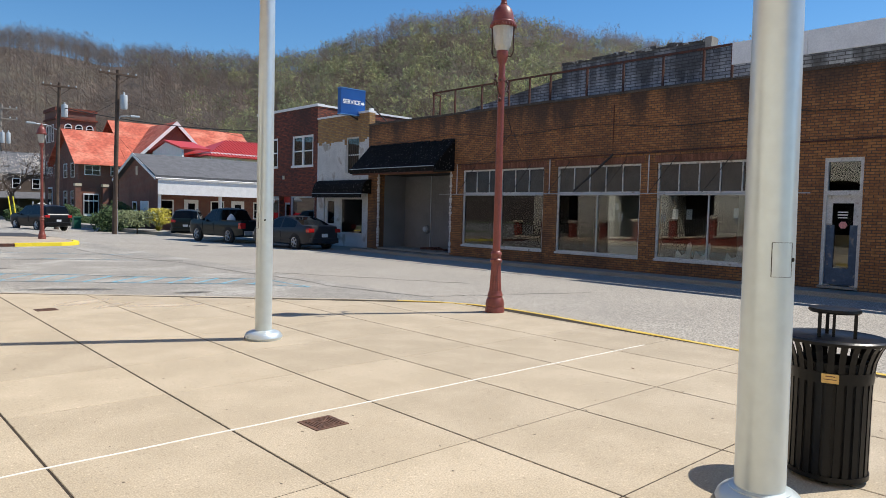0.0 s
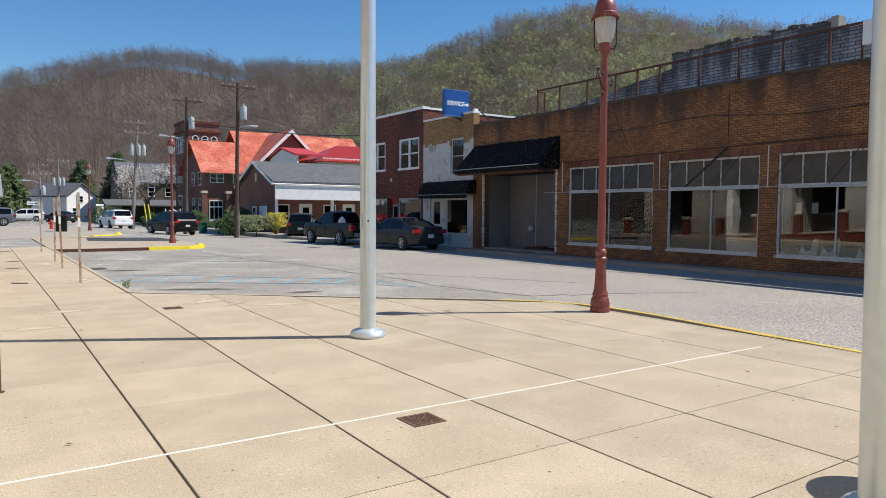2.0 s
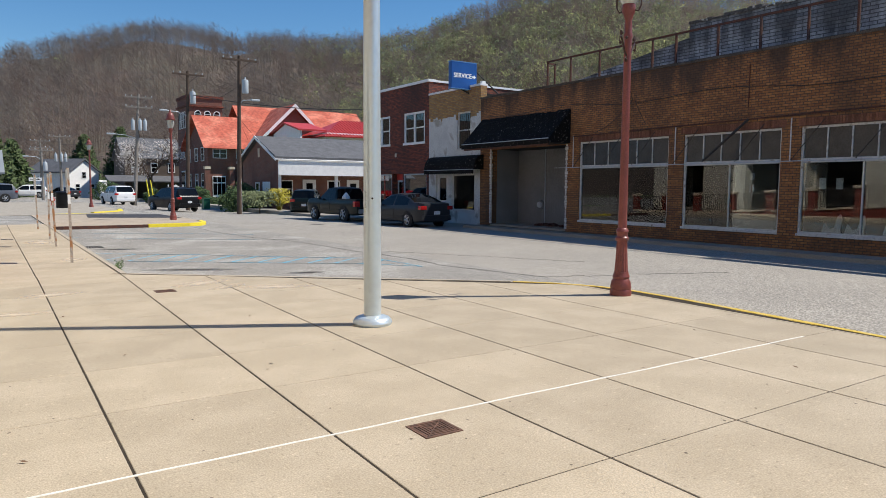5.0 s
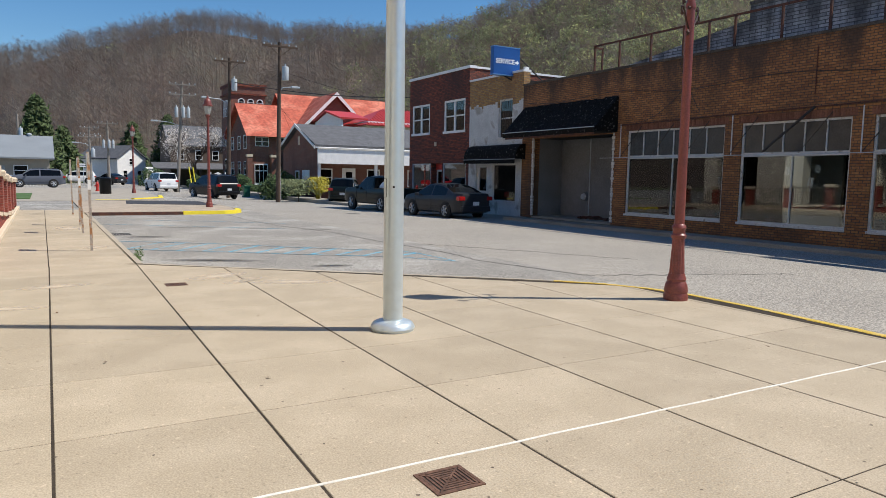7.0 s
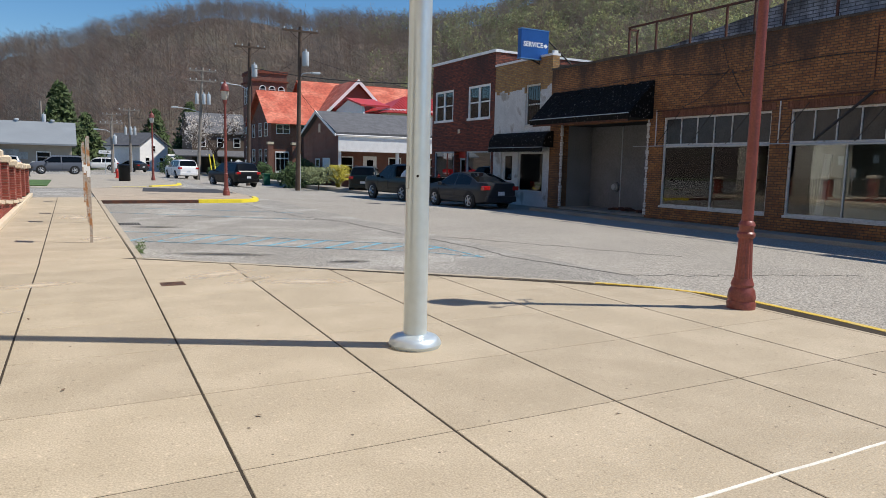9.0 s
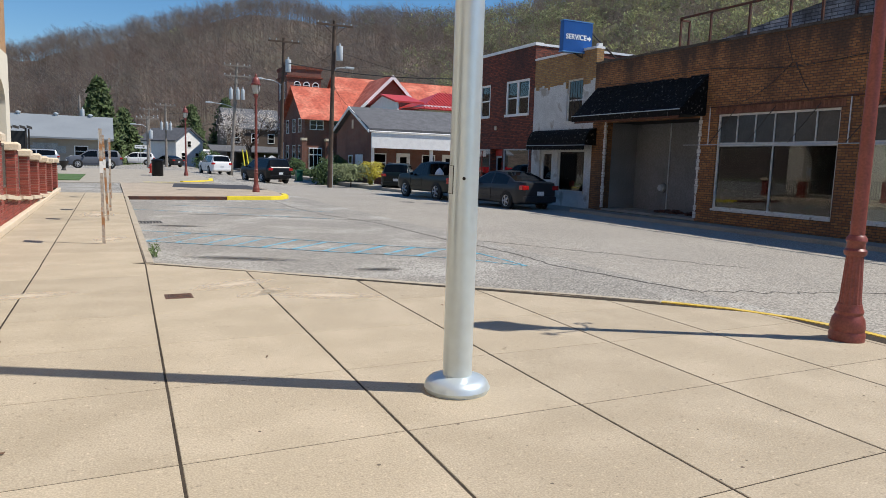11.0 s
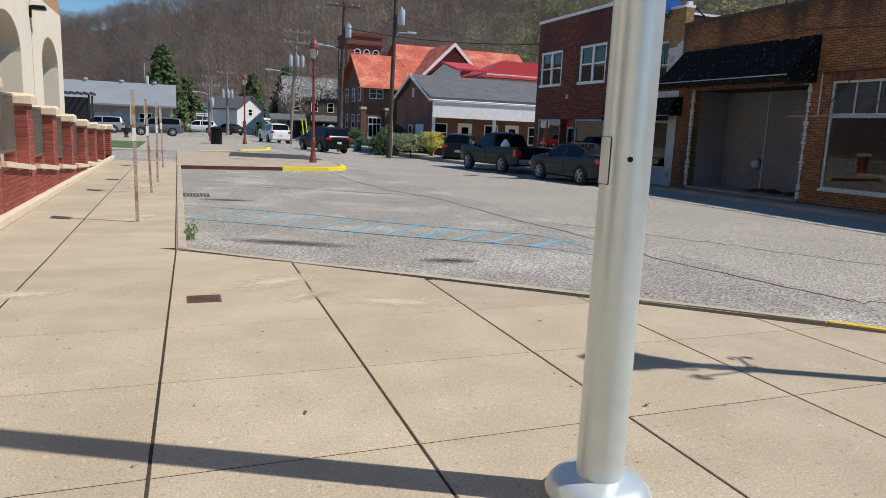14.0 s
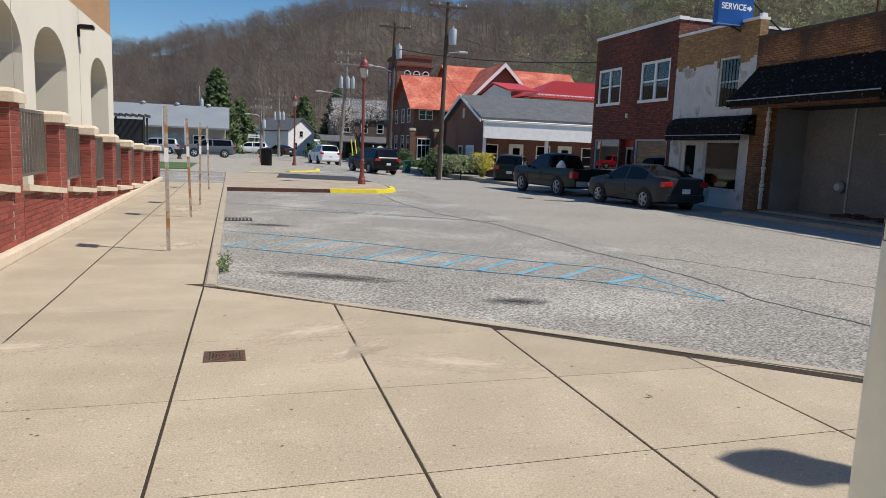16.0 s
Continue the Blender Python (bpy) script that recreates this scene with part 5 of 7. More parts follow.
# brown-black wall and ceiling colour holds the shade inside the arcade
part("inner_wall", B((-5.2, -5.0, -8, 33.2, 0, 4.85), (-5.0, -1.95, -8, 33.2, 4.3, 4.5)), material("shade-darkened arcade wall", (0.07, 0.055, 0.045), 0.8, var=0.15), ar)
for a in (6.2, 12.2, 18.2, 24.2, 30.2):
    part("inner_glass", B(-4.99, -4.96, a, a + 2.0, 0.4, 3.4), DARK_GLASS, ar)
    part("pilaster", B(-3.2, -1.95, a - 1.6, a - 1.45, 0, 4.3), STUCCO, ar)
part("ramp_floor", B(-5, -0.26, -8, 33.2, 0.0, 0.3), FAR_WALK, ar)
for y in (10.1, 22.1, 28.15):
    part("score_line", B(-1.2, -1.195, y, y + 0.015, 0.3, 4.85), SIDING, ar)
wl = part("wall_light", B(-1.15, -0.8, 27.9, 28.2, 4.3, 4.42, bevel=0.04), BLACK_METAL, ar, "dark wall lamp on an arm")
part("wall_light_arm", B(-1.2, -1.15, 27.98, 28.12, 4.1, 4.4), BLACK_METAL, wl)

# ramp wall of brick piers with railings
rw = thing("ramp_wall", "red brick ramp wall with stone-capped piers", "wall", (0.1, 24, 0), worldly=True, kind="structure")
PY = [19.0 + 2.47 * k for k in range(-2, 7)]
def pier_top(y):
    return 1.25 + 0.6 * max(0.0, (33.8 - y) / 14.8) ** 1.7 if y < 33.9 else 1.25
def sill_z(y):
    return pier_top(y) - 1.22
part("plinth", B(-0.22, 0.3, 13.9, 34.1, 0.0, 0.13, bevel=0.02), CREAM, rw)
bm = bmesh.new()
for a, b in zip(PY, PY[1:]):
    prism(bm, [(0.19, a + 0.4, 0.13), (0.19, b, 0.13), (0.19, b, sill_z(b) - 0.03), (0.19, a + 0.4, sill_z(a) - 0.03)], (-0.3, 0, 0))
part("wall_core", bm, MORTAR, rw, "pale mortar joints")
bm = bmesh.new()
for y in PY:
    box(bm, -0.19, 0.19, y + 0.012, y + 0.398, 0.13, pier_top(y) - 0.17)
part("pier_core", bm, MORTAR, rw)
for y in PY:
    t = pier_top(y)
    bm = bmesh.new()
    box(bm, -0.26, 0.26, y - 0.06, y + 0.47, t - 0.17, t - 0.05)
    vs = box(bm, -0.26, 0.26, y - 0.06, y + 0.47, t - 0.05, t)
    for v in vs:
        if v.co.z > t - 0.01:
            v.co.x *= 0.78
            v.co.y = y + 0.205 + (v.co.y - y - 0.205) * 0.78
    part("pier_cap", bm, CREAM, rw)
for a, b in zip(PY, PY[1:]):
    za, zb = sill_z(a), sill_z(b)
    part("sill", P([(-0.2, a + 0.4, za - 0.03), (0.27, a + 0.4, za - 0.03), (0.27, a + 0.4, za + 0.05), (-0.2, a + 0.4, za + 0.08)], (0, b - a - 0.4, zb - za)), CREAM, rw)
    rl = part("railing", B((-0.03, 0.0, a + 0.42, b - 0.02, za + 0.98, za + 1.02), (-0.03, 0.0, a + 0.42, b - 0.02, za + 0.1, za + 0.14)), material("grey railing", (0.13, 0.115, 0.1), 0.5) if a == PY[0] else bpy.data.materials["grey railing"], rw)
    n = 14
    for k in range(n):
        y = a + 0.48 + (b - a - 0.54) * k / (n - 1)
        part("baluster", B(-0.03, 0.0, y - 0.012, y + 0.012, za + 0.14, za + 0.98), bpy.data.materials["grey railing"], rl)
# bricks of the ramp wall: single ones where the camera passes nearest, the rest joined
def brick_mesh(lx, ly, lz):
    bm = bmesh.new()
    box(bm, -lx / 2, lx / 2, -ly / 2, ly / 2, -lz / 2, lz / 2)
    bmesh.ops.bevel(bm, geom=[e for e in bm.edges if all(v.co.x > 0 for v in e.verts)], offset=0.004, segments=1, affect="EDGES")
    me = bpy.data.meshes.new("brick")
    bm.to_mesh(me)
    bm.free()
    me.materials.append(WALL_BRICK)
    return me
ONE = brick_mesh(0.035, 0.2, 0.062)
SIDE = brick_mesh(0.035, 0.18, 0.062)
HALF = brick_mesh(0.035, 0.095, 0.062)
single, far_bricks = [], []
for a, b in zip(PY, PY[1:]):
    row = 0
    z = 0.17
    while z < sill_z(a) - 0.05:
        y = a + 0.405
        if row % 2:
            far_bricks.append((HALF, (0.185, y + 0.0475, z), 0))
            y += 0.105
        while y + 0.19 < b + 0.1:
            if z + 0.03 < sill_z(a) + (sill_z(b) - sill_z(a)) * (y - a) / (b - a) - 0.02:
                (single if 16.0 < y < 21.0 and len(single) < 150 else far_bricks).append((ONE, (0.185, y + 0.1, z), 0))
            y += 0.21
        z += 0.072
        row += 1
piers = []
for y0 in PY:
    row, z = 0, 0.17
    while z < pier_top(y0) - 0.2:
        for k in range(2):
            piers.append((SIDE, (0.18, y0 + 0.105 + 0.195 * k, z), 0))
            piers.append((SIDE, (0.095 - 0.195 * k, y0 + 0.02, z), -90))
        z += 0.072
        row += 1
near = [p for p in piers if 16.3 < p[1][1] < 22.0][:150]
far_bricks += [p for p in piers if p not in near]
for me, at, rz in single + near:
    ob = new("brick", me)
    ob.parent = rw
    ob.matrix_parent_inverse = rw.matrix_basis.inverted()
    ob.matrix_basis = pose(*at, 0, 0, rz)
vs, fs = [], []
for me, at, rz in far_bricks:
    if at[1] < 12:
        continue
    m, k = pose(*at, 0, 0, rz), len(vs)
    vs += [tuple(m @ v.co) for v in me.vertices]
    fs += [tuple(k + i for i in f.vertices) for f in me.polygons]
me = bpy.data.meshes.new("brickwork")
me.from_pydata(vs, [], fs)
me.materials.append(WALL_BRICK)
ob = new("brickwork", me)
ob.parent = rw
ob.matrix_parent_inverse = rw.matrix_basis.inverted()
tagged(ob, kind="stuff")

# ---- vehicles ----
def car(name, label, at, turn, paint, Ln, Wd, H, top, belt, back, roof0, roof1, wind, side0, pillar, wheel=0.32, base=0.2, wb=(0.215, 0.79), bed=False, rail=False, tumble=0.27, square=0.22):
    """A vehicle along y, nose at +y. top: outline of roof, bonnet and tail as (share of the length from the tail, height); back, wind: feet of
    the rear and front glass, roof0, roof1: their heads, side0: rear end of the side windows, pillar: the post between the doors."""
    c = thing(name, label, "car", at, turn, group="vehicles in the street")
    w2 = Wd / 2
    Y = lambda s: (s - 0.5) * Ln
    def height(s):
        for (a, u), (b, v) in zip(top, top[1:]):
            if a <= s <= b:
                return u + (v - u) * (s - a) / max(b - a, 1e-6)
        return top[-1][1]
    def section(s):
        t = height(s)
        b = min(belt[0] + (belt[1] - belt[0]) * s, t - 0.02)
        e, h = min(s, 1 - s), t - b
        share = h / (H - b)
        nar = 1 - (square if s < 0.5 else 0.22) * max(0.0, 1 - e / 0.09) ** 2
        lo = base + 0.08 * max(0.0, 1 - e / 0.1)
        lean = 0.945 - tumble * share * 0.8
        half = [(0.0, lo), (0.82, lo), (0.955, lo + 0.06), (0.985, lo + 0.4 * (b - lo)), (1.0, lo + 0.62 * (b - lo)), (0.985, lo + 0.86 * (b - lo)), (0.945, b), (lean, b + 0.8 * h), (lean - 0.05, b + 0.93 * h), (lean * 0.55, b + 0.985 * h), (0.0, b + h)]
        ring = [(-x * w2 * nar, Y(s), z) for x, z in half] + [(x * w2 * nar, Y(s), z) for x, z in half[-2:0:-1]]
        return ring, share
    st = sorted({round(k / 40, 4) for k in range(41)} | {0.006, 0.014, 0.985, 0.994, back, roof0, roof1, wind, side0, *pillar} | {a for a, _ in top})
    st = [a for k, a in enumerate(st) if k == 0 or a - st[k - 1] > 0.0015]
    rings = [section(a) for a in st]
    n = len(rings[0][0])
    meshes = {"body": bmesh.new(), "windscreen": bmesh.new(), "rear_window": bmesh.new(), "side_window": bmesh.new(), "side_window.": bmesh.new()}
    seen = {k: {} for k in meshes}
    def vert(k, i, j):
        if (i, j) not in seen[k]:
            seen[k][i, j] = meshes[k].verts.new(rings[i][0][j])
        return seen[k][i, j]
    for i in range(len(st) - 1):
        m, share = (st[i] + st[i + 1]) / 2, (rings[i][1] + rings[i + 1][1]) / 2
        for j in range(n):
            k = "body"
            if j in (8, 9, 10, 11) and roof1 < m < wind:
                k = "windscreen"
            elif j in (8, 9, 10, 11) and back < m < roof0:
                k = "rear_window"
            elif j in (6, 13) and share > 0.3 and side0 < m < wind and not pillar[0] < m < pillar[1]:
                k = "side_window" if j == 6 else "side_window."
            meshes[k].faces.new((vert(k, i, j), vert(k, i, (j + 1) % n), vert(k, i + 1, (j + 1) % n), vert(k, i + 1, j)))
    for i in (0, len(st) - 1):
        meshes["body"].faces.new([vert("body", i, j) for j in range(n)])
    body = part("body", meshes.pop("body"), paint, c, smooth=True)
    for k, bm in meshes.items():
        bmesh.ops.recalc_face_normals(bm, faces=bm.faces[:])
        part(k.rstrip("."), bm, CAR_GLASS, c, "dark tinted glass", smooth=True)
    b0, b1 = belt
    for sx in (-1, 1):
        part("mirror", B(sx * (w2 + 0.07) - 0.09, sx * (w2 + 0.07) + 0.09, Y(wind) - 0.30, Y(wind) - 0.19, b1 + 0.02, b1 + 0.15, bevel=0.035), paint, c)
        x = sx * w2 * (0.8 if square > 0.1 else 0.9)
        part("tail_lamp", B(x - 0.15, x + 0.15, Y(0) - 0.012, Y(0) + 0.22, b0 - (0.22 if not bed else 0.34), b0 - 0.05, bevel=0.03), TAIL, c, "red tail lamp")
        part("head_lamp", B(sx * w2 * 0.72 - 0.15, sx * w2 * 0.72 + 0.15, Y(1) - 0.3, Y(1) - 0.04, top[-2][1] - 0.22, top[-2][1] - 0.09, bevel=0.03), HEADL, c)
        for a in wb:
            bm = bmesh.new()
            m = Matrix.Translation((sx * (w2 - 0.055), Y(a), wheel + 0.01)) @ Matrix.Rotation(radians(90), 4, "Y")
            bmesh.ops.create_cone(bm, cap_ends=True, segments=32, radius1=wheel + 0.055, radius2=wheel + 0.055, depth=0.122, matrix=m)
            part("wheel_arch", bm, TYRE, c)
            m2 = Matrix.Translation((sx * (w2 - 0.09), Y(a), wheel)) @ Matrix.Rotation(radians(90 * sx), 4, "Y")
            tyre = part("tyre", L([(wheel * 0.6, -0.1), (wheel * 0.93, -0.1), (wheel, -0.07), (wheel, 0.09), (wheel * 0.95, 0.112), (wheel * 0.66, 0.112)], 32), TYRE, c, smooth=True)
            tyre.data.transform(m2)
            bm = bmesh.new()
            for k in range(5):
                t = 2 * math.pi * (k + 0.3) / 5
                rod(bm, (0, 0, 0.118), (wheel * 0.62 * math.cos(t), wheel * 0.62 * math.sin(t), 0.114), 0.05, 0.034, n=6)
            lathe(bm, [(wheel * 0.58, 0.09), (wheel * 0.64, 0.11), (wheel * 0.68, 0.122), (wheel * 0.62, 0.118), (wheel * 0.58, 0.1)], 28)
            rim = part("rim", bm, RIM, tyre, smooth=True)
            rim.data.transform(m2)
        for a in (pillar[0], wind - 0.005):
            part("door_seam", B(sx * (w2 + 0.001) - 0.006, sx * (w2 + 0.001) + 0.006, Y(a) - 0.004, Y(a) + 0.004, base + 0.14, b1 - 0.08), TYRE, body)
        for a in (pillar[0] + 0.02, side0 + 0.03) if not bed else (pillar[0] + 0.02,):
            part("door_handle", B(sx * w2 * 0.985 - 0.016, sx * w2 * 0.985 + 0.016, Y(a), Y(a) + 0.16, b1 - 0.15, b1 - 0.115, bevel=0.006), paint, body)
        part("side_moulding", B(sx * w2 * 1.0 - 0.01, sx * w2 * 1.0 + 0.01, Y(wb[0]) + wheel + 0.08, Y(wb[1]) - wheel - 0.08, base + 0.24, base + 0.29), paint, body)
    part("rear_bumper", B(-w2 * 0.84, w2 * 0.84, Y(0) - 0.035, Y(0) + 0.14, base + 0.1, base + 0.33, bevel=0.04), RIM if bed else paint, c)
    part("front_bumper", B(-w2 * 0.82, w2 * 0.82, Y(1) - 0.12, Y(1) + 0.03, base + 0.08, base + 0.3, bevel=0.04), paint, c)
    pl = Y(0) - (0.041 if not bed else 0.042)
    part("number_plate", B(-0.155, 0.155, pl, pl + 0.006, base + 0.2, base + 0.35) if bed else B(-0.155, 0.155, Y(0) - 0.012, Y(0) + 0.002, base + 0.36, base + 0.51), PLATE, c)
    if bed:
        part("bed", B(-w2 * 0.8, w2 * 0.8, Y(0.02), Y(back) - 0.08, b0 - 0.02, b0 + 0.012), LINER, c, "black open load bed")
        part("bed_rail", B((-w2 * 0.945, -w2 * 0.8, Y(0.015), Y(back) - 0.02, b0 - 0.03, b0 + 0.05), (w2 * 0.8, w2 * 0.945, Y(0.015), Y(back) - 0.02, b0 - 0.03, b0 + 0.05), (-w2 * 0.8, w2 * 0.8, Y(0.0), Y(0.015), b0 - 0.12, b0 + 0.045)), paint, c)
    if rail:
        for sx in (-1, 1):
            part("roof_rail", R(((sx * 0.64 * w2, Y(roof0 + 0.06), H + 0.0), (sx * 0.64 * w2, Y(roof1 - 0.06), H + 0.0), 0.018)), TRIM, c)
    return c


def paint(name, col, rough=0.3, metal=0.0):
    return material(name, col, rough, metal=metal, var=0.03, coat=0.08, spec=0.22, bump=0)
GREY_CAR = paint("graphite car paint", (0.03, 0.032, 0.037))
GREEN_CAR = paint("dark green car paint", (0.006, 0.012, 0.012))
BLACK_CAR = paint("black car paint", (0.01, 0.01, 0.011))
WHITE_CAR = paint("white car paint", (0.75, 0.76, 0.77), metal=0.0)
SILVER_CAR = paint("silver car paint", (0.42, 0.44, 0.46), metal=0.5)
SEDAN = dict(Ln=4.58, Wd=1.74, H=1.46, belt=(0.98, 0.86), back=0.135, roof0=0.33, roof1=0.57, wind=0.735, side0=0.225, pillar=(0.455, 0.475), wheel=0.32,
             top=((0, 0.93), (0.008, 1.03), (0.05, 1.06), (0.135, 1.08), (0.23, 1.27), (0.33, 1.415), (0.42, 1.455), (0.5, 1.455), (0.57, 1.42), (0.66, 1.22), (0.735, 1.02), (0.85, 0.95), (0.94, 0.85), (0.98, 0.74), (1, 0.6)))
SUV = dict(Ln=4.75, Wd=1.88, H=1.74, belt=(1.1, 1.0), back=0.02, roof0=0.075, roof1=0.6, wind=0.735, side0=0.085, pillar=(0.43, 0.45), wheel=0.36, base=0.25, rail=True,
           top=((0, 1.0), (0.012, 1.12), (0.02, 1.16), (0.075, 1.64), (0.11, 1.69), (0.3, 1.735), (0.5, 1.725), (0.6, 1.68), (0.735, 1.18), (0.86, 1.1), (0.95, 0.98), (0.985, 0.85), (1, 0.68)))
PICKUP = dict(Ln=5.5, Wd=1.95, H=1.80, belt=(1.12, 1.08), back=0.365, roof0=0.405, roof1=0.585, wind=0.695, side0=0.42, pillar=(0.485, 0.5), wheel=0.39, bed=True, base=0.34, wb=(0.22, 0.79), square=0.06, tumble=0.24,
              top=((0, 1.13), (0.365, 1.14), (0.37, 1.2), (0.405, 1.71), (0.43, 1.78), (0.5, 1.80), (0.585, 1.75), (0.695, 1.24), (0.74, 1.2), (0.9, 1.14), (0.965, 1.03), (0.99, 0.9), (1, 0.72)))
car("parked_sedan", "dark grey four-door sedan parked at the kerb", (16.38, 28.06, road_z(16, 28)), 3.5, GREY_CAR, **SEDAN)
car("parked_pickup", "dark green pickup truck parked at the kerb", (16.63, 35.1, road_z(16, 35)), 5, GREEN_CAR, **PICKUP)
car("parked_small_suv", "small dark green SUV parked before the brick building", (19.2, 46.5, -0.33), -28, GREEN_CAR, **SUV)
car("white_suv", "white SUV driving up the street", (10.7, 71.0, road_z(10.7, 71)), 8, WHITE_CAR, **SUV)
car("black_suv", "black SUV driving up the street", (12.0, 54.3, road_z(12.0, 54)), 15, BLACK_CAR, **SUV)
car("parked_grey_suv", "blue-grey SUV parked on the corner lot", (0.6, 77, -0.02), 95, paint("slate car paint", (0.11, 0.12, 0.145)), **SUV)
car("parked_silver_suv", "silver SUV parked beside the long low building", (-5.2, 88, -0.1), 92, SILVER_CAR, **SUV)
car("parked_white_van", "white van parked far down the street", (5.2, 108, -0.12), 85, WHITE_CAR, **SUV)
car("parked_dark_sedan", "dark sedan parked far down the street", (8.8, 101, -0.12), 30, GREY_CAR, **SEDAN)
car("parked_red_pickup", "bright red pickup truck parked beside the low building", (-12.2, 88.5, -0.1), 88, paint("red car paint", (0.5, 0.02, 0.025), metal=0.0), **PICKUP)
tagged(link("white_bag", L([(0.22, 0), (0.2, 0.15), (0.09, 0.3), (0.02, 0.36)], 9, (16.2, 34.0, road_z(16, 35) + 1.13)), WHITE), "white bundle lying on the pickup bed", "bag")

# ---- houses further off ----
def gable_roof(bm, x0, x1, y0, y1, eave, ridge, over=0.3, along="x", t=0.18):
    if along == "x":
        ym = (y0 + y1) / 2
        for a, s in ((y0 - over, 1), (y1 + over, -1)):
            k = (ridge - eave) / (ym - y0)
            prism(bm, [(x0 - over, a, eave - over * k), (x0 - over, ym, ridge), (x0 - over, ym, ridge + t), (x0 - over, a, eave - over * k + t)], (x1 - x0 + 2 * over, 0, 0))
    else:
        xm = (x0 + x1) / 2
        for a in (x0 - over, x1 + over):
            k = (ridge - eave) / (xm - x0)
            prism(bm, [(a, y0 - over, eave - over * k), (xm, y0 - over, ridge), (xm, y0 - over, ridge + t), (a, y0 - over, eave - over * k + t)], (0, y1 - y0 + 2 * over, 0))


def window_y(parent, x0, x1, y, z0, z1, mats=None, cross=True, cols=1):
    """A framed window on a wall that faces -y."""
    f = mats or WHITE
    w = part("window", B((x0, x0 + 0.09, y - 0.06, y + 0.02, z0, z1), (x1 - 0.09, x1, y - 0.06, y + 0.02, z0, z1), (x0 + 0.09, x1 - 0.09, y - 0.06, y + 0.02, z1 - 0.09, z1), (x0 + 0.09, x1 - 0.09, y - 0.08, y + 0.02, z0, z0 + 0.08)), f, parent)
    part("pane", B(x0 + 0.09, x1 - 0.09, y - 0.02, y + 0.01, z0 + 0.08, z1 - 0.09), CAR_GLASS, w)
    if cross:
        part("sash_bar", B(x0 + 0.09, x1 - 0.09, y - 0.04, y - 0.02, (z0 + z1) / 2 - 0.03, (z0 + z1) / 2 + 0.03), f, w)
    for k in range(1, cols):
        x = x0 + (x1 - x0) * k / cols
        part("mullion", B(x - 0.05, x + 0.05, y - 0.05, y - 0.02, z0 + 0.08, z1 - 0.09), f, w)
    return w


def window_x(parent, x, y0, y1, z0, z1, f=None):
    """A framed window on a wall that faces -x."""
    f = f or WHITE
    w = part("window", B((x - 0.06, x + 0.02, y0, y0 + 0.09, z0, z1), (x - 0.06, x + 0.02, y1 - 0.09, y1, z0, z1), (x - 0.06, x + 0.02, y0 + 0.09, y1 - 0.09, z1 - 0.09, z1), (x - 0.08, x + 0.02, y0 + 0.09, y1 - 0.09, z0, z0 + 0.08)), f, parent)
    part("pane", B(x - 0.02, x + 0.01, y0 + 0.09, y1 - 0.09, z0 + 0.08, z1 - 0.09), CAR_GLASS, w)
    part("sash_bar", B(x - 0.04, x - 0.02, y0 + 0.09, y1 - 0.09, (z0 + z1) / 2 - 0.03, (z0 + z1) / 2 + 0.03), f, w)
    return w


# brick office with white porch fascia and grey roof
of = thing("brick_office", "single-storey brick office with white porch and grey shingle roof", "house", (19.6, 53, -0.4), worldly=True)
part("wall", B((19.9, 36, 55.2, 62.0, -0.6, 3.75)), CHURCH_BRICK, of)
part("gable_wall", P([(19.6, 53.3, -0.6), (19.6, 62.0, -0.6), (19.6, 62.0, 3.7), (19.6, 57.65, 5.45), (19.6, 53.3, 3.7)], (0.3, 0, 0)), CHURCH_BRICK, of)
part("porch_fascia", B((19.9, 36, 52.88, 53.1, 2.45, 3.66), (19.5, 19.9, 52.88, 53.0, 2.45, 3.6)), WHITE, of, "broad white porch fascia")
part("porch_ceiling", B(19.9, 36, 53.4, 55.2, 2.6, 2.7), WHITE, of)
for x in (19.62, 24.45, 29.3, 34):
    part("porch_post", B(x, x + 0.22, 53.22, 53.42, -0.5, 2.45), WHITE, of)
bm = bmesh.new()
gable_roof(bm, 19.6, 36, 53.2, 62.1, 3.85, 5.55, 0.35)
part("roof", bm, GREY_ROOF, of)
part("bargeboard", P([(19.2, 52.8, 3.55), (19.2, 57.65, 5.5), (19.2, 62.5, 3.55), (19.2, 62.5, 3.75), (19.2, 57.65, 5.74), (19.2, 52.8, 3.75)], (0.06, 0, 0)), WHITE, of)
for a in (20.4, 24.6, 28.4):
    window_y(of, a, a + 1.15, 55.2, 0.65, 2.1)
for a in (22.4, 26.4, 30.4):
    d = part("door", B(a, a + 1.15, 55.12, 55.2, -0.45, 2.15), WHITE, of)
    part("door_glass", B(a + 0.3, a + 0.85, 55.1, 55.12, 0.6, 1.85), CAR_GLASS, d)
part("gutter", R(((19.3, 52.8, 3.66), (36, 52.8, 3.66), 0.05)), WHITE, of)
part("oval_vent", B(19.55, 19.6, 57.45, 57.85, 4.0, 4.7), CREAM, of)
part("gable_sign", B(19.52, 19.58, 55.0, 56.7, 0.6, 1.95), WHITE, of, "blank white board")
window_x(of, 19.6, 57.6, 58.6, 0.5, 1.9)
part("chimney", B(41.0, 42.2, 60.5, 61.5, 3, 8.6), CHURCH_BRICK, of)

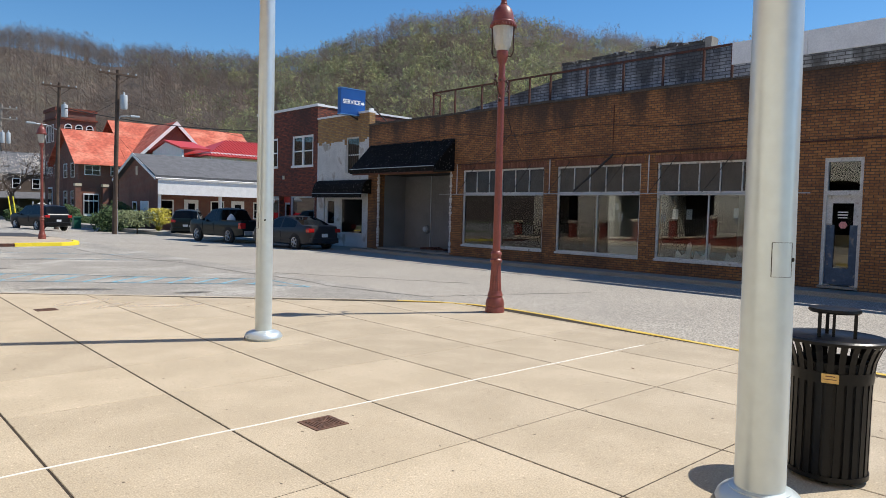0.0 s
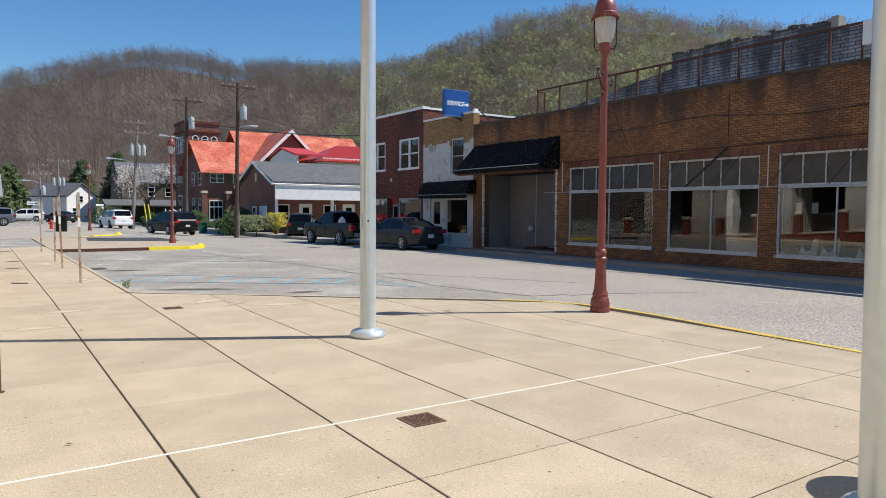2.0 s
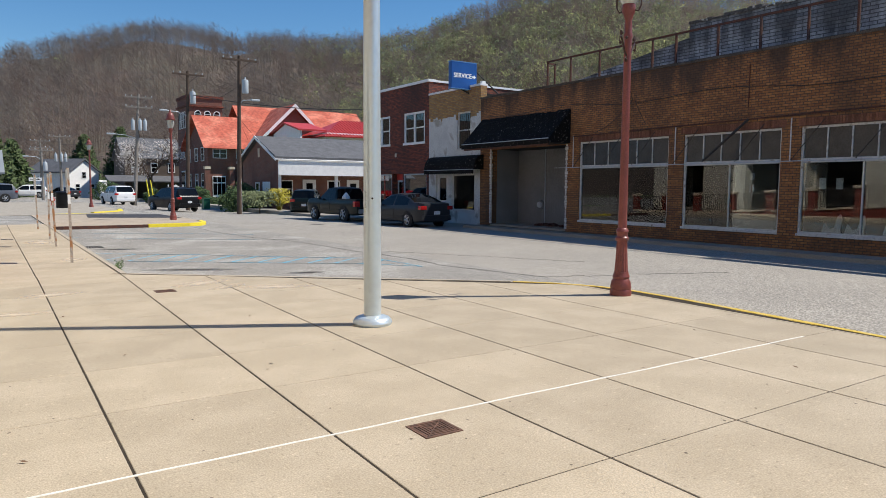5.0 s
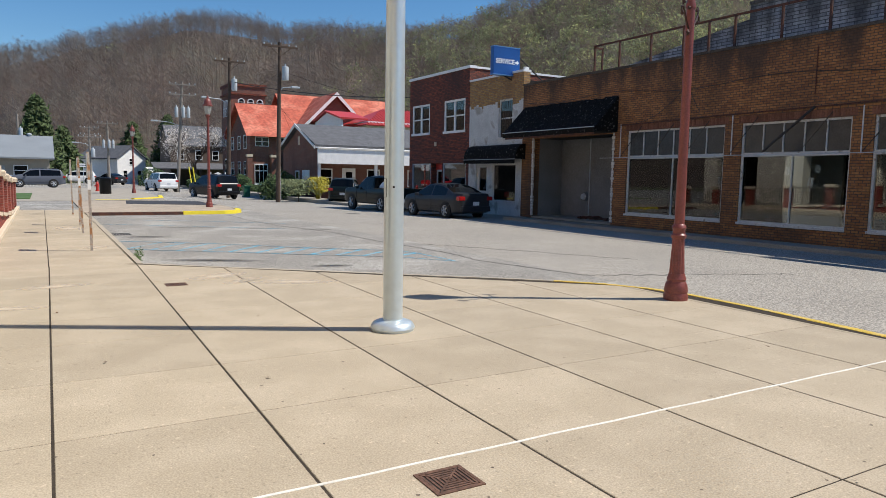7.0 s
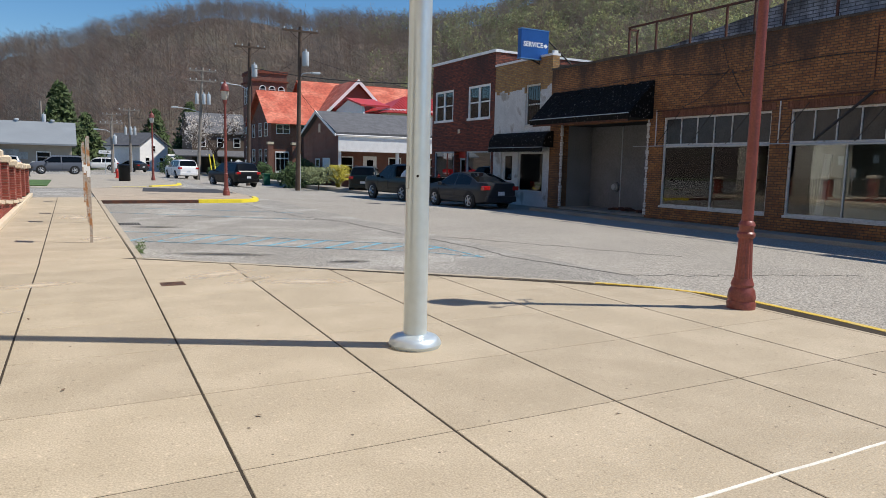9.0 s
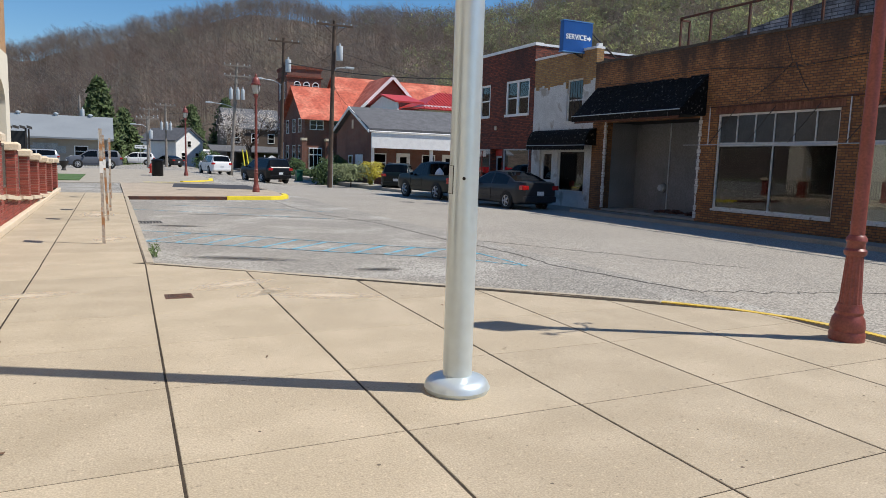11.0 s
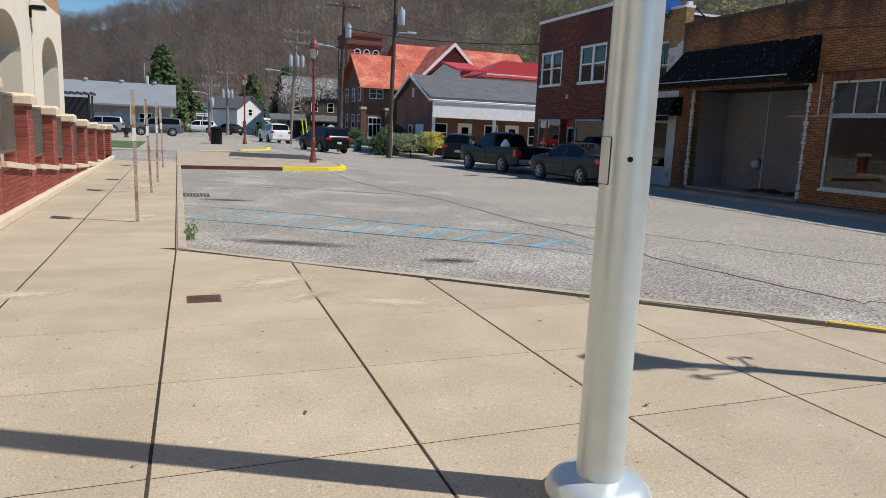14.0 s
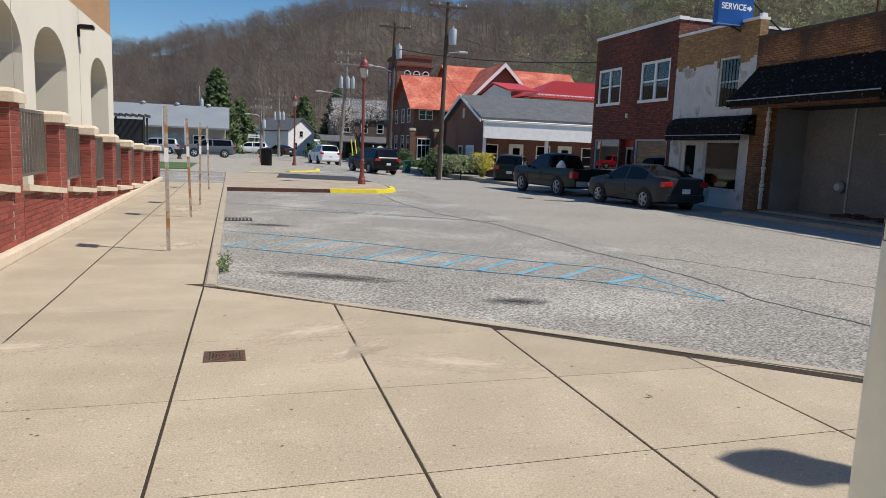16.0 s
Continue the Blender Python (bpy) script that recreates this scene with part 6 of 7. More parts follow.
# church
ch = thing("church", "large red brick church with square tower and orange-red tile roofs", "church", (30, 92, -0.5), worldly=True)
part("nave_wall", B((22.9, 27.9, 86, 97, -0.6, 6.4), (27.9, 45, 86, 100, -0.6, 6.4)), CHURCH_BRICK, ch)
bm = bmesh.new()
prism(bm, [(28.0, 85.0, 6.05), (28.0, 92.6, 11.9), (46, 92.6, 11.9), (46, 85.0, 6.05)], (0, 0.15, 0.2))
prism(bm, [(28.0, 100.6, 6.05), (28.0, 92.75, 11.95), (46, 92.75, 11.95), (46, 100.6, 6.05)], (0, 0, 0.2))
prism(bm, [(22.2, 85.0, 6.05), (22.2, 90.3, 10.1), (27.98, 90.3, 10.1), (27.98, 85.0, 6.05)], (0, 0.15, 0.2))
prism(bm, [(22.2, 97.0, 6.05), (22.2, 90.45, 10.15), (27.98, 90.45, 10.15), (27.98, 97.0, 6.05)], (0, 0, 0.2))
part("nave_roof", bm, RED_ROOF, ch, "orange-red tiled roof")
part("west_gable", P([(22.9, 86, 6.4), (22.9, 90.4, 9.8), (22.9, 96.5, 6.4)], (0.3, 0, 0)), CHURCH_BRICK, ch)
part("south_gable", P([(28.3, 84.3, -0.6), (28.3, 84.3, 6.6), (33.1, 84.3, 11.35), (38.0, 84.3, 6.6), (38.0, 84.3, -0.6)], (0, 1.6, 0)), CHURCH_BRICK, ch)
bm = bmesh.new()
for sx in (-1, 1):
    prism(bm, [(33.1, 83.7, 11.55), (33.1 + sx * 5.4, 83.7, 6.3), (33.1 + sx * 5.4, 83.7, 6.52), (33.1, 83.7, 11.8)], (0, 9, 0))
part("south_roof", bm, RED_ROOF, ch)
bm = bmesh.new()
for sx in (-1, 1):
    prism(bm, [(33.1, 83.62, 11.3), (33.1 + sx * 5.4, 83.62, 6.05), (33.1 + sx * 5.4, 83.62, 6.5), (33.1, 83.62, 11.82)], (0, 0.07, 0))
part("bargeboard", bm, WHITE, ch, "white bargeboards")
window_y(ch, 32.6, 33.6, 84.28, 7.7, 9.2)
for a, z0, z1 in ((23.5, 4.9, 6.05), (26.3, 4.9, 6.05)):
    window_y(ch, a, a + 1.7, 86, z0, z1, cols=2)
en = part("entrance", B(23.4, 25.0, 85.93, 86, 0.2, 2.8), WHITE, ch)
for k in range(3):
    part("entrance_pane", B(23.5 + k * 0.5, 23.92 + k * 0.5, 85.9, 85.93, 0.5, 1.9), CAR_GLASS, en)
    part("entrance_light", B(23.5 + k * 0.5, 23.92 + k * 0.5, 85.9, 85.93, 2.05, 2.65), CAR_GLASS, en)
for y, z in ((87.5, 4.6), (87.5, 1.4), (90.5, 4.6), (90.5, 1.4), (94, 4.6), (94, 1.4)):
    window_x(ch, 22.9, y, y + 1.4, z, z + 1.7)
for x in (22.7, 25.6):
    bt = part("buttress", B(x - 0.3, x + 0.3, 85.3, 86, -0.6, 3.6), CHURCH_BRICK, ch)
    part("buttress_cap", B(x - 0.34, x + 0.34, 85.25, 86, 3.6, 3.9), CREAM, bt)
part("tower", B(23.3, 27.9, 97, 102.5, -0.6, 13.4), CHURCH_BRICK, ch)
part("tower_cornice", B((23.1, 28.1, 96.8, 102.7, 12.1, 12.3), (23.15, 28.05, 96.85, 102.65, 13.2, 13.6)), RED_BRICK, ch)
for k in range(3):
    w = window_y(ch, 24.2 + k * 1.25, 25.1 + k * 1.25, 97, 10.1, 11.2, cross=False)
    bm = bmesh.new()
    prism(bm, [(24.2 + k * 1.25 + 0.45 + 0.45 * math.cos(t), 96.94, 11.2 + 0.45 * math.sin(t)) for t in [math.pi * j / 10 for j in range(11)]], (0, 0.05, 0))
    part("arch_head", bm, WHITE, w)
    bm = bmesh.new()
    prism(bm, [(24.2 + k * 1.25 + 0.45 + 0.34 * math.cos(t), 96.92, 11.2 + 0.34 * math.sin(t)) for t in [math.pi * j / 10 for j in range(11)]], (0, 0.02, 0))
    part("arch_pane", bm, CAR_GLASS, w)
for y in (98, 99.3, 100.6):
    window_x(ch, 23.3, y, y + 0.9, 9.3, 11.5)
    window_x(ch, 23.3, y, y + 0.9, 5.3, 6.9)
part("tower_arch_window", B(23.2, 23.3, 98.6, 100.6, 0.8, 3.6), WHITE, ch)
part("tower_pane", B(23.17, 23.2, 98.8, 100.4, 1.0, 3.4), CAR_GLASS, ch)
hall = part("hall_wall", B(32.6, 46, 73, 83, -0.6, 7.6), WHITE, ch)
bm = bmesh.new()
for tri in (((32.0, 72.4, 7.2), (46.6, 72.4, 7.2), (42.5, 78, 9.5), (36.5, 78, 9.5)), ((32.0, 83.5, 7.2), (32.0, 72.4, 7.2), (36.5, 78, 9.5)), ((46.6, 72.4, 7.2), (46.6, 83.5, 7.2), (42.5, 78, 9.5)), ((46.6, 83.5, 7.2), (32.0, 83.5, 7.2), (36.5, 78, 9.5), (42.5, 78, 9.5))):
    bm.faces.new([bm.verts.new(p) for p in tri])
bmesh.ops.remove_doubles(bm, verts=bm.verts, dist=0.01)
bmesh.ops.solidify(bm, geom=bm.faces[:], thickness=0.12)
hr_ = part("hall_roof", bm, RED_TIN, ch, "bright red ribbed metal roof")
bm = bmesh.new()
for k in range(34):
    x = 32.4 + k * 0.42
    f = min(1.0, (x - 32.0) / 4.5, (46.6 - x) / 4.1)
    prism(bm, [(x, 72.4, 7.24), (x + 0.05, 72.4, 7.24), (x + 0.05, 72.4 + 5.6 * f, 7.24 + 2.3 * f), (x, 72.4 + 5.6 * f, 7.24 + 2.3 * f)], (0, -0.02, 0.06))
part("roof_rib", bm, RED_TIN, hr_)
bm = bmesh.new()
gable_roof(bm, 30.2, 33.0, 75, 84, 7.9, 8.9, 0.3)
part("porch_roof", bm, RED_TIN, ch)
part("dormer_wall", P([(30.2, 74.8, 6.2), (30.2, 83.5, 6.2), (30.2, 83.5, 7.9), (30.2, 79.4, 8.85), (30.2, 75, 7.9)], (0.2, 0, 0)), WHITE, ch)
part("chimney", B(47.2, 48.6, 84, 85.4, 5, 11.2), CHURCH_BRICK, ch)

# long low building behind the corner lot
lb = thing("long_low_building", "long beige building with pale grey metal roof", "building", (-8, 92, -0.2), worldly=True)
part("wall", B(-16, 1.9, 92, 104, -0.6, 3.1), SIDING, lb)
bm = bmesh.new()
gable_roof(bm, -16, 2.1, 91.2, 104.5, 2.9, 5.45, 0.3)
part("roof", bm, PALE_ROOF, lb)
part("gable_wall", P([(1.7, 92, 3.1), (1.7, 98, 5.2), (1.7, 104, 3.1)], (0.2, 0, 0)), WHITE, lb)
for x in (-7.4, -3.6, 0.0):
    part("roof_vent", L([(0.12, 0), (0.12, 0.25), (0.26, 0.3), (0.26, 0.42), (0.1, 0.5)], 12, (x, 97.6, 5.4)), GALV, lb)
part("mural", B((-6.6, -2.4, 91.95, 92, 1.2, 2.0), (-5.6, -3.2, 91.95, 92, 2.0, 2.3)), material("faded mural", (0.32, 0.35, 0.36), 0.8, var=0.3, s1=1.5), lb, "faded grey painted mural")
window_y(lb, -1.6, -0.2, 92, 0.9, 2.1)
part("ramp_rail", B((-2.0, 1.6, 90.4, 90.5, 0.9, 1.0), (-2.0, 1.6, 90.4, 90.5, 0.2, 0.3)) , WHITE, lb)
for k in range(12):
    part("ramp_baluster", B(-2.0 + k * 0.32, -1.94 + k * 0.32, 90.42, 90.48, -0.2, 0.9), WHITE, lb)
kiosk = thing("dark_shelter", "dark shelter frame with a slatted top", "shelter", (-6.0, 62, -0.02), worldly=True)
for x in (-5.4, -3.3):
    for y in (61, 63):
        part("post", B(x - 0.06, x + 0.06, y - 0.06, y + 0.06, -0.02, 3.0), IRON, kiosk)
part("screen", B(-5.34, -3.36, 60.98, 61.02, 0.1, 2.8), LINER, kiosk)
for k in range(7):
    part("slat", B(-5.7 + k * 0.42, -5.64 + k * 0.42, 60.4, 63.6, 3.0, 3.18), IRON, kiosk)
hoop = thing("basketball_hoop", "white basketball backboard on a pole", "hoop", (-7.2, 84, -0.1))
part("pole", R(((0, 0, 0), (0, 0, 2.9), 0.06)), GREY_POLE, hoop)
part("backboard", B(-0.6, 0.6, -0.1, -0.05, 2.5, 3.4), WHITE, hoop)
part("hoop_ring", R(((-0.25, -0.5, 2.6), (0.25, -0.5, 2.6), 0.02), ((-0.25, -0.1, 2.6), (-0.25, -0.5, 2.6), 0.02), ((0.25, -0.1, 2.6), (0.25, -0.5, 2.6), 0.02)), RED_PAINT, hoop)

def small_house(name, label, x0, x1, y0, y1, eave, ridge, wallm, roofm, along="y", wins=()):
    h = thing(name, label, "house", ((x0 + x1) / 2, y0, -0.3), worldly=True)
    if along == "y":
        part("wall", P([(x0, y0, -0.6), (x1, y0, -0.6), (x1, y0, eave), ((x0 + x1) / 2, y0, ridge - 0.05), (x0, y0, eave)], (0, y1 - y0, 0)), wallm, h)
    else:
        part("wall", P([(x0, y0, -0.6), (x0, y1, -0.6), (x0, y1, eave), (x0, (y0 + y1) / 2, ridge - 0.05), (x0, y0, eave)], (x1 - x0, 0, 0)), wallm, h)
    bm = bmesh.new()
    gable_roof(bm, x0, x1, y0, y1, eave, ridge, 0.3, along)
    part("roof", bm, roofm, h)
    for a, b, c, d in wins:
        window_y(h, a, b, y0, c, d, WHITE)
    return h
wh = small_house("white_house", "small white clapboard house with grey roof", 10.6, 15.6, 118, 127, 3.6, 5.4, WHITE, GREY_ROOF, "y", ((12.6, 13.4, 2.6, 3.6), (11.5, 12.3, 0.6, 1.8), (14.0, 14.8, 0.6, 1.8)))
part("porch", B((15.6, 18.5, 118.5, 121, 1.9, 2.1), (18.2, 18.35, 118.6, 118.75, -0.5, 1.9), (15.7, 15.85, 118.6, 118.75, -0.5, 1.9)), WHITE, wh)
part("side_wing", B(15.6, 19.5, 121, 126, -0.6, 2.4), WHITE, wh)
wh.rotation_euler.z = radians(32)
bh = small_house("brown_house", "brown two-storey house with deep front porch", 17.5, 25.5, 110, 120, 5.6, 8.6, BROWN_HOUSE, GREY_ROOF, "x", ((18.4, 19.4, 3.5, 4.9), (21, 22, 3.5, 4.9), (23.4, 24.4, 3.5, 4.9)))
bm = bmesh.new()
prism(bm, [(14.8, 106.5, 2.05), (25.5, 106.5, 2.05), (25.5, 110, 2.9), (14.8, 110, 2.9)], (0, 0, 0.15))
part("porch_roof", bm, GREY_ROOF, bh)
for x in (15.2, 18, 21, 24):
    part("porch_post", B(x, x + 0.3, 106.8, 107.1, -0.5, 2.1), BROWN_HOUSE, bh)
for k, (x, y, w, hgt, m) in enumerate(((3.5, 150, 9, 3.0, SIDING), (-1.0, 165, 7, 3.2, PALE_ROOM), (7.5, 175, 8, 3.6, WHITE), (14.5, 160, 8, 3.2, CREAM), (1.8, 135, 5, 2.4, CREAM), (22, 150, 9, 4, SIDING))):
    small_house("distant_house", "small distant house with grey roof at the foot of the hill", x, x + w, y, y + 8, hgt, hgt + 1.8, m, GREY_ROOF, "x" if k % 2 else "y", ((x + 1, x + 2, 0.8, 2.0), (x + 3.2, x + 4.2, 0.8, 2.0)))

# ---- poles and wires ----
def utility_pole(x, y, z, h, mat, label, lean=(0, 0), cans=1, arms=1, light=None, yaw=0.0):
    p = thing("utility_pole", label, "utility pole", (x, y, z), yaw, group="utility poles")
    part("pole", R(((0, 0, 0), (lean[0], lean[1], h), 0.17, 0.11), n=12), mat, p)
    fx = lambda f: (lean[0] * f, lean[1] * f, h * f)
    for k in range(arms):
        zz = h - 0.35 - k * 0.9
        arm = part("crossarm", B(lean[0] - 1.2, lean[0] + 1.2, lean[1] - 0.16, lean[1] - 0.06, zz, zz + 0.12), mat, p)
        for a in (-1.1, -0.6, 0.6, 1.1):
            part("insulator", L([(0.03, 0), (0.05, 0.04), (0.05, 0.1), (0.02, 0.14)], 8, (lean[0] + a, lean[1] - 0.11, zz + 0.12)), GALV, arm)
        part("arm_brace", R(((lean[0], lean[1] - 0.12, zz - 0.6), (lean[0] - 0.7, lean[1] - 0.12, zz), 0.025), ((lean[0], lean[1] - 0.12, zz - 0.6), (lean[0] + 0.7, lean[1] - 0.12, zz), 0.025)), mat, p)
    cr = 0.22 if cans == 1 else 0.16
    for k in range(cans):
        a = (0.0,) if cans == 1 else (-0.45, 0.1, 0.5)
        zz = h - 2.55 if cans == 1 else h - 3.3
        part("transformer", L([(0.0, 0), (cr - 0.02, 0.0), (cr, 0.06), (cr, 0.85), (cr - 0.02, 0.92), (0.06, 0.95), (0.05, 1.1), (0.0, 1.12)], 16, (lean[0] * 0.8 + (0.3 if cans == 1 else a[k] * 1.1), lean[1] - 0.38, zz)), GALV, p, smooth=True)
    if light:
        s, zz, ln = light
        bm = bmesh.new()
        pipe(bm, [(lean[0] * 0.7, 0, zz - 0.35), (s * ln * 0.4, -0.1, zz - 0.05), (s * ln, -0.2, zz)], 0.035, 8)
        part("lamp_arm", bm, GALV, p, smooth=True)
        part("lamp_head", B(min(s * ln, s * (ln + 0.6)), max(s * ln, s * (ln + 0.6)), -0.33, -0.08, zz - 0.06, zz + 0.08, bevel=0.04), GALV, p)
    part("meter_pipe", R(((0.17, -0.05, 0.0), (0.17, -0.05, 2.6), 0.03)), GALV, p)
    return p
utility_pole(15.2, 49.0, -0.5, 10.95, WOOD_POLE, "tall brown wooden utility pole with transformer and lamp", (0.2, 0), 1, 1, (1, 8.0, 0.9))
utility_pole(14.0, 58.5, -0.5, 11.1, WOOD_POLE, "dark wooden utility pole with transformer and street light", (0.25, 0), 1, 1, (-1, 7.9, 1.4))
utility_pole(12.0, 70.0, -0.5, 10.4, GREY_POLE, "leaning grey utility pole with three transformers", (0.6, 0), 3, 2, (-1, 6.7, 1.6))
utility_pole(8.3, 97, -0.5, 8.2, GREY_POLE, "distant grey utility pole with transformers", (0, 0), 3, 1)
utility_pole(6.9, 108, -0.5, 8.2, GREY_POLE, "distant grey utility pole with crossarms", (0, 0), 0, 2)
utility_pole(5.9, 90, -0.5, 6.2, GREY_POLE, "short distant utility pole with street light", (0, 0), 1, 1, (-1, 5.2, 1.2))
utility_pole(-1.2, 100, -0.5, 8.7, GREY_POLE, "utility pole rising behind the long low building", (0, 0), 1, 0)
def wire(p, q, sag, r=0.012, label="black overhead cable between poles"):
    bm = bmesh.new()
    pipe(bm, [Vector(p).lerp(Vector(q), k / 16) - Vector((0, 0, sag * 4 * (k / 16) * (1 - k / 16))) for k in range(17)], r, 4)
    tagged(link("overhead_cable", bm, CABLE), label, "cable", group="overhead cables")
wire((14.25, 58.4, 8.8), (24.5, 37.6, 6.6), 0.6, 0.03, "thick pale overhead cable to the brick building")
wire((15.4, 49, 8.6), (27, 37.5, 5.0), 0.5)
wire((15.2, 49, 6.4), (20, 53.2, 3.6), 0.3)
wire((14.1, 58.4, 5.6), (22.9, 86, 5.0), 0.5)
wire((14.1, 58.4, 6.0), (12.5, 70, 6.0), 0.4)
wire((14.2, 58.4, 8.0), (15.3, 49, 8.4), 0.35)
wire((12.5, 70, 7.0), (8.3, 97, 6.5), 0.6)
wire((12.5, 70, 5.2), (8.3, 97, 5.0), 0.6)

# ---- street furniture further off ----
hd = thing("fire_hydrant", "red fire hydrant on the far corner", "hydrant", (4.9, 63.5, -0.02))
part("barrel", L([(0.16, 0), (0.16, 0.05), (0.11, 0.07), (0.11, 0.5), (0.14, 0.52), (0.14, 0.56), (0.1, 0.66), (0.03, 0.72), (0.03, 0.77), (0.0, 0.78)], 18), RED_PAINT, hd, smooth=True)
part("outlet", R(((-0.2, 0, 0.42), (0.2, 0, 0.42), 0.055)), RED_PAINT, hd)
lb2 = thing("litter_bin", "plain black cylindrical litter bin on the far corner", "litter bin", (4.95, 56.0, -0.02))
part("barrel", L([(0.36, 0), (0.38, 0.04), (0.38, 1.0), (0.41, 1.02), (0.41, 1.08), (0.3, 1.16), (0.2, 1.18)], 24), BLACK_METAL, lb2, smooth=True)
wbn = thing("wheelie_bin", "dark green wheeled bin beside the road", "bin", (16.2, 61.5, -0.5))
part("body", P([(-0.25, -0.3, 0.06), (0.25, -0.3, 0.06), (0.25, 0.3, 0.06), (-0.25, 0.3, 0.06)], (0, 0, 0.9)), GREEN_BIN, wbn)
part("lid", B(-0.3, 0.3, -0.36, 0.36, 0.96, 1.04, bevel=0.02), GREEN_BIN, wbn)
for sx in (-1, 1):
    part("wheel", R(((sx * 0.22, 0.3, 0.1), (sx * 0.28, 0.3, 0.1), 0.1), n=14), TYRE, wbn)
cs = thing("church_sign", "white pointed sign board on two posts before the hedge", "sign", (17.4, 78, -0.5))
part("board", P([(-0.7, 0, 1.4), (0, 0, 0.95), (0.7, 0, 1.4), (0.55, 0, 1.9), (0, 0, 2.2), (-0.55, 0, 1.9)], (0, 0.06, 0)), WHITE, cs)
for x in (-0.75, 0.75):
    part("post", R(((x, 0.05, 0), (x, 0.05, 2.2), 0.05)), WHITE, cs)
pt = thing("planter", "dark bowl planter on a pedestal", "planter", (-1.3, 66, -0.02))
part("bowl", L([(0.2, 0), (0.12, 0.2), (0.16, 0.3), (0.34, 0.6), (0.4, 0.75), (0.36, 0.75), (0.3, 0.6)], 20), IRON, pt, smooth=True)
ow = thing("one_way_sign", "small white arrow sign on a thin post", "sign", (5.0, 86, -0.1))
part("post", R(((0, 0, 0), (0, 0, 2.5), 0.03)), GALV, ow)
part("plate", B(-0.6, 0.6, -0.04, -0.02, 2.1, 2.45), WHITE, ow)
part("arrow", P([(-0.5, -0.045, 2.24), (0.2, -0.045, 2.24), (0.2, -0.045, 2.17), (0.5, -0.045, 2.275), (0.2, -0.045, 2.38), (0.2, -0.045, 2.31), (-0.5, -0.045, 2.31)], (0, 0.004, 0)), IRON, ow)
structure("church_lawn", B(17.5, 60, 64.5, 110, -0.6, -0.42), GRASS, "green church lawn")
structure("office_path", B(17.5, 40, 40, 64.5, -0.6, -0.46), FAR_WALK, "pale concrete forecourt")
structure("bridge_stairs", B(*[(15.8 + 0.5 * k, 16.3 + 0.5 * k, 84, 86, -0.5, -0.3 + 0.25 * k) for k in range(7)]), GREY_POLE, "grey steps up to the church door")

# ---- shrubs and trees ----
def blob_points(rng, n, sx, sy, sz, z0=0.0, shell=0.55):
    out = []
    for _ in range(n):
        d = Vector((rng.gauss(0, 1), rng.gauss(0, 1), rng.gauss(0, 1))).normalized()
        r = shell + (1 - shell) * rng.random() ** 0.5
        lump = 1 + 0.18 * math.sin(d.x * 5 + d.z * 3) + 0.12 * math.sin(d.y * 7)
        out.append((d.x * sx * r * lump, d.y * sy * r * lump, z0 + sz + d.z * sz * r * lump))
    return out
rng = random.Random(21)
def shrub(label, at, pts, mat, size, seed):
    s = thing("shrub", label, "shrub", at)
    lf = leaf_cloud("foliage", mat, "", "", (0, 0, 0), pts, size, seed)
    lf.parent = s
    part("stem", R(((0, 0, -0.05), (0, 0, 0.6), 0.05, 0.03)), WOOD_POLE, s)
    return s
spray = []
for k in range(300):
    a, r, top = rng.uniform(0, 6.283), rng.uniform(0.25, 1.15), rng.uniform(1.1, 2.35)
    for j in range(18):
        f = j / 17
        spray.append((r * f ** 1.3 * math.cos(a) + rng.gauss(0, 0.05), r * f ** 1.3 * math.sin(a) + rng.gauss(0, 0.05), top * math.sin(min(f * 1.9, 2.1)) * (1 - 0.25 * f)))
shrub("golden yellow arching shrub beside the road", (18.4, 49.8, -0.45), spray, GOLD_LEAF, 0.055, 1)
weep = []
for k in range(240):
    a, r = rng.uniform(0, 6.283), rng.uniform(0.5, 1.7)
    for j in range(16):
        f = j / 15
        weep.append((r * f * math.cos(a), r * f * math.sin(a), 0.5 + 1.5 * math.sin(min(f * 2.2, 3.0)) * (0.75 + 0.25 * math.sin(k)) - 0.5 * f))
shrub("grey-green weeping shrub beside the road", (17.0, 50.0, -0.45), weep, WEEP_LEAF, 0.09, 2)
for k in range(9):
    shrub("clipped dark green hedge shrub", (15.8 + k * 1.7, 72.0 + rng.uniform(-0.5, 0.5), -0.5), blob_points(rng, 1300, 1.0, 0.8, 0.55), HEDGE, 0.09, 30 + k)
for x, y, s in ((16.6, 54.5, 1.1), (17.8, 56, 1.3), (18.4, 58, 1.2), (16.2, 83, 1.0), (20.5, 80, 1.1), (13.2, 100, 1.3), (14.9, 103, 1.4)):
    shrub("dark green rounded shrub", (x, y, -0.5), blob_points(rng, 1600, s, s, s * 0.9), HEDGE, 0.11, int(x * 7 + y))


def branch_tree(rng, h, spread, levels=3):
    """Limbs of a tree as (start, end, radius) and the tips."""
    limbs, tips = [], []
    def grow(p, d, ln, r, lev):
        q = p + d * ln
        limbs.append((p, q, r, r * 0.65))
        if lev == 0:
            tips.append(q)
            return
        for _ in range(rng.choice((3, 3, 4))):
            nd = (d + Vector((rng.gauss(0, 1), rng.gauss(0, 1), rng.gauss(0.15, 0.6))) * spread).normalized()
            grow(p.lerp(q, rng.uniform(0.6, 1.0)), nd, ln * rng.uniform(0.6, 0.8), r * 0.55, lev - 1)
    grow(Vector((0, 0, 0)), Vector((0, 0, 1)), h * 0.32, h * 0.025, levels)
    return limbs, tips
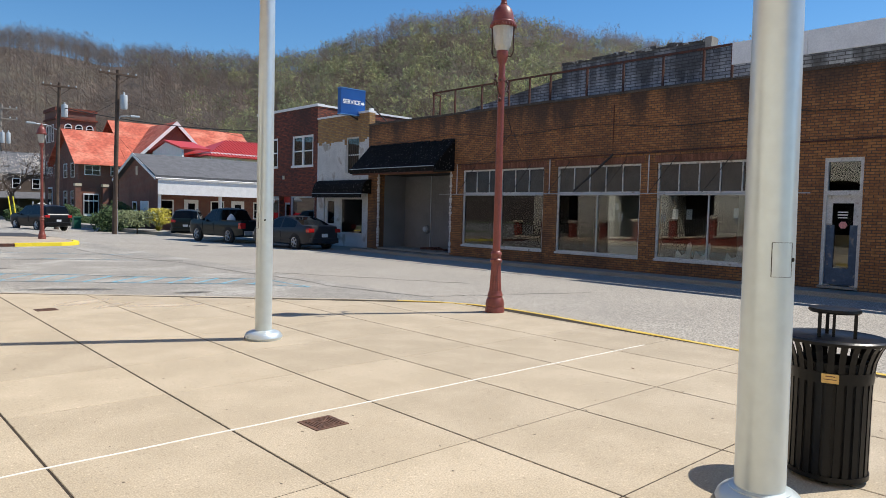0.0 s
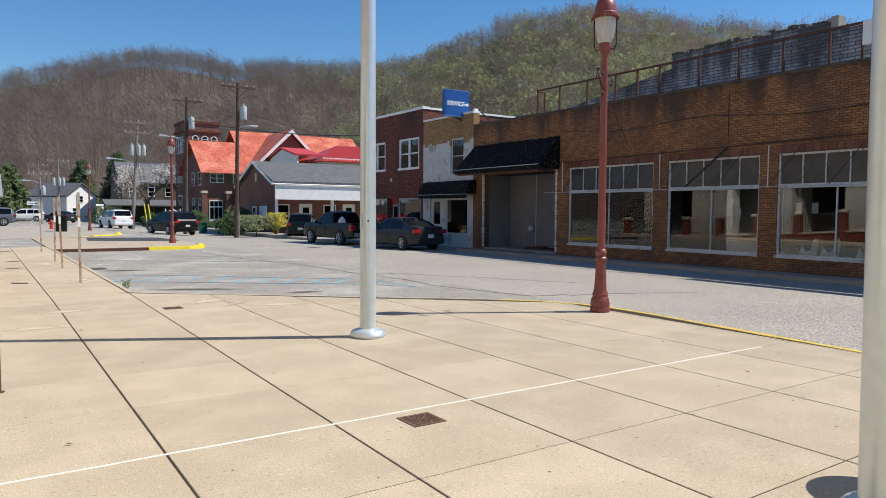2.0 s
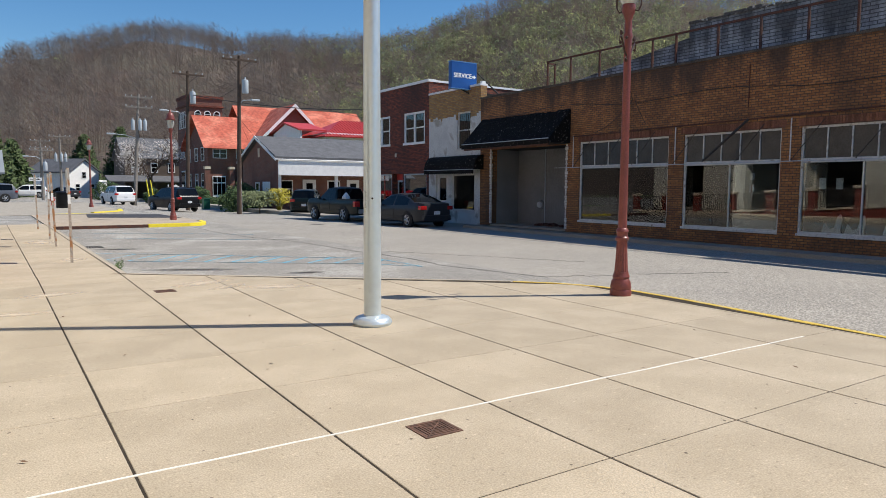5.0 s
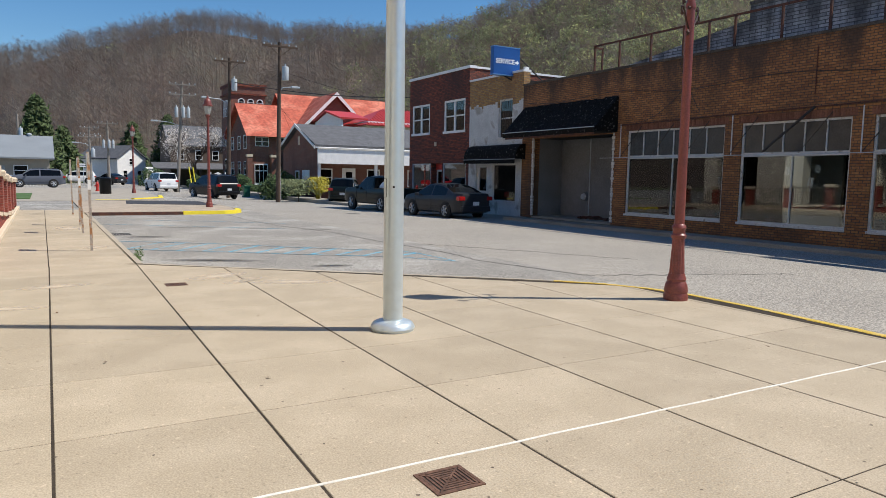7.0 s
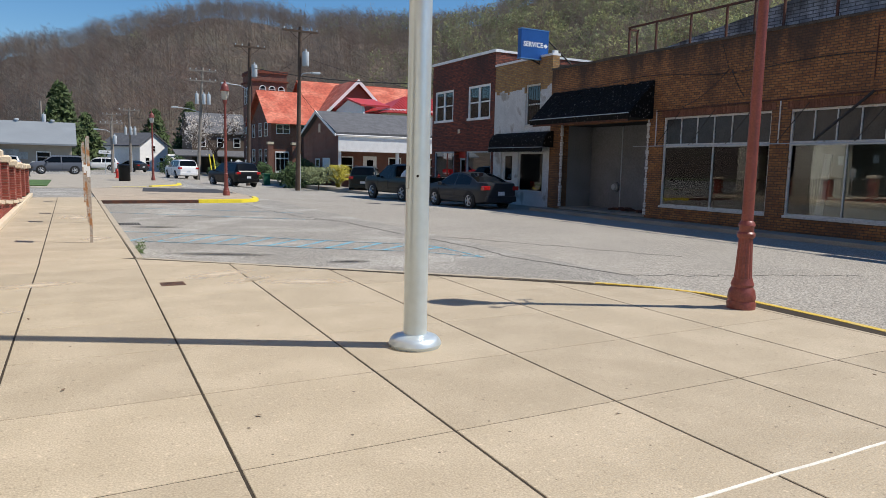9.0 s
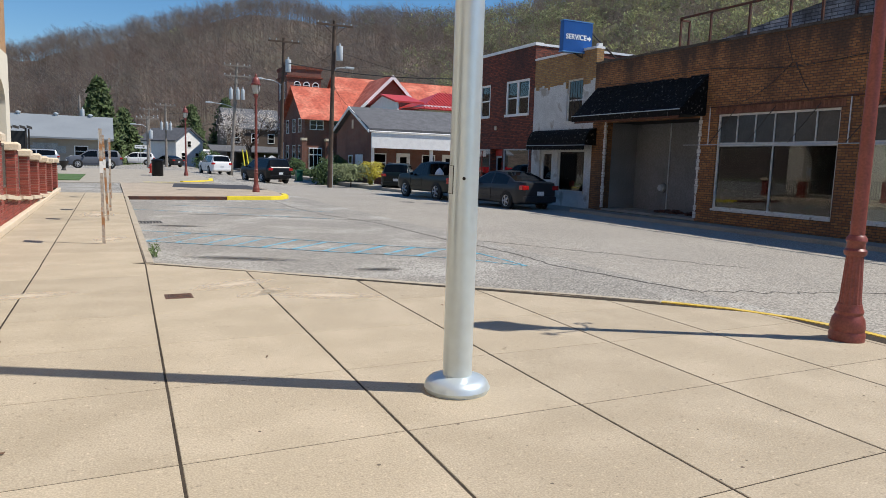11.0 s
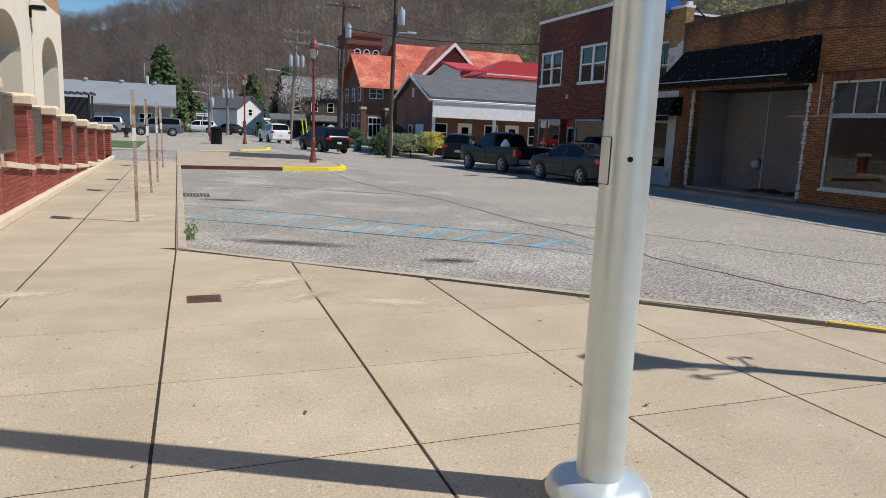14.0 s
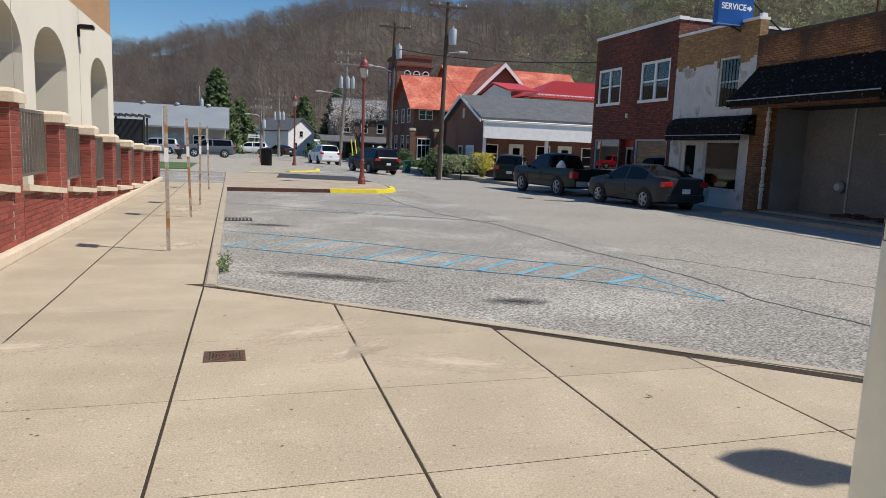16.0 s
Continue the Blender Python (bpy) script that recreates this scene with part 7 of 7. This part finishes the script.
def crown_tree(label, at, h, mat, leaf, per, spread, seed, levels=4, bark=WOOD_POLE):
    rng = random.Random(seed)
    t = thing("tree", label, "tree", at)
    limbs, tips = branch_tree(rng, h, spread, levels)
    bm = bmesh.new()
    for p, q, r0, r1 in limbs:
        rod(bm, p, q, r0, r1, n=5, caps=False)
    part("trunk", bm, bark, t)
    pts = [(q.x + rng.gauss(0, h * 0.035), q.y + rng.gauss(0, h * 0.035), q.z + rng.gauss(0, h * 0.03)) for q in tips for _ in range(per)]
    lf = leaf_cloud("crown", mat, "", "", (0, 0, 0), pts, leaf, seed + 1)
    lf.parent = t
crown_tree("flowering tree with pale white blossom", (17.6, 92, -0.5), 10.5, BLOSSOM, 0.085, 8, 0.6, 11, 5)

def conifer(label, at, h, w, seed):
    rng = random.Random(seed)
    t = thing("tree", label, "tree", at)
    part("trunk", R(((0, 0, 0), (0, 0, h), 0.25, 0.03)), WOOD_POLE, t)
    pts = []
    for _ in range(520):
        f = rng.random() ** 0.85
        a = rng.uniform(0, 6.283)
        reach = w * (1 - f) ** 0.75 * (0.8 + 0.2 * math.sin(a * 3 + seed) + 0.12 * math.sin(a * 5 + f * 9)) * rng.uniform(0.75, 1.05) + 0.2
        z = 0.6 + f * (h - 0.8)
        for k in range(12):
            u = rng.uniform(0.35, 1.0)
            pts.append((reach * u * math.cos(a) + rng.gauss(0, 0.18), reach * u * math.sin(a) + rng.gauss(0, 0.18), z - 0.22 * reach * u + rng.gauss(0, 0.2)))
    lf = leaf_cloud("crown", PINE, "", "", (0, 0, 0), pts, 0.34, seed)
    lf.parent = t
conifer("tall dark green pine behind the low building", (0.8, 108, -0.3), 11.5, 4.6, 41)
conifer("dark green pine behind the low building", (3.9, 116, -0.3), 8.0, 4.2, 42)
conifer("dark green pine among the houses", (15.5, 138, -0.3), 10.5, 5.0, 43)
conifer("dark green pine among the houses", (22, 142, -0.3), 12.5, 5.5, 44)

# ---- wooded hills ----
RIDGE = [(-60, 6.0), (-25, 6.6), (-12, 6.6), (-8.3, 6.7), (-4.5, 6.9), (-2.5, 7.7), (0, 8.4), (2.9, 9.6), (6, 10.4), (8, 11.0), (10.5, 11.7), (13.5, 11.5), (17, 11.1), (20, 11.6), (22.5, 11.5), (27.4, 11.8), (31, 12.4), (34, 13.8), (36, 14.6), (40, 15.8), (45.4, 16.2), (50, 15.6), (52.3, 15.0), (57, 14.2), (61, 13.5), (66, 13.2), (75, 13), (90, 12), (110, 9), (140, 7)]
def ridge_el(az):
    for (a, e), (b, f) in zip(RIDGE, RIDGE[1:]):
        if a <= az <= b:
            return e + (f - e) * smooth01((az - a) / (b - a)) - 0.5 - 0.55 * smooth01((az - 24) / 10)
    return 4.5
def hill_height(az, d):
    """Height of the hillside at a bearing and a distance from the plaza."""
    far = 330 - 60 * smooth01((az - 25) / 20) + 120 * smooth01((0 - az) / 12)
    near = 150 - 35 * smooth01((az - 30) / 25) + 80 * smooth01((2 - az) / 10)
    top = math.tan(radians(ridge_el(az))) * far * 0.985
    f = (d - near) / (far - near)
    n = noise.noise(Vector((az * 0.12, d * 0.012, 1.0))) * 6 * smooth01(f * 3) * (1 - smooth01((f - 0.75) * 4))
    return -0.7 + (top + 0.7) * (min(max(f, 0), 1) ** 0.9 if f <= 1 else 1 + 0.1 * smooth01((f - 1) * 2)) + n, far, near
vs, fs = [], []
NA, ND = 201, 40
for i in range(NA):
    az = -60 + 200 * i / (NA - 1)
    _, far, near = hill_height(az, 200)
    for j in range(ND):
        d = near - 10 + (far * 1.7 - near + 10) * j / (ND - 1)
        z, _, _ = hill_height(az, d)
        vs.append((d * math.sin(radians(az)), d * math.cos(radians(az)), z))
for i in range(NA - 1):
    for j in range(ND - 1):
        k = i * ND + j
        fs.append((k, k + ND, k + ND + 1, k + 1))
me = bpy.data.meshes.new("hill")
me.from_pydata(vs, [], fs)
me.materials.append(LITTER)
for f in me.polygons:
    f.use_smooth = True
tagged(new("hill", me), "steep brown leaf-littered hillside above the town", "hill", kind="structure")

def forest(name, mat, label, count, az0, az1, f0, f1, h0, h1, seed, limbs, leaves=0, keep=None, wood=1.0):
    """One mesh of many trees over a stretch of hillside: bent trunks, limbs that fan upwards, twigs and, on some, clumps of young leaves."""
    rng = random.Random(seed)
    vs, fs = [], []
    def tri(a, b, c):
        k = len(vs)
        vs.extend((a, b, c))
        fs.append((k, k + 1, k + 2))
    made = 0
    while made < count:
        az, f = rng.uniform(az0, az1), rng.uniform(f0, f1)
        grove = noise.noise(Vector((az * 0.35, f * 9.0, seed)))
        if grove < -0.25 and rng.random() < 0.6 or keep and rng.random() > keep(az, f):
            made += 0.25
            continue
        made += 1
        _, far, near = hill_height(az, 200)
        d = near + (far - near) * f
        z, _, _ = hill_height(az, d)
        x, y = d * math.sin(radians(az)), d * math.cos(radians(az))
        h = rng.uniform(h0, h1) * (1 + 0.25 * grove) * (1 - 0.2 * smooth01((f - 0.85) / 0.12))
        sx, sy = math.cos(radians(az)), -math.sin(radians(az))
        w = 0.0045 * h * wood
        lx, ly = rng.gauss(0, 0.05) * h, rng.gauss(0, 0.05) * h
        mx, my, mz = x + lx * 0.2, y + ly * 0.2, z + h * 0.5
        tri((x - w * sx, y - w * sy, z - 1), (x + w * sx, y + w * sy, z - 1), (mx + w * 0.6 * sx, my + w * 0.6 * sy, mz))
        tri((x - w * sx, y - w * sy, z - 1), (mx + w * 0.6 * sx, my + w * 0.6 * sy, mz), (mx - w * 0.6 * sx, my - w * 0.6 * sy, mz))
        tri((mx - w * 0.6 * sx, my - w * 0.6 * sy, mz), (mx + w * 0.6 * sx, my + w * 0.6 * sy, mz), (x + lx * 0.8, y + ly * 0.8, z + h * 0.88))
        spread = rng.uniform(0.75, 1.25)
        for k in range(limbs):
            g = 0.28 + 0.6 * (k / limbs) + rng.uniform(0, 0.06)
            bx, by, bz = x + lx * g * g, y + ly * g * g, z + h * g
            a = k * 2.4 + rng.uniform(-0.5, 0.5)
            ln = h * rng.uniform(0.22, 0.36) * (1.3 - g * 0.8)
            out = 0.85 * spread
            ex, ey, ez = bx + math.cos(a) * ln * out, by + math.sin(a) * ln * out, bz + ln * rng.uniform(0.15, 0.75)
            t = 0.003 * h * wood
            tri((bx - t * sx, by - t * sy, bz - t), (bx + t * sx, by + t * sy, bz + t), (ex, ey, ez))
            for _ in range(8):
                u = rng.uniform(0.35, 1.0)
                px, py, pz = bx + (ex - bx) * u, by + (ey - by) * u, bz + (ez - bz) * u
                q = ln * 0.4
                tri((px - t * 0.8 * sx, py - t * 0.8 * sy, pz), (px + t * 0.8 * sx, py + t * 0.8 * sy, pz + t * 0.6), (px + rng.gauss(0, 0.8) * q, py + rng.gauss(0, 0.8) * q, pz + rng.gauss(0.1, 0.7) * q))
            for _ in range(leaves):
                r = 0.055 * h
                px, py, pz = ex + rng.gauss(0, r), ey + rng.gauss(0, r), ez + rng.gauss(0, r * 0.8)
                q = rng.uniform(0.14, 0.3)
                tri(*[(px + rng.gauss(0, q), py + rng.gauss(0, q), pz + rng.gauss(0, q)) for _ in range(3)])
    me = bpy.data.meshes.new(name)
    me.from_pydata(vs, [], fs)
    me.materials.append(mat)
    tagged(new(name, me), label, "woods", kind="stuff")
green = lambda az, f: 0.02 + 0.9 * smooth01((az - 20) / 14) * (1.0 - 0.6 * f)
forest("bare_woods", BARK, "grey leafless trees covering the hillside", 4500, -16, 72, 0.02, 1.01, 8, 12, 1, 13)
forest("bare_woods", BARK_RED, "reddish brown leafless trees covering the hillside", 4500, -16, 72, 0.02, 1.01, 7, 11, 2, 13)
forest("upper_woods", BARK, "bare grey trees high on the hillside", 1500, -16, 72, 0.68, 1.0, 8, 12, 8, 13)
forest("budding_woods", BUD, "pale green budding trees on the hillside", 520, 5, 72, 0.02, 0.85, 8, 11, 3, 11, 12, green)
forest("budding_woods", BUD_DARK, "olive green budding trees on the hillside", 900, 18, 72, 0.02, 0.92, 8, 12, 4, 11, 13, green)
forest("ridge_woods", BARK, "bare trees standing along the ridge", 320, -16, 72, 0.95, 1.01, 8, 14, 6, 14, wood=1.1)


# rubble in the boarded bay, dark disc in the street, guy-wire guards
rng = random.Random(15)
bm = bmesh.new()
for _ in range(70):
    x, y = FX + rng.uniform(0.7, 1.55), rng.uniform(20.9, 23.6)
    q = rng.uniform(0.02, 0.09)
    vv = box(bm, x - q, x + q, y - q * 1.4, y + q * 1.4, -0.02, -0.02 + q * rng.uniform(0.5, 1.4))
    bmesh.ops.rotate(bm, verts=vv, cent=(x, y, 0), matrix=Matrix.Rotation(rng.uniform(0, 3), 3, "Z"))
tagged(link("rubble", bm, RUST), "dark rubble lying on the floor of the boarded bay", "rubble", kind="stuff")
mh = thing("manhole_cover", "flat dark disc set in the street", "manhole", (13.2, 30.8, road_z(13.2, 30.8)))
part("cover", L([(0.33, 0.0), (0.33, 0.004), (0.3, 0.006), (0.0, 0.006)], 24), IRON, mh)
for x in (12.75, 13.1):
    gw = thing("guy_wire_guard", "yellow plastic guard on a guy wire", "guard", (x + 0.5, 69.2, -0.5), group="guy wire guards")
    part("guard", R(((0, 0, 0), (-0.3, 0.3, 2.6), 0.05)), YELLOW_NEW, gw)
    part("wire", R(((-0.3, 0.3, 2.6), (-0.9, 0.8, 8.5), 0.012)), CABLE, gw)

# dark spots trodden into the slabs
rng = random.Random(77)
vs, fs = [], []
for _ in range(230):
    x, y = rng.uniform(-1.5, 8.0), rng.uniform(1.5, 14.0)
    if y > 9.2 + (8.0 - x) * 0.82:
        continue
    q, k, n = rng.uniform(0.004, 0.012), len(vs), 7
    vs += [(x + q * rng.uniform(0.6, 1.3) * math.cos(6.283 * j / n), y + q * rng.uniform(0.6, 1.3) * math.sin(6.283 * j / n), 0.0015) for j in range(n)]
    fs.append(tuple(range(k, k + n)))
me = bpy.data.meshes.new("gum_spots")
me.from_pydata(vs, [], fs)
me.materials.append(material("trodden gum", (0.13, 0.10, 0.075), 0.8, var=0.2))
tagged(new("gum_spots", me), "small dark spots trodden into the concrete slabs", "spots", kind="stuff")
